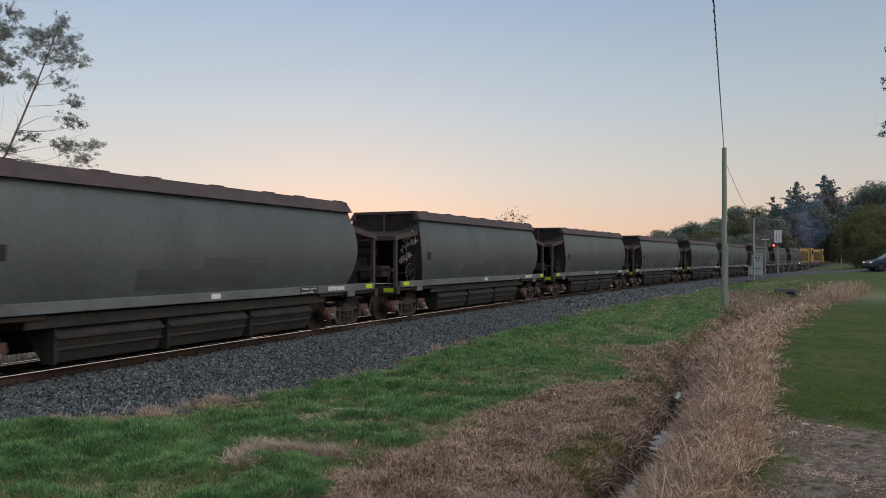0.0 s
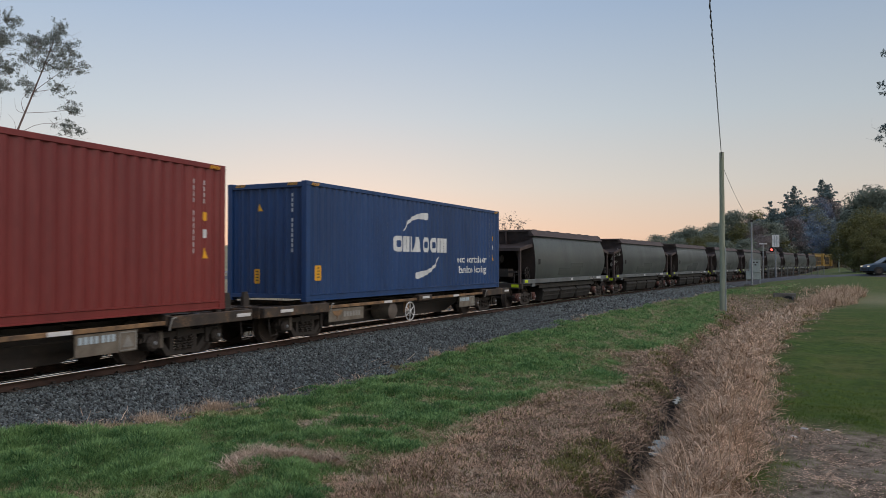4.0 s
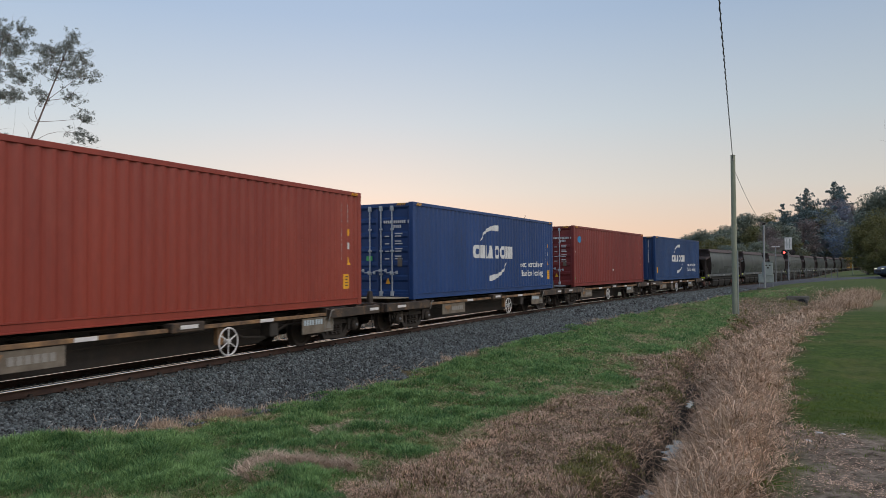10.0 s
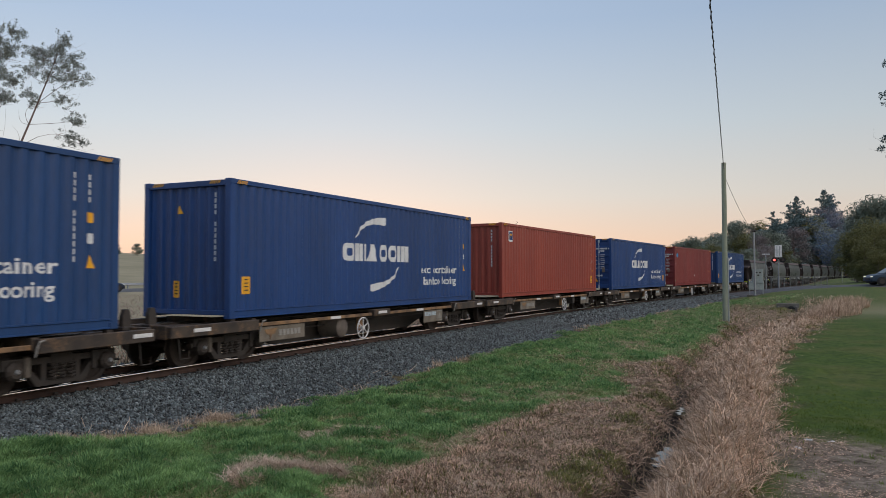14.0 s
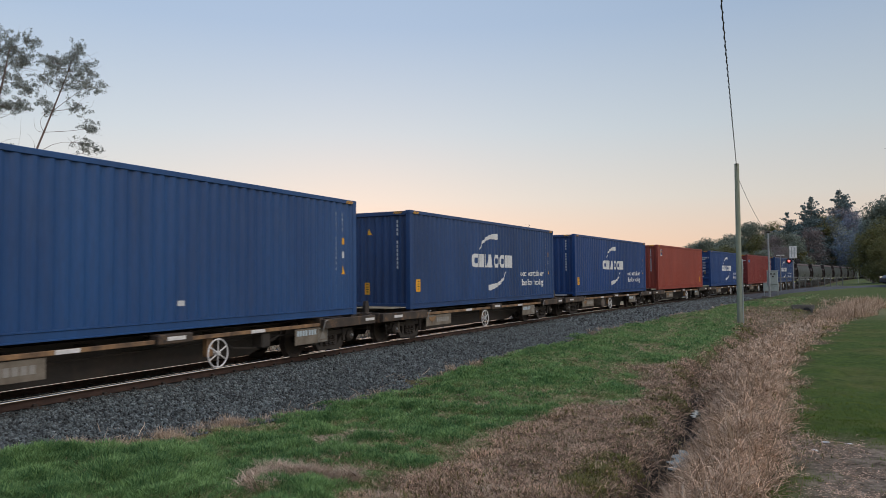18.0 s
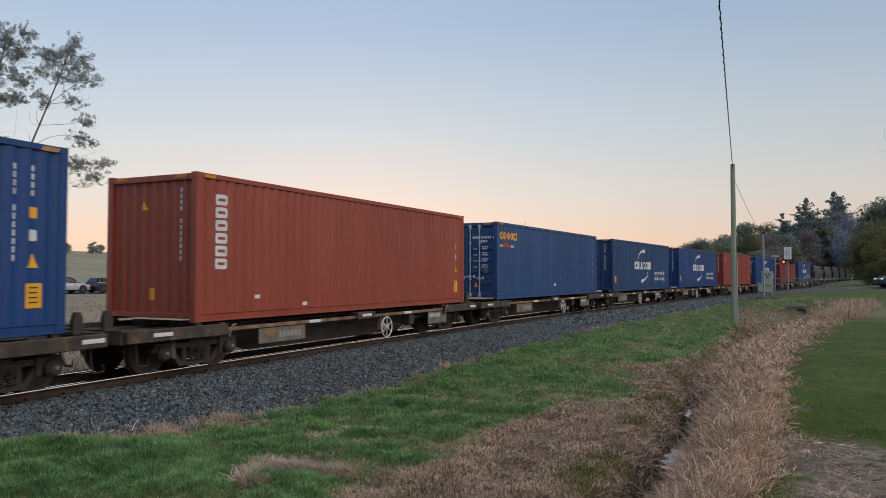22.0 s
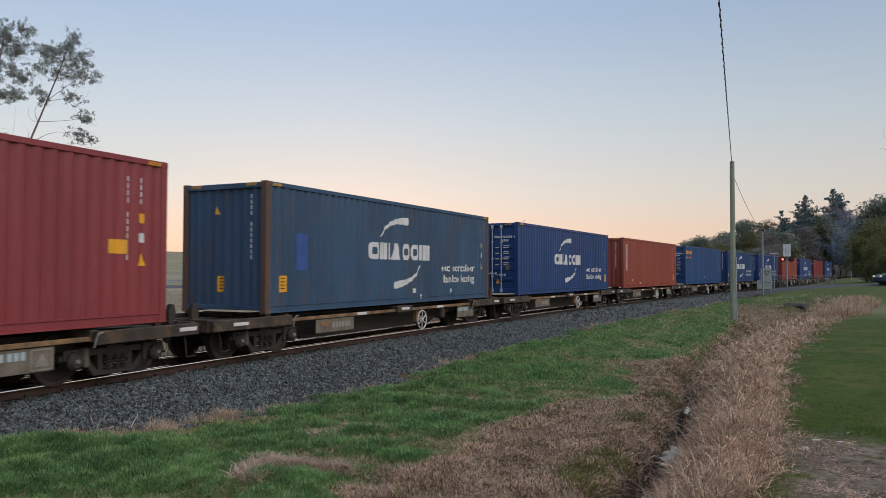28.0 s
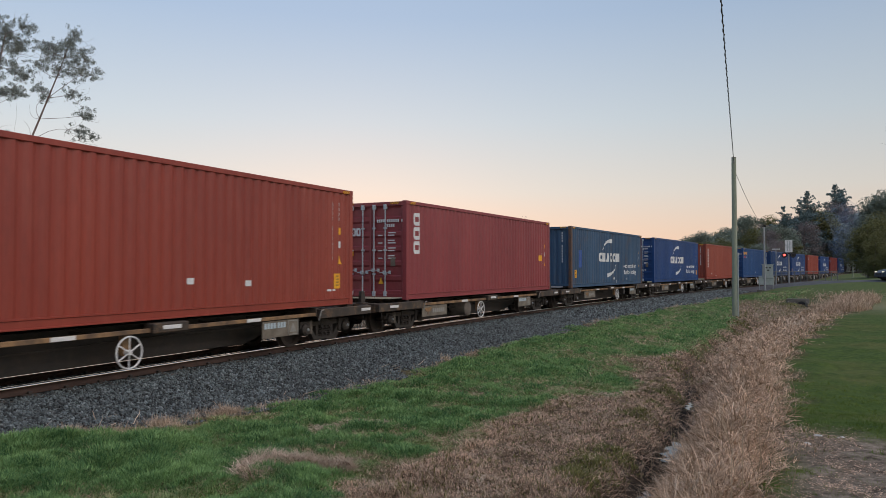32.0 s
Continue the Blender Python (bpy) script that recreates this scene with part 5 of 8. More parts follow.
def load_mesh():
    """Uneven heaped load just under the coaming."""
    bm = bmesh.new()
    xs, ys = np.linspace(-HB, HB, 60), np.linspace(-1.06, 1.06, 9)
    g = [[bm.verts.new((x, y, 3.22 + 0.06 * float(wave(x, y, 0.35, 3)) + (0.05 if abs(y) < 0.7 else 0))) for y in ys] for x in xs]
    for a, b in zip(g, g[1:]):
        for k in range(8):
            bm.faces.new((a[k], b[k], b[k + 1], a[k + 1]))
    return bm


def hatch_cover_mesh():
    """A shallow ribbed tarpaulin-like cover with a few lumps along its edge."""
    bm = bmesh.new()
    for k in range(7):
        x = -HB + 0.5 + k * 1.5 + 0.2 * math.sin(k * 2.1)
        box(bm, x, x + 0.35, -1.08, -0.98, 3.28, 3.315)
    return bm


def canopy_mesh(e):
    bm = bmesh.new()
    n = 8
    for k in range(n):
        y0, y1 = -1.22 + 2.44 * k / n, -1.22 + 2.44 * (k + 1) / n
        a = [bm.verts.new((e * x, y, z)) for x, z, y in ((HB, 2.68, y0), (HB, 2.68, y1), (6.35, 2.46, y1), (6.35, 2.46, y0))]
        bm.faces.new(a)
    bmesh.ops.solidify(bm, geom=list(bm.faces), thickness=0.03)
    for s in (-1, 1):
        extrude_profile(bm, [(e * HB, 2.70), (e * 6.38, 2.48), (e * 6.38, 2.36), (e * HB, 2.56)], s * 1.22 - 0.02, s * 1.22 + 0.02, "y")
    box(bm, e * 6.38 - 0.02, e * 6.38 + 0.02, -1.24, 1.24, 2.36, 2.48)
    return bm


def chute_mesh():
    """One bottom discharge chute between the bogies."""
    bm = bmesh.new()
    extrude_profile(bm, [(-1.02, 0.74), (-1.12, 0.62), (-0.98, 0.20), (-0.80, 0.16), (-0.30, 0.74)], -1.1, 1.1, "x")
    for z, y in ((0.60, 1.13), (0.42, 1.075)):
        box(bm, -1.1, 1.1, -y - 0.02, -y + 0.02, z - 0.02, z + 0.02)
    box(bm, -1.12, -1.08, -1.10, -0.9, 0.18, 0.74)
    return bm


def scrawl_mesh():
    """Three lines of loose white scribble sprayed on the end plate."""
    rnd = random.Random(5)
    bm = bmesh.new()
    for z0, y0, n, h in ((2.38, -0.72, 6, 0.26), (2.10, -0.66, 7, 0.28), (1.72, -0.62, 5, 0.30)):
        for k in range(n):
            y, z = y0 - 0.085 * k, z0 + 0.05 * k
            pts = [(0, y + rnd.uniform(-0.03, 0.03), z + rnd.uniform(-0.5, 0.5) * h) for _ in range(4)] + [(0, y - 0.09, z)]
            tube(bm, pts, 0.011, 4)
    return bm


def hopper_wagon(label):
    w = tagged(new("hopper_wagon"), label, "hopper wagon", group="hopper wagons of the train")
    for s in (-1, 1):
        part("side_sheet", shared("h_side%d" % s, lambda s=s: hopper_side_mesh(s)), HOPPER, w, "dull grey-green curved side sheet", True)
        o = part("side_sill", shared("h_sill", lambda: bbox(-6.15, 6.15, -0.05, 0.05, 1.0, 1.18, 0.01)), SILL, w, "grey side sill")
        o.location = (0, s * 1.25, 0)
        for e in (-1, 1):
            part("end_wing", shared("h_wing%d%d" % (e, s), lambda e=e, s=s: hopper_wing_mesh(e, s)), HOPPER_BROWN, w, "", True)
            o = part("corner_post", shared("h_post", lambda: bbox(-0.05, 0.05, -0.05, 0.05, 0.98, 2.44, 0.008)), HOPPER_BROWN, w)
            o.location = (e * 6.28, s * 1.18, 0)
            o = part("reflector", shared("h_refl", lambda: bbox(-0.16, 0.16, -0.008, 0.008, -0.06, 0.06, 0.004)), LIME, w, "lime yellow reflector")
            o.location = (e * 5.86, s * 1.306, 1.10)
            o = part("reflector", shared("h_refl", lambda: None), LIME, w, "lime yellow reflector")
            o.matrix_basis = pose(e * 6.36, s * 1.0, 0.92, 0, 0, 90)
            o = part("jacking_pad", shared("h_pad", lambda: bbox(-0.17, 0.17, -0.04, 0.04, 0.86, 1.02, 0.01)), SILL, w)
            o.location = (e * 5.0, s * 1.25, 0)
        for x, wd in ((-0.2, 0.20), (3.9, 0.9)):
            o = part("number_bars" if wd > 0.3 else "data_plate", shared("h_bars%d" % round(wd * 100), lambda wd=wd: bars_mesh(max(1, int(wd / 0.13)), 0.10 if wd > 0.25 else 0.26, 0.10)), WHITE if wd != 0.36 else PLATE_PALE, w)
            o.location = (x, s * 1.306, 1.05)
    plate = part("data_panel", shared("h_data", lambda: bbox(-0.36, 0.36, -0.004, 0.004, -0.08, 0.08, 0.002)), BLACK, w)
    plate.location = (3.10, -1.304, 1.09)
    for k, word in enumerate(("TARE 14-5t", "Load 50t")):
        o = part("word", shared("h_" + word, lambda: words_mesh(word, 0.062, -0.32, 0.0, 0.62 - 0.14 * k)), WHITE, plate, "white word " + word)
        o.location = (0, -0.006, 0.016 - 0.076 * k)
    for x, z, a, b in ((-4.75, 1.80, 0.26, 0.24), (-2.1, 1.30, 3.2, 0.34), (-0.5, 1.64, 1.9, 0.22)):
        bm = bmesh.new()
        rows = []
        ys, zs = [p[0] for p in hopper_section(11)], [p[1] for p in hopper_section(11)]
        for k in range(4):
            zz = z + b * k / 3
            rows.append([bm.verts.new((x + a * q, -float(np.interp(zz, zs, ys)) - 0.006, zz)) for q in (0, 1)])
        for p, q in zip(rows, rows[1:]):
            bm.faces.new((p[0], p[1], q[1], q[0]))
        part("data_panel" if a < 0.5 else "paint_patch", bm, BLACK if a < 0.5 else HOPPER_PATCH, w, "" if a < 0.5 else "darker repainted patch")
    for e in (-1, 1):
        part("end_bulkhead", shared("h_end%d" % e, lambda e=e: hopper_end_mesh(e)), HOPPER_BROWN, w, "rust-brown sloping end bulkhead")
        part("end_canopy", shared("h_can%d" % e, lambda e=e: canopy_mesh(e)), HOPPER_BROWN, w, "rust-brown end canopy")
        bogie(w, e * 5.25, 0.86, UNDER, box_mat=RUST_BOX)
        o = part("end_beam", shared("h_beam", lambda: bbox(-0.08, 0.08, -1.30, 1.30, 0.80, 1.02, 0.012)), UNDER, w)
        o.location = (e * 6.28, 0, 0)
        o = part("end_floor", shared("h_floor", lambda: bbox(-1.3, 1.3, -1.20, 1.20, 0.90, 0.98, 0.01)), UNDER, w)
        o.location = (e * 5.0, 0, 0)
        o = part("coupler", shared("coupler", coupler_mesh), UNDER, w)
        o.matrix_basis = pose(e * 6.30, 0, 0, 0, 0, 0 if e > 0 else 180)
        o = part("brake_hose", shared("hose", hose_mesh), RUBBER, w)
        o.matrix_basis = pose(e * 6.35, -e * 0.35, 0, 0, 0, 0 if e > 0 else 180)
    o = part("brake_cylinder", shared("h_cyl", lambda: tube(bmesh.new(), [(0, -0.45, 0), (0, -0.40, 0), (0, 0.35, 0), (0, 0.42, 0)], (0.10, 0.17, 0.17, 0.08), 14)), UNDER, w, "", True)
    o.location = (-5.75, 0.25, 2.05)
    o = part("brake_gear", shared("h_gear", gear_mesh), UNDER, w)
    o = part("brake_wheel", shared("ring", spoke_wheel_mesh), UNDER, w)
    o.matrix_basis = pose(-5.30, -1.12, 1.42)
    part("spokes", shared("ring_spokes", spokes_mesh), UNDER, o)
    part("coaming", shared("h_coam", coaming_mesh), HOPPER_BROWN, w, "rust-brown top coaming")
    part("heaped_load", shared("h_load", load_mesh), HOPPER_BROWN, w)
    part("edge_clamp", shared("h_hatch", hatch_cover_mesh), HOPPER_BROWN, w)
    part("centre_sill", shared("h_centre", lambda: bbox(-6.2, 6.2, -0.25, 0.25, 0.66, 0.98, 0.02)), UNDER, w)
    for x in (-2.35, 0.0, 2.35):
        for turn in (0, 180):
            o = part("discharge_chute", shared("h_chute", chute_mesh), CHUTE, w, "dark grimy bottom discharge chute")
            o.matrix_basis = pose(x, 0, 0, 0, 0, turn)
    for s in (-1, 1):
        o = part("lower_sill", shared("h_low", lambda: bbox(-4.0, 4.0, -0.04, 0.04, 0.76, 0.96, 0.01)), CHUTE, w)
        o.location = (0, s * 1.10, 0)
    return w


HOPPER_PATCH = material("darker_grey_green_patch", (0.082, 0.094, 0.092), 0.42, 0.1, (0.072, 0.082, 0.08), 0.8, 15, bump=0.05)
CHUTE = material("grimy_olive_brown_steel", (0.036, 0.034, 0.029), 0.7, 0.1, (0.022, 0.021, 0.019), 2, 25, (0.08, 0.06, 0.045), 0.5, 0.2)
RUST_BOX = material("rusty_red_axlebox", (0.14, 0.06, 0.045), 0.8, 0, (0.08, 0.045, 0.04), 4, 40, (0.05, 0.04, 0.035), 0.5, 0.2)


def gear_mesh():
    bm = bmesh.new()
    box(bm, -6.15, -5.6, -0.6, 0.1, 1.30, 1.62)
    box(bm, -6.2, -6.1, -1.0, 0.9, 1.46, 1.54)
    box(bm, -6.0, -5.85, 0.3, 0.7, 0.98, 1.75)
    tube(bm, [(-6.2, -0.9, 0.98), (-6.2, -0.9, 1.5)], 0.02, 6)
    tube(bm, [(-6.2, 0.5, 0.98), (-6.2, 0.5, 1.5)], 0.02, 6)
    tube(bm, [(-5.5, -1.1, 1.42), (-5.2, -0.6, 1.35), (-4.9, -0.2, 1.2)], 0.03, 6)
    return bm


def locomotive(label):
    w = tagged(new("locomotive"), label, "locomotive", group="locomotives of the train")
    part("underframe", bbox(-8.2, 8.2, -1.25, 1.25, 0.80, 1.12, 0.03), UNDER, w)
    part("long_hood", bbox(-7.4, 3.6, -0.95, 0.95, 1.12, 3.35, 0.08), LOCO_YELLOW, w, "yellow hood")
    part("cab", bbox(3.6, 6.4, -1.32, 1.32, 1.12, 3.65, 0.10), LOCO_YELLOW, w, "yellow cab")
    part("nose", bbox(6.4, 7.9, -0.95, 0.95, 1.12, 2.4, 0.10), LOCO_YELLOW, w)
    for x in (-6, -3.6, -1.2, 1.2):
        for s in (-1, 1):
            o = part("grille", shared("grille", lambda: bbox(-0.9, 0.9, -0.02, 0.02, 1.5, 3.0, 0.01)), UNDER, w)
            o.location = (x, s * 0.965, 0)
    for s in (-1, 1):
        o = part("cab_window", shared("cabwin", lambda: bbox(-0.9, 0.9, -0.02, 0.02, 2.5, 3.3, 0.02)), GLASS_DARK, w)
        o.location = (5.0, s * 1.33, 0)
        o = part("handrail", shared("lrail", lambda: tube(bmesh.new(), [(-8.1, 0, 1.15), (-8.1, 0, 2.1), (3.4, 0, 2.1), (3.4, 0, 1.15)], 0.025, 5)), LOCO_YELLOW, w)
        o.location = (0, s * 1.22, 0)
        for e in (-1, 1):
            o = part("marker_light", shared("ditch", lambda: tube(bmesh.new(), [(0, 0, 0), (-0.08, 0, 0)], 0.14, 10)), LAMP_AMBER, w, "lit amber lamp")
            o.location = (-8.2 if e < 0 else 8.28, s * 0.8, 1.25)
    part("fuel_tank", bbox(-2.4, 2.4, -1.15, 1.15, 0.25, 0.80, 0.08), UNDER, w)
    o = part("exhaust_stack", tube(bmesh.new(), [(-1.5, 0, 3.3), (-1.5, 0, 3.7)], 0.25, 10), UNDER, w)
    for x in (-5.2, 5.2):
        bogie(w, x)
    return w


CONTAINERS = build_containers()
FLAT = flat_wagon("grimy container flat wagon with white brake wheel and side plates")
FLAT_FORE = flat_wagon("grimy container flat wagon with white brake wheel amidships", False, True)
FLAT_BARE = flat_wagon("grimy container flat wagon with white brake wheel", False)
used = {FLAT: False, FLAT_FORE: False, FLAT_BARE: False}
order = []
for j in range(13):
    m = FLAT if j in (0, 4, 10) else FLAT_BARE if j in (1, 5, 11) else FLAT_FORE
    order.append(copy_thing(m, Matrix.Identity(4)) if used[m] else m)
    used[m] = True
FLATS = order
HOP = hopper_wagon("grey-green bulk hopper wagon with rust-brown ends")
HOPPERS = [HOP] + [copy_thing(HOP, Matrix.Identity(4)) for _ in range(8)]
tag = part("scrawl", scrawl_mesh(), WHITE, HOPPERS[1], "white sprayed scribble")
tag.location = (-HB - 0.135, 0.0, 0.0)
tagged(HOPPERS[1], "grey-green bulk hopper wagon with white sprayed scribble on its end")
LOCO = locomotive("yellow diesel locomotive with lit amber lamps")
LOCOS = [LOCO, copy_thing(LOCO, Matrix.Identity(4))]

WAGON_PITCH = 15.0506
for j, f in enumerate(FLATS):
    MOVING.append((f, -6.10 - WAGON_PITCH * j, 5.8, 0.0))
for j, c in enumerate(CONTAINERS):
    MOVING.append((c, -6.096 - WAGON_PITCH * j, 5.8, 0.942))
HOP_PITCH = 13.85
for j, h in enumerate(HOPPERS):
    MOVING.append((h, 8.58 + HOP_PITCH * j, 5.25, 0.0))
for j, o in enumerate(LOCOS):
    MOVING.append((o, 8.58 + HOP_PITCH * 8 + 6.9 + 8.9 + 17.6 * j, 5.2, 0.0))


def spot(az, el, dist):
    """A place by bearing and height above the level, as seen from where the camera stands."""
    a = radians(az)
    return Vector((dist * math.cos(a), dist * math.sin(a), EYE.z + dist * math.tan(radians(el))))


def floor_at(x, y):
    return float(ground_z(x, y))


# ---- lineside ----
def utility_pole():
    x, y = 43.0, 0.86
    z0 = floor_at(x, y)
    p = tagged(new("utility_pole"), "greenish weathered timber utility pole in the brown grass", "utility pole")
    p.location = (x, y, z0)
    h = 7.80 - z0
    bm = bmesh.new()
    n = 14
    tube(bm, [(0.004 * math.sin(k * 1.3), 0.004 * math.cos(k), h * k / n - (0.4 if k == 0 else 0)) for k in range(n + 1)], [0.155 - 0.035 * k / n for k in range(n + 1)], 14)
    part("shaft", bm, TIMBER, p, "", True)
    part("pole_cap", tube(bmesh.new(), [(0.0, 0, h), (0.0, 0, h + 0.03)], (0.135, 0.10), 12), DECK, p)
    part("insulator_bracket", bbox(-0.16, 0.02, -0.03, 0.03, h - 0.28, h - 0.22, 0.008), GALV, p)
    part("insulator", tube(bmesh.new(), [(-0.20, 0, h - 0.30), (-0.20, 0, h - 0.26), (-0.20, 0, h - 0.18)], (0.05, 0.06, 0.03), 10), PLATE_PALE, p)
    for z in (0.8, 1.9):
        o = part("metal_band", tube(bmesh.new(), [(0.02, 0, z), (0.02, 0, z + 0.05)], 0.165, 14), GALV, p)
    part("conduit", tube(bmesh.new(), [(-0.07, -0.165, -0.2), (-0.07, -0.160, 3.4)], 0.036, 8), CABINET, p, "pale grey conduit")
    return p


def sagging(a, b, sag, n=24):
    a, b = Vector(a), Vector(b)
    return [a.lerp(b, k / n) - Vector((0, 0, 4 * sag * (k / n) * (1 - k / n))) for k in range(n + 1)]


utility_pole()
wire = tagged(new("overhead_cable"), "black twisted overhead service cable from the pole", "cable")
bm = bmesh.new()
run = sagging((42.9, 0.86, 7.60), (-18, 0.16, 8.05), 0.22, 60)
tube(bm, run, 0.012, 5)
part("cable", bm, WIRE, wire)
bm = bmesh.new()
twist = []
for k in range(481):
    p = run[min(int(k / 8), 59)].lerp(run[min(int(k / 8) + 1, 60)], (k % 8) / 8)
    twist.append(p + Vector((0, 0.020 * math.cos(k * 1.1), 0.020 * math.sin(k * 1.1))))
tube(bm, twist, 0.010, 4)
part("cable_wrap", bm, WIRE, wire)
stay = tagged(new("thin_cable"), "thin cable sagging from pole to signal mast", "cable")
part("cable", tube(bmesh.new(), sagging((43, 0.84, 7.15), spot(-0.81, 2.86, 65), 0.35), 0.012, 5), WIRE, stay)


def signal_mast():
    x, y, _ = spot(-0.81, 0, 65)
    z0 = floor_at(x, y)
    m = tagged(new("signal_mast"), "slim galvanised steel mast beside the grey cabinet", "mast")
    m.location = (x, y, z0)
    h = spot(-0.81, 2.88, 65).z - z0
    part("mast_tube", tube(bmesh.new(), [(0, 0, 0), (0, 0, h)], (0.075, 0.06), 12), GALV, m, "", True)
    part("mast_head", bbox(-0.10, 0.10, -0.13, 0.13, h, h + 0.14, 0.02), UNDER, m)
    part("base_flange", bbox(-0.2, 0.2, -0.2, 0.2, 0, 0.05, 0.01), CONCRETE, m)


def cabinet():
    x, y, _ = spot(-0.95, 0, 66)
    z0 = floor_at(x, y)
    c = tagged(new("equipment_cabinet"), "pale grey-green trackside equipment cabinet on steel legs", "cabinet")
    c.location = (x, y, z0)
    part("upper_box", bbox(-0.35, 0.35, -0.47, 0.34, 0.95, 2.05, 0.03), CABINET, c)
    part("lower_box", bbox(-0.32, 0.36, -0.52, 0.62, 0.42, 1.12, 0.03), CABINET, c)
    part("door", bbox(-0.372, -0.352, -0.43, 0.30, 1.00, 2.0, 0.008), CABINET, c)
    for a, b in ((0.02, 1.82), (-0.22, 1.82), (-0.10, 1.62)):
        part("vent_label", bbox(-0.384, -0.374, a - 0.07, a + 0.07, b - 0.05, b + 0.05, 0.003), UNDER, c)
    part("handle", bbox(-0.40, -0.374, 0.20, 0.24, 1.40, 1.58, 0.006), GALV, c)
    part("roof_cap", bbox(-0.40, 0.40, -0.52, 0.39, 2.05, 2.10, 0.01), CABINET, c)
    for sx in (-0.28, 0.28):
        for sy in (-0.45, 0.55):
            part("leg", bbox(sx - 0.03, sx + 0.03, sy - 0.03, sy + 0.03, -0.05, 0.44, 0.005), GALV, c)
    part("footing", bbox(-0.5, 0.5, -0.65, 0.75, -0.12, 0.04, 0.02), CONCRETE, c)


def crossing_signal():
    x, y, _ = spot(-2.36, 0, 76)
    z0 = floor_at(x, y)
    c = tagged(new("crossing_signal"), "railway crossing signal with lit red lamp and white board", "crossing signal")
    c.location = (x, y, z0)
    h = spot(-2.4, 1.94, 76).z - z0
    part("post", tube(bmesh.new(), [(0, 0, 0.3), (0, 0, h)], 0.06, 10), GALV, c, "pale galvanised post", True)
    part("post_base", tube(bmesh.new(), [(0, 0, -0.1), (0, 0, 0.34)], (0.12, 0.10), 10), BLACK, c, "black post base")
    bd = part("sign_board", bbox(-0.10, -0.07, -0.31, 0.31, h - 1.12, h, 0.012), REFLECT, c, "white sign board seen edge on")
    for yy in (-0.10, 0.12):
        part("sign_bar", bbox(-0.112, -0.102, yy - 0.03, yy + 0.03, h - 1.0, h - 0.1, 0.003), CABINET, bd)
    part("crossarm", bbox(-0.04, 0.04, -0.46, 0.46, h - 1.42, h - 1.34, 0.008), BLACK, c)
    for yy, mat, lab in ((0.36, LAMP_RED, "lit red lamp"), (-0.36, GLASS_DARK, "unlit dark lamp")):
        b = part("lamp_hood", tube(bmesh.new(), [(0.02, yy, h - 1.38), (-0.22, yy, h - 1.38)], (0.17, 0.155), 16), BLACK, c, "black round lamp hood")
        part("lens", tube(bmesh.new(), [(-0.225, yy, h - 1.38), (-0.235, yy, h - 1.38)], 0.105, 14), mat, b, lab)
        part("backing_disc", tube(bmesh.new(), [(0.03, yy, h - 1.38), (0.05, yy, h - 1.38)], 0.25, 18), BLACK, b)
    part("bell", bbox(-0.1, 0.1, -0.1, 0.1, h - 1.30, h - 1.14, 0.03), BLACK, c)


FENCE_STEEL = material("dull_fence_steel", (0.17, 0.18, 0.175), 0.6, 0.2, (0.12, 0.125, 0.12), 4, 60, (0.2, 0.15, 0.1), 0.35, 0.1)


def pedestrian_fence():
    f = tagged(new("safety_fence"), "low galvanised tube fence beside the level crossing", "fence")
    a, b = spot(-1.09, 0, 79), spot(-5.36, 0, 84)
    n = 11
    pts = [a.lerp(b, k / n) for k in range(n + 1)]
    pts = [Vector((p.x, p.y, floor_at(p.x, p.y))) for p in pts]
    for p in pts:
        part("post", tube(bmesh.new(), [p - Vector((0, 0, 0.05)), Vector((p.x, p.y, 1.55))], 0.045, 6), FENCE_STEEL, f)
    for low in (True, False):
        part("rail", tube(bmesh.new(), [Vector((p.x, p.y, p.z + 0.12 if low else 1.53)) for p in pts], 0.03, 6), FENCE_STEEL, f)
    for p, q in zip(pts, pts[1:]):
        bm = bmesh.new()
        for k in range(1, 5):
            c = p.lerp(q, k / 5)
            tube(bm, [c + Vector((0, 0, 0.12)), Vector((c.x, c.y, 1.53))], 0.008, 4, False)
        part("infill_panel", bm, FENCE_STEEL, f)


def white_post():
    x, y, _ = spot(-6.27, 0, 105)
    p = tagged(new("white_marker_post"), "tall white marker post by dark shrubs", "post")
    z0 = floor_at(x, y)
    p.location = (x, y, z0)
    h = spot(0, 1.8, 105).z - z0
    part("shaft", tube(bmesh.new(), [(0, 0, 0), (0, 0, h)], 0.055, 8), TIMBER, p)
    part("cap_plate", bbox(-0.05, 0.05, -0.11, 0.11, h - 0.9, h, 0.01), CABINET, p)


def culvert():
    c = tagged(new("culvert_headwall"), "weathered concrete culvert headwall in the reeds", "headwall")
    x, y, _ = spot(-2.85, 0, 56)
    z0 = floor_at(x, y)
    c.location = (x, y, -0.27)
    part("headwall", bbox(-0.15, 0.15, -0.75, 0.65, -0.9, 0.08, 0.03), CONCRETE, c)
    # no bore is cut: a flat black disc paints the pipe's dark inside
    part("pipe_mouth", tube(bmesh.new(), [(-0.17, -0.25, -0.35), (-0.16, -0.25, -0.35)], 0.26, 16), BLACK, c)
    part("wing_wall", bbox(-1.0, -0.1, -0.60, -0.50, -0.9, -0.1, 0.02), CONCRETE, c)
    part("wing_wall", bbox(-1.0, -0.1, 0.50, 0.60, -0.9, -0.1, 0.02), CONCRETE, c)


signal_mast()
cabinet()
crossing_signal()
pedestrian_fence()
white_post()
culvert()


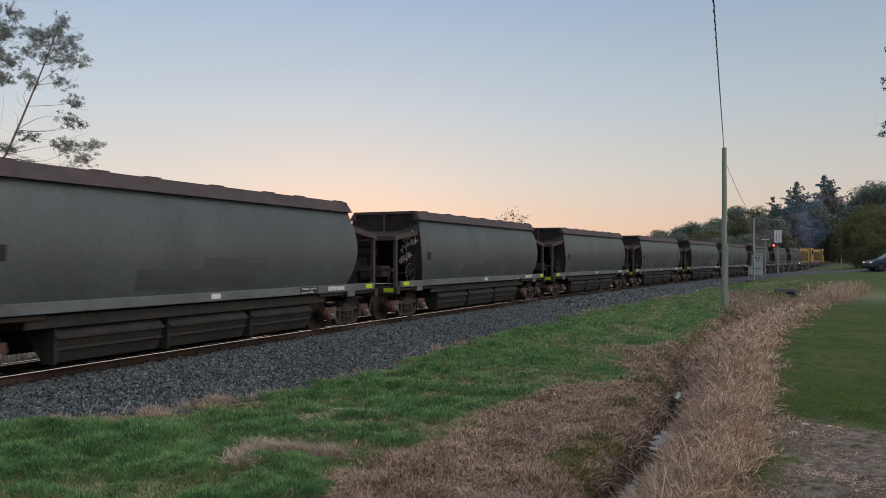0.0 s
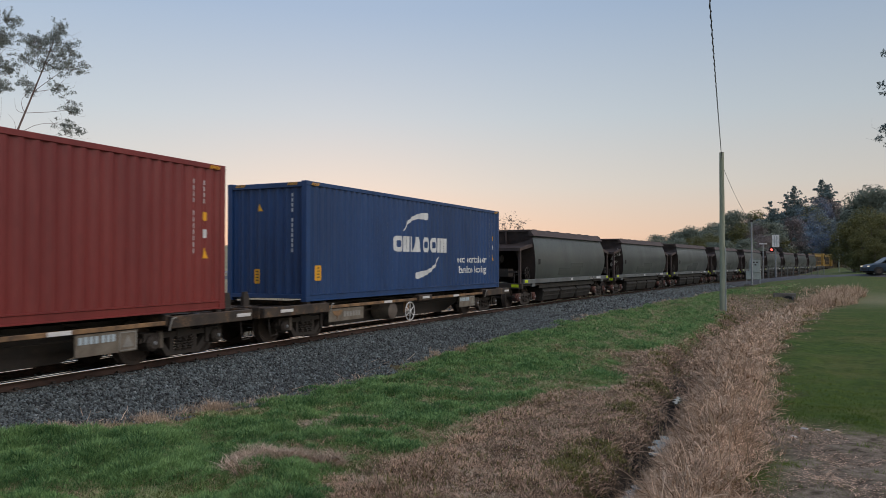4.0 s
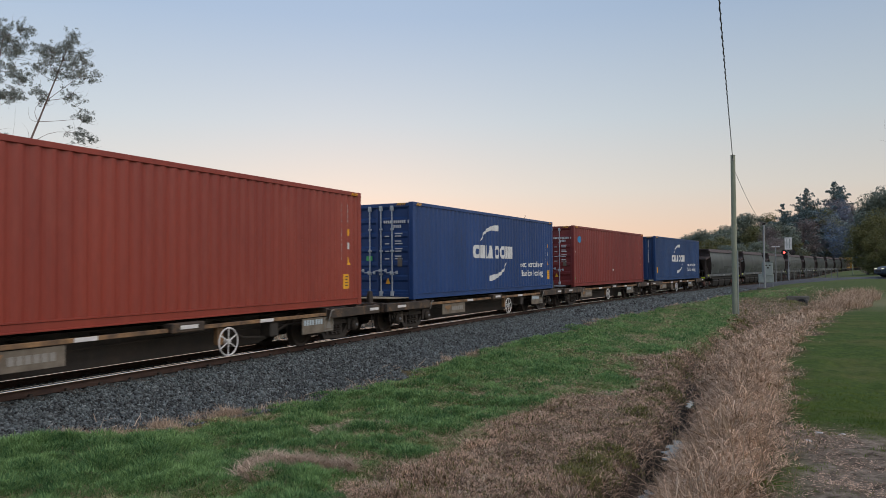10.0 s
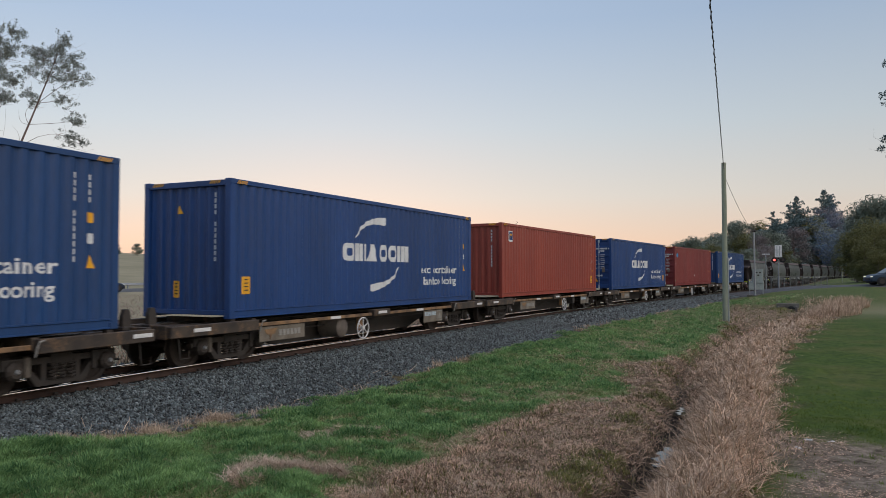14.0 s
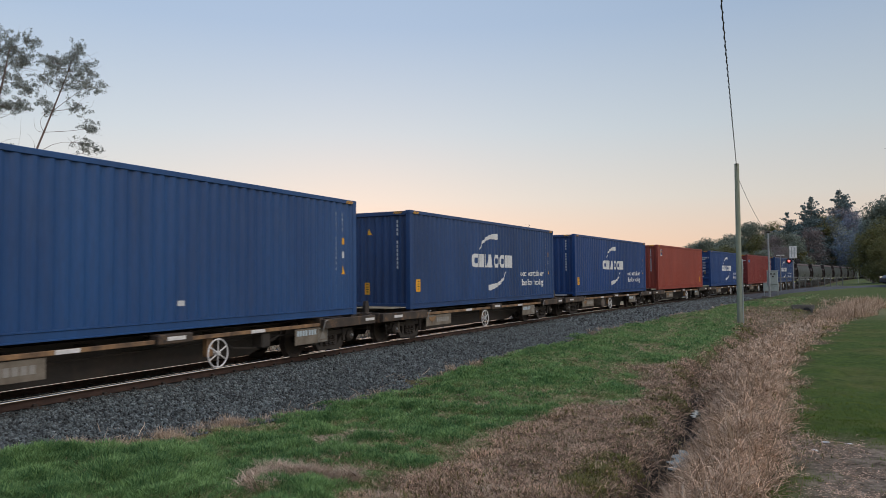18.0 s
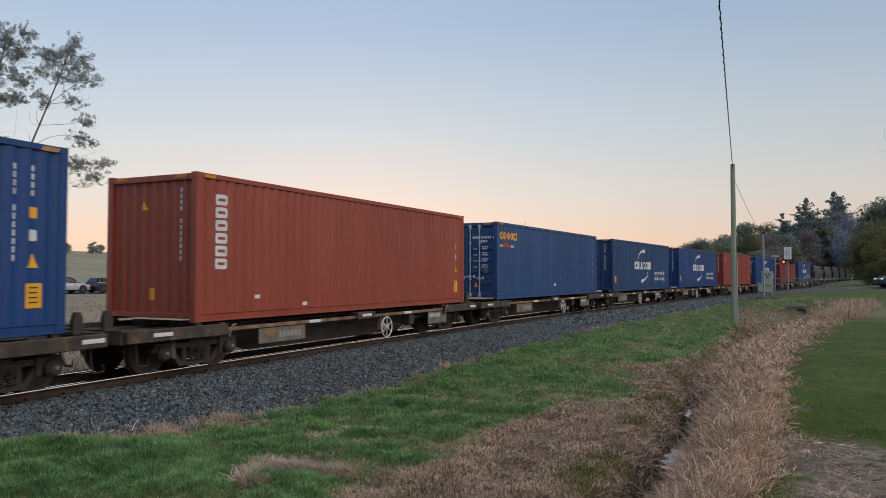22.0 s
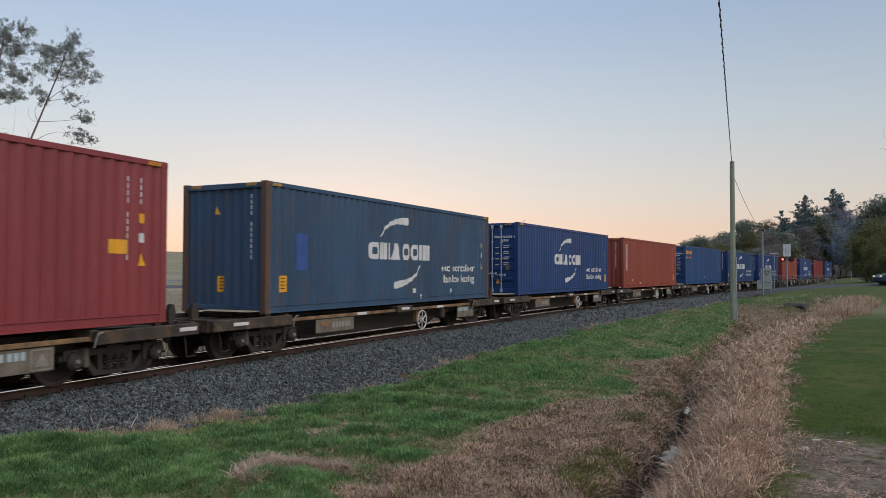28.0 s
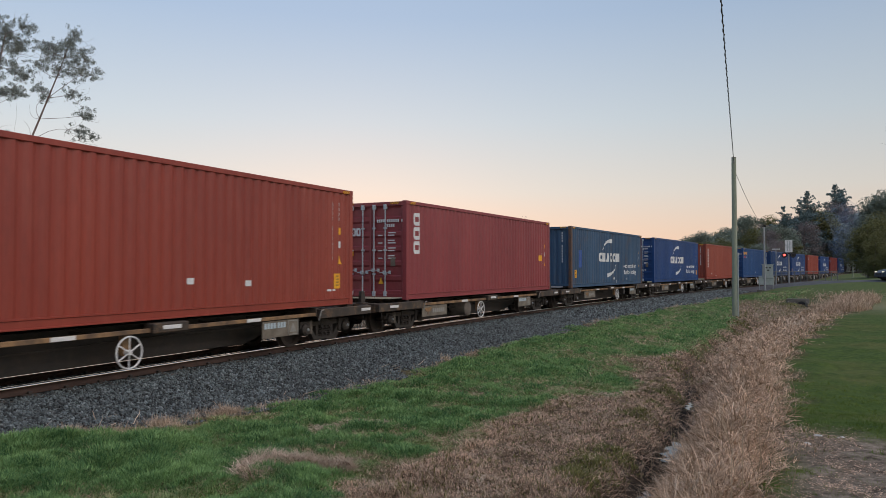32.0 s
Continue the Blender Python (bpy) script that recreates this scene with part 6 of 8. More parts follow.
def distant_signal_arm():
    """A small trackside post with a cross-bar beyond the crossing."""
    x, y, _ = spot(-1.55, 0, 88)
    p = tagged(new("trackside_post"), "slim grey trackside post with a short crossbar", "post")
    z0 = floor_at(x, y)
    p.location = (x, y, z0)
    h = spot(0, 1.35, 88).z - z0
    part("shaft", tube(bmesh.new(), [(0, 0, 0), (0, 0, h)], 0.05, 8), GALV, p)
    part("crossbar", bbox(-0.04, 0.04, -0.40, 0.40, h - 0.10, h, 0.01), REFLECT, p)


distant_signal_arm()


def guard_rail():
    g = tagged(new("guard_rail"), "long galvanised roadside guard rail across the field", "guard rail")
    at, length = road_line([(-60, 82.5), (-40, 79.5), (52, 68), (110, 60.5), (160, 51)])
    pts = []
    for s in np.arange(0, length, 4.0):
        x, y = at(s, 0)
        pts.append(Vector((x, y, floor_at(x, y) + 0.05)))
    for p in pts[8:48]:
        part("post", bbox(p.x - 0.06, p.x + 0.06, p.y - 0.06, p.y + 0.06, p.z - 0.1, p.z + 0.72, 0.01), GALV, g)
    bm = bmesh.new()
    rows = [[bm.verts.new(p + Vector((0.02 * o, -0.08 + o, h))) for h, o in ((0.40, 0), (0.47, -0.06), (0.55, 0.0), (0.62, -0.06), (0.70, 0))] for p in pts]
    for a, b in zip(rows, rows[1:]):
        for k in range(4):
            bm.faces.new((a[k], a[k + 1], b[k + 1], b[k]))
    part("beam", bm, GALV, g)


guard_rail()


# ---- cars ----
def car(name, label, paint, lights=False, suv=False):
    """Front towards +x, wheels on z = 0."""
    c = tagged(new(name), label, "car")
    k = 1.10 if suv else 1.0
    bm = bmesh.new()
    low = [(-2.05, 0.30), (-2.10, 0.62), (-2.02, 0.90), (0.95, 0.94), (1.75, 0.82), (2.08, 0.62), (2.10, 0.30)]
    secs = []
    for y, q in ((-0.86, 0.93), (-0.80, 1.0), (0.80, 1.0), (0.86, 0.93)):
        secs.append([bm.verts.new((x * (0.985 if q < 1 else 1), y, 0.30 + (z * k - 0.30) * q)) for x, z in low])
    for a, b in zip(secs, secs[1:]):
        for j in range(len(low)):
            i = (j + 1) % len(low)
            bm.faces.new((a[j], a[i], b[i], b[j]))
    bm.faces.new(secs[0][::-1])
    bm.faces.new(secs[-1])
    part("body", bevelled(bm, 0.04, 2), paint, c, "", True)
    bm = bmesh.new()
    top = [(-1.95, 0.90), (-1.60, 1.38), (-1.20, 1.46), (0.15, 1.46), (0.40, 1.40), (1.10, 0.92)]
    secs = []
    for y, q in ((-0.80, 0.0), (-0.62, 1.0), (0.62, 1.0), (0.80, 0.0)):
        secs.append([bm.verts.new((x * (1 if q else 1.0), (y if z < 1 else math.copysign(0.62, y)) if not q else (y if z > 1 else y), z * k)) for x, z in top])
    for a, b in zip(secs, secs[1:]):
        for j in range(len(top)):
            i = (j + 1) % len(top)
            if (a[j].co - b[j].co).length + (a[i].co - b[i].co).length > 1e-4:
                try:
                    bm.faces.new((a[j], a[i], b[i], b[j]))
                except ValueError:
                    pass
    bmesh.ops.remove_doubles(bm, verts=list(bm.verts), dist=0.001)
    part("cabin", bm, paint, c)
    for s in (-1, 1):
        for pts in ([(-1.45, 0.98), (-1.30, 1.34), (-0.55, 1.38), (-0.55, 0.98)], [(-0.47, 0.98), (-0.47, 1.38), (0.18, 1.38), (0.80, 0.98)]):
            bm = bmesh.new()
            bm.faces.new([bm.verts.new((x, s * (0.80 - 0.18 * (z - 0.90) / 0.52 + 0.012), z * k)) for x, z in pts])
            part("side_window", bm, GLASS_DARK, c)
        part("wing_mirror", bbox(0.55, 0.72, s * 0.86 - 0.08, s * 0.86 + 0.08, 0.95 * k, 1.08 * k, 0.03), paint, c)
        for x in (-1.30, 1.32):
            w = part("wheel", shared("car_tyre", lambda: tube(bmesh.new(), [(0, -0.10, 0), (0, -0.08, 0), (0, 0.08, 0), (0, 0.10, 0)], (0.29, 0.33, 0.33, 0.29), 22)), RUBBER, c, "", True)
            w.location = (x, s * 0.80, 0.33)
            o = part("rim", shared("car_rim", lambda: tube(bmesh.new(), [(0, -0.012, 0), (0, 0.012, 0)], (0.17, 0.20), 14)), TYRE_STEEL, w)
            o.location = (0, s * 0.105, 0)
            # black disc on the uncut body side, drawn for the shaded wheel well
            o = part("wheel_arch", shared("arch", lambda: tube(bmesh.new(), [(0, -0.01, 0), (0, 0.01, 0)], 0.38, 20)), RUBBER, c)
            o.location = (x, s * 0.868, 0.36)
        part("headlight", bbox(1.92, 2.085, s * 0.70 - 0.10, s * 0.70 + 0.10, 0.64 * k, 0.73 * k, 0.03), LAMP_WARM if lights else REFLECT, c, "lit headlight" if lights else "")
        part("tail_light", bbox(-2.10, -1.98, s * 0.72 - 0.10, s * 0.72 + 0.10, 0.68 * k, 0.88 * k, 0.03), TAIL_RED, c, "red tail light")
    part("windscreen", screen_mesh(((0.44, 1.37), (1.06, 0.96)), k), GLASS_DARK, c)
    part("rear_window", screen_mesh(((-1.62, 1.34), (-1.90, 0.99)), k), GLASS_DARK, c)
    part("grille", bbox(2.07, 2.12, -0.45, 0.45, 0.42 * k, 0.60 * k, 0.02), BLACK, c)
    part("underbody", bbox(-1.9, 1.9, -0.70, 0.70, 0.18, 0.34, 0.02), RUBBER, c)
    return c


def screen_mesh(ends, k):
    bm = bmesh.new()
    (x0, z0), (x1, z1) = ends
    o = 0.018 if x1 > x0 else -0.018
    bm.faces.new([bm.verts.new(v) for v in ((x0 + o, -0.55, z0 * k), (x0 + o, 0.55, z0 * k), (x1 + o, 0.68, z1 * k), (x1 + o, -0.68, z1 * k))])
    return bm


TAIL_RED = material("red_tail_lens", (0.5, 0.02, 0.02), 0.3, bump=0)


def stand(ob, x, y, turn):
    ob.matrix_basis = pose(x, y, floor_at(x, y) + 0.07, 0, 0, turn)
    return ob


p = spot(-9.33, 0, 67)
stand(car("suv", "slate blue car with lit headlights waiting on the side road", CAR_BLUE, True, True), p.x, p.y, 103).scale = (0.95, 0.95, 0.87)
p = spot(46.4, 0, 78)
stand(car("dark_car", "dark blue car waiting on the main road", CAR_DARK), p.x, p.y, -7)
SILVER = car("silver_hatchback", "silver hatchback creeping along the main road", CAR_SILVER, True)
silver_at = spot(49.25, 0, 76)


# ---- trees ----
def leaf_cloud(spots, count, size, rnd, outward=False):
    """Leaves round the given (place, radii) spots, at random angles or facing outwards."""
    n = int(count)
    w = np.array([s[1][0] * s[1][1] * s[1][2] for s in spots]) ** 0.66
    pick = rnd.choice(len(spots), n, p=w / w.sum())
    c = np.array([tuple(s[0]) for s in spots])[pick]
    r = np.array([s[1] for s in spots])[pick]
    d = rnd.normal(size=(n, 3))
    d /= np.linalg.norm(d, axis=1)[:, None]
    d *= (rnd.random(n) ** (0.28 if outward else 0.45))[:, None]
    p = c + d * r
    a = rnd.normal(size=(n, 3))
    if outward:
        out = d + np.array([0, 0, 0.25]) + rnd.normal(size=(n, 3)) * 0.30
        a = np.cross(a, out)
        a /= np.linalg.norm(a, axis=1)[:, None]
        b = np.cross(a, out)
    else:
        a /= np.linalg.norm(a, axis=1)[:, None]
        b = np.cross(a, rnd.normal(size=(n, 3)))
    b /= np.linalg.norm(b, axis=1)[:, None]
    s = (size * (0.6 + 0.8 * rnd.random(n)))[:, None]
    v = np.stack([p - a * s + b * s * 0.2, p + a * s, p - b * s * 0.62], 1).reshape(-1, 3)
    return v, np.arange(3 * n).reshape(-1, 3)


def limb_path(a, b, rnd, bend=0.12, n=5):
    a, b = np.array(a, float), np.array(b, float)
    length = np.linalg.norm(b - a)
    off = rnd.normal(size=3) * bend * length
    return [tuple(a + (b - a) * k / n + off * math.sin(math.pi * k / n)) for k in range(n + 1)]


def gum_tree(seed, base, trunk, clumps, leaf_count, leaf_size, label, name="gum_tree", bark=BARK_RED, leaves=LEAF_GUM, girth=0.16, bare=()):
    """A tall thin tree: trunk through the given places, limbs to each clump of leaves."""
    rnd = np.random.default_rng(seed)
    t = tagged(new(name), label, "tree")
    n = len(trunk)
    bm = bmesh.new()
    tube(bm, trunk, [girth * (1 - 0.75 * k / (n - 1)) for k in range(n)], 8)
    part("trunk", bm, bark, t, "", True)
    bm = bmesh.new()
    for c, r in clumps:
        i = int(np.argmin([np.linalg.norm(np.array(q) - np.array(c)) + max(0, q[2] - c[2] + 0.8) * 2 for q in trunk]))
        path = limb_path(trunk[i], c, rnd, 0.10)
        tube(bm, path, [0.018 * (1 - 0.14 * k) for k in range(6)], 5, False)
        for _ in range(11):
            e = np.array(c) + rnd.normal(size=3) * np.array(r) * 0.85
            tube(bm, limb_path(path[4], e, rnd, 0.15, 3), (0.009, 0.007, 0.005, 0.003), 3, False)
    for a, b in bare:
        tube(bm, limb_path(a, b, rnd, 0.16, 6), [0.013, 0.012, 0.010, 0.008, 0.006, 0.005, 0.003], 4, False)
    part("branchwork", bm, bark, t)
    fine = []
    for c, r in clumps:
        for _ in range(24):
            d = rnd.normal(size=3)
            d *= rnd.uniform(0.25, 1.55) / np.linalg.norm(d)
            q = rnd.uniform(0.12, 0.36)
            fine.append((tuple(np.array(c) + d * np.array(r)), tuple(np.array(r) * q + 0.04)))
    v, f = leaf_cloud(fine, leaf_count, leaf_size, rnd)
    part("crown", raw_mesh("crown", v, f, leaves), leaves, t, "open crown of small leaves")
    return t


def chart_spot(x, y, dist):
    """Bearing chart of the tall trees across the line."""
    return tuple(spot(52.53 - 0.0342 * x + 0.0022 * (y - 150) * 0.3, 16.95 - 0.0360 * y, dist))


D1 = 50.0
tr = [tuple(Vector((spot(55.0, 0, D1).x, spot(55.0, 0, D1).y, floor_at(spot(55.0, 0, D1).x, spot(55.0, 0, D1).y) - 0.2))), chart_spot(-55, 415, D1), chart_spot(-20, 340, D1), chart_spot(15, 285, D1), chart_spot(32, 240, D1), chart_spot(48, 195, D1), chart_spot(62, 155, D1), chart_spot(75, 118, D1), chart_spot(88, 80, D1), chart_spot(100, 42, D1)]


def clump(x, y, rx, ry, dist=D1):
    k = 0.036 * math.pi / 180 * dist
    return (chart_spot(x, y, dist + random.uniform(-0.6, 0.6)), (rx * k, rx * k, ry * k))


random.seed(3)
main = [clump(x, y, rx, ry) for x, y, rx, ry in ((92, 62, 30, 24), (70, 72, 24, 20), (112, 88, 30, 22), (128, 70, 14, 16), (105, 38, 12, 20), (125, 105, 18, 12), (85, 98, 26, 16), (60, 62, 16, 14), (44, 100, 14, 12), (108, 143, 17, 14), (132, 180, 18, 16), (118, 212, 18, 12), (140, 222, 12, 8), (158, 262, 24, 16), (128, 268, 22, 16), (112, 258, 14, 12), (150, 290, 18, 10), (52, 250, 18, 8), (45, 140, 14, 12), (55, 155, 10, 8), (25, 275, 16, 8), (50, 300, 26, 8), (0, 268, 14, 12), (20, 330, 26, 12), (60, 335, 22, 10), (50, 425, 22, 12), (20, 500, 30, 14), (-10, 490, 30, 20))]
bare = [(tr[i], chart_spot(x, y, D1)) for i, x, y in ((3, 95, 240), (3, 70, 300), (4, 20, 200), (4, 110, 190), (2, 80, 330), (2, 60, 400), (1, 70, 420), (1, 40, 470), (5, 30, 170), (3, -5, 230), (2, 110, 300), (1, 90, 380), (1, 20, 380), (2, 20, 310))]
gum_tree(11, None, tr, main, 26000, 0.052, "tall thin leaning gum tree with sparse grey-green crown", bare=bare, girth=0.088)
D2 = 53.0
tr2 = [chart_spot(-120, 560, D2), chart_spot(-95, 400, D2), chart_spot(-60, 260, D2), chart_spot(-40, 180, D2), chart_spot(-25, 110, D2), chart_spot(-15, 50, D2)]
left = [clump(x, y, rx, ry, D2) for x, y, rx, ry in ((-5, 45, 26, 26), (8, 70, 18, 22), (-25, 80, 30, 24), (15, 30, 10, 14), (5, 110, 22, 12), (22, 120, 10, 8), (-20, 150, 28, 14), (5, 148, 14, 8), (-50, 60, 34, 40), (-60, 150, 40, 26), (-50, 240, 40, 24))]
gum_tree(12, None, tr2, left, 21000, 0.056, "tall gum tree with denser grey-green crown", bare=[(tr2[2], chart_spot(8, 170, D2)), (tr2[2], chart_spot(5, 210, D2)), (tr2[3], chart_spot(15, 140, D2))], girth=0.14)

# a bare sapling behind the line and a scrubby bush by the main road
b0 = spot(16.6, 0, 47)
b0.z = floor_at(b0.x, b0.y)
sap = [clump_at for clump_at in ((tuple(spot(16.5 + a, e, 47)), (0.45, 0.45, 0.30)) for a, e in ((0.0, 3.3), (0.5, 2.8), (-0.6, 2.9), (0.9, 2.4), (-0.9, 2.3)))]
gum_tree(13, None, [tuple(b0), tuple(spot(16.6, 0.2, 47)), tuple(spot(16.55, 1.6, 47)), tuple(spot(16.5, 2.8, 47))], sap, 260, 0.07, "nearly bare thin sapling behind the railway", "sapling", BARK, TWIG, 0.06)
b0 = spot(50.3, 0, 71)
b0.z = floor_at(b0.x, b0.y)
bush = [(tuple(spot(50.3 + a, e, 71)), (0.6, 0.6, 0.45)) for a, e in ((0.0, 1.3), (0.5, 0.9), (-0.5, 0.9), (0.9, 0.3), (-0.8, 0.2), (0.1, 0.4))]
gum_tree(14, None, [tuple(b0), tuple(spot(50.3, -0.6, 71)), tuple(spot(50.25, 0.3, 71)), tuple(spot(50.3, 1.1, 71))], bush, 700, 0.09, "scrubby half-bare bush by the main road", "roadside_bush", BARK, LEAF_WOOD, 0.08)
# the tree whose tips reach in from the side
b0 = spot(-14, 0, 46)
b0.z = floor_at(b0.x, b0.y)
tips = [(tuple(spot(a - 0.95, e, 45)), (0.55, 0.7, 0.6)) for a, e in ((-8.9, 11.6), (-8.75, 8.6), (-9.6, 10.0), (-9.9, 12.4), (-10.8, 9.0), (-11.4, 11.6), (-12.4, 13.2), (-13.5, 10.8), (-14.5, 13.0), (-15.8, 11.2), (-16.5, 9.0), (-9.4, 13.4), (-10.3, 7.4), (-12.0, 7.8))]
gum_tree(15, None, [tuple(b0), tuple(spot(-14, 3, 46)), tuple(spot(-13.6, 8, 46)), tuple(spot(-13.4, 12, 46))], tips, 12000, 0.075, "dark evergreen tree reaching over the lawn", "evergreen_tree", BARK, LEAF_DARK, 0.22)


def broad_crown(seed, h, w, lobes, count, size):
    rnd = np.random.default_rng(seed)
    spots = []
    for k in range(lobes):
        a, f = rnd.uniform(0, 2 * math.pi), rnd.uniform(0.0, 1.0)
        q = w * 0.5 * (1 - 0.62 * f ** 1.6) * rnd.uniform(0.25, 0.85)
        z = h * (0.14 + 0.74 * f)
        s = w * rnd.uniform(0.10, 0.21)
        spots.append(((q * math.cos(a), q * math.sin(a), z), (s, s, s * 0.72)))
    return leaf_cloud(spots, count, size, rnd, True)


def cone_crown(seed, h, w, tiers, count, size):
    """Layered boughs, uneven in reach, with gaps between the tiers."""
    rnd = np.random.default_rng(seed)
    spots = []
    for k in range(tiers):
        f = k / (tiers - 1)
        r = w * (0.045 + 0.11 * (1 - f))
        spots.append(((rnd.uniform(-0.15, 0.15), rnd.uniform(-0.15, 0.15), h * (0.20 + 0.77 * f)), (r, r, max(r * 0.8, h * 0.04))))
        for j in range(8 if f < 0.8 else 4):
            a = rnd.uniform(0, 2 * math.pi)
            reach = w * 0.5 * (1 - f) ** 0.55 * rnd.uniform(0.5, 1.05) + 0.2
            z = h * (0.20 + 0.77 * f) + rnd.uniform(-0.35, 0.35)
            for g in (0.35, 0.7, 1.0):
                r = w * (0.026 + 0.085 * (1 - f)) * (1.1 - 0.35 * g)
                spots.append(((reach * g * math.cos(a), reach * g * math.sin(a), z + 0.35 * g), (r, r, r * 0.7)))
    return leaf_cloud(spots, count, size, rnd, True)


def far_tree(kind, seed):
    """A master tree one unit of design in size; copies are placed by scale."""
    h = 12.0
    if kind == "conifer":
        v, f = cone_crown(seed, h, 8.0, 14, 11000, 0.20)
        mat, lab, name = LEAF_DARK, "dark tiered conifer on the wooded hill", "conifer"
    elif kind == "bare":
        v, f = broad_crown(seed, h, 9.0, 60, 7000, 0.13)
        mat, lab, name = TWIG, "leafless brown winter tree on the wooded hill", "bare_tree"
    elif kind == "olive":
        v, f = broad_crown(seed, h, 10.0, 36, 8000, 0.20)
        mat, lab, name = LEAF_OLIVE, "dense olive green shrubby tree", "wattle_tree"
    else:
        v, f = broad_crown(seed, h, 10.5, 38, 8000, 0.22)
        mat, lab, name = LEAF_WOOD, "rounded dark green broadleaf tree", "broadleaf_tree"
    t = tagged(new(name), lab, "tree", group="trees of the wooded hill")
    rnd = np.random.default_rng(seed + 100)
    bm = bmesh.new()
    tube(bm, [(0, 0, -0.5), (0.1, 0, 3), (0.0, 0.15, 6.5), (0.05, 0.05, 10.5)], (0.28, 0.22, 0.14, 0.03), 7)
    part("trunk", bm, BARK, t)
    bm = bmesh.new()
    for k in range(10):
        z, a = rnd.uniform(2.5, 8.5), rnd.uniform(0, 6.28)
        tube(bm, limb_path((0.05, 0.05, z), (math.cos(a) * 3.2 * (1.1 - z / 12), math.sin(a) * 3.2 * (1.1 - z / 12), z + rnd.uniform(0.6, 2.0)), rnd, 0.1, 3), (0.09, 0.06, 0.04, 0.015), 4, False)
    part("branchwork", bm, BARK, t)
    part("crown", raw_mesh("crown", v, f, mat), mat, t)
    return t


MASTERS = {k: [far_tree(k, s) for s in seeds] for k, seeds in (("conifer", (21, 22)), ("bare", (31,)), ("olive", (41, 42)), ("broad", (51, 52, 53)))}
USED = set()


def plant(kind, az, dist, top, rnd, wide=1.0, clear=-7.6):
    """A tree whose top shows at that height above the level."""
    m = MASTERS[kind][int(rnd.integers(len(MASTERS[kind])))]
    p = spot(az, top, dist)
    while az > clear and az < 20 and float(track_y(p.x)) - p.y > -12 and dist < 420:
        dist += 20
        p = spot(az, top, dist)
    z0 = floor_at(p.x, p.y)
    h = max(2.5, p.z - z0)
    s = h / 12.0
    mat = Matrix.LocRotScale((p.x, p.y, z0 - 0.2), Euler((0, 0, rnd.uniform(0, 6.28))), None)
    ob = copy_thing(m, mat) if m in USED else m
    USED.add(m)
    ob.matrix_basis = mat
    ob.scale = (s * wide, s * wide, s)


rnd = np.random.default_rng(77)
SKY_AZ = [-14, -10, -9, -8.05, -7.3, -6.56, -5.9, -5.28, -4.5, -3.57, -2.9, -2.03, -1.2, 0.0, 0.9, 2.0, 3.0, 4.05, 5.0, 5.81, 6.6]
SKY_EL = [5.0, 5.1, 5.2, 5.2, 4.9, 4.9, 5.0, 5.2, 4.4, 4.8, 4.2, 4.3, 3.9, 3.9, 3.3, 3.1, 2.8, 2.8, 2.4, 2.2, 1.7]
for az, el, kind in ((-5.28, 5.66, "conifer"), (-3.57, 5.30, "conifer"), (-2.03, 4.28, "conifer"), (-5.6, 5.3, "conifer"), (-8.05, 5.4, "broad"), (0.19, 4.0, "broad"), (-0.6, 3.2, "broad"), (3.44, 2.85, "broad"), (5.81, 2.3, "broad"), (-3.1, 4.6, "conifer"), (-8.9, 5.2, "broad"), (1.9, 2.8, "broad")):
    plant(kind, az, 225 + rnd.uniform(-15, 15), el, rnd, 1.1 if kind == "conifer" else 1.0)
for az in np.arange(-13.5, 6.9, 0.62):
    top = np.interp(az, SKY_AZ, SKY_EL)
    for row, (d, f) in enumerate(((255, 0.97), (215, 0.78), (180, 0.56), (152, 0.34))):
        if row == 3 and az > 1.5:
            continue
        a = az + rnd.uniform(-0.3, 0.3)
        kind = ("broad", "bare", "bare", "olive", "bare")[int(rnd.integers(5))] if az < -1 else ("broad", "broad", "olive", "bare")[int(rnd.integers(4))]
        plant(kind, a, d + rnd.uniform(-12, 12), top * f * rnd.uniform(0.86, 1.0), rnd, rnd.uniform(1.0, 1.35))
for az, d, top, kind in ((-7.85, 98, 3.5, "olive"), (-8.2, 94, 2.9, "olive"), (-9.3, 92, 2.9, "olive"), (-10.1, 95, 3.3, "olive"), (-7.6, 92, 2.4, "olive"), (-7.5, 90, 1.1, "olive"), (-8.4, 88, 1.9, "olive"), (-11.0, 90, 3.2, "broad"), (-12.2, 92, 3.4, "olive"), (-7.15, 97, 3.3, "olive"), (-8.3, 99, 3.6, "olive"), (-9.0, 97, 3.5, "olive"), (-7.75, 100, 2.8, "olive"), (-7.0, 108, 0.2, "bare")):
    plant(kind, az, d, top, rnd, 1.15, -6.05)
for az, top in ((47.0, 2.1), (47.5, 2.3), (49.1, 2.2), (49.9, 2.0), (45.4, 2.1), (44.0, 2.2), (46.2, 1.95), (51.0, 1.9), (30.0, 2.0), (36.0, 2.2)):
    plant("broad", az, 330 + rnd.uniform(-20, 20), top, rnd, 1.3)
for k in MASTERS.values():
    for m in k:
        if m not in USED:
            m.matrix_basis = pose(-60, -60, floor_at(-60, -60))


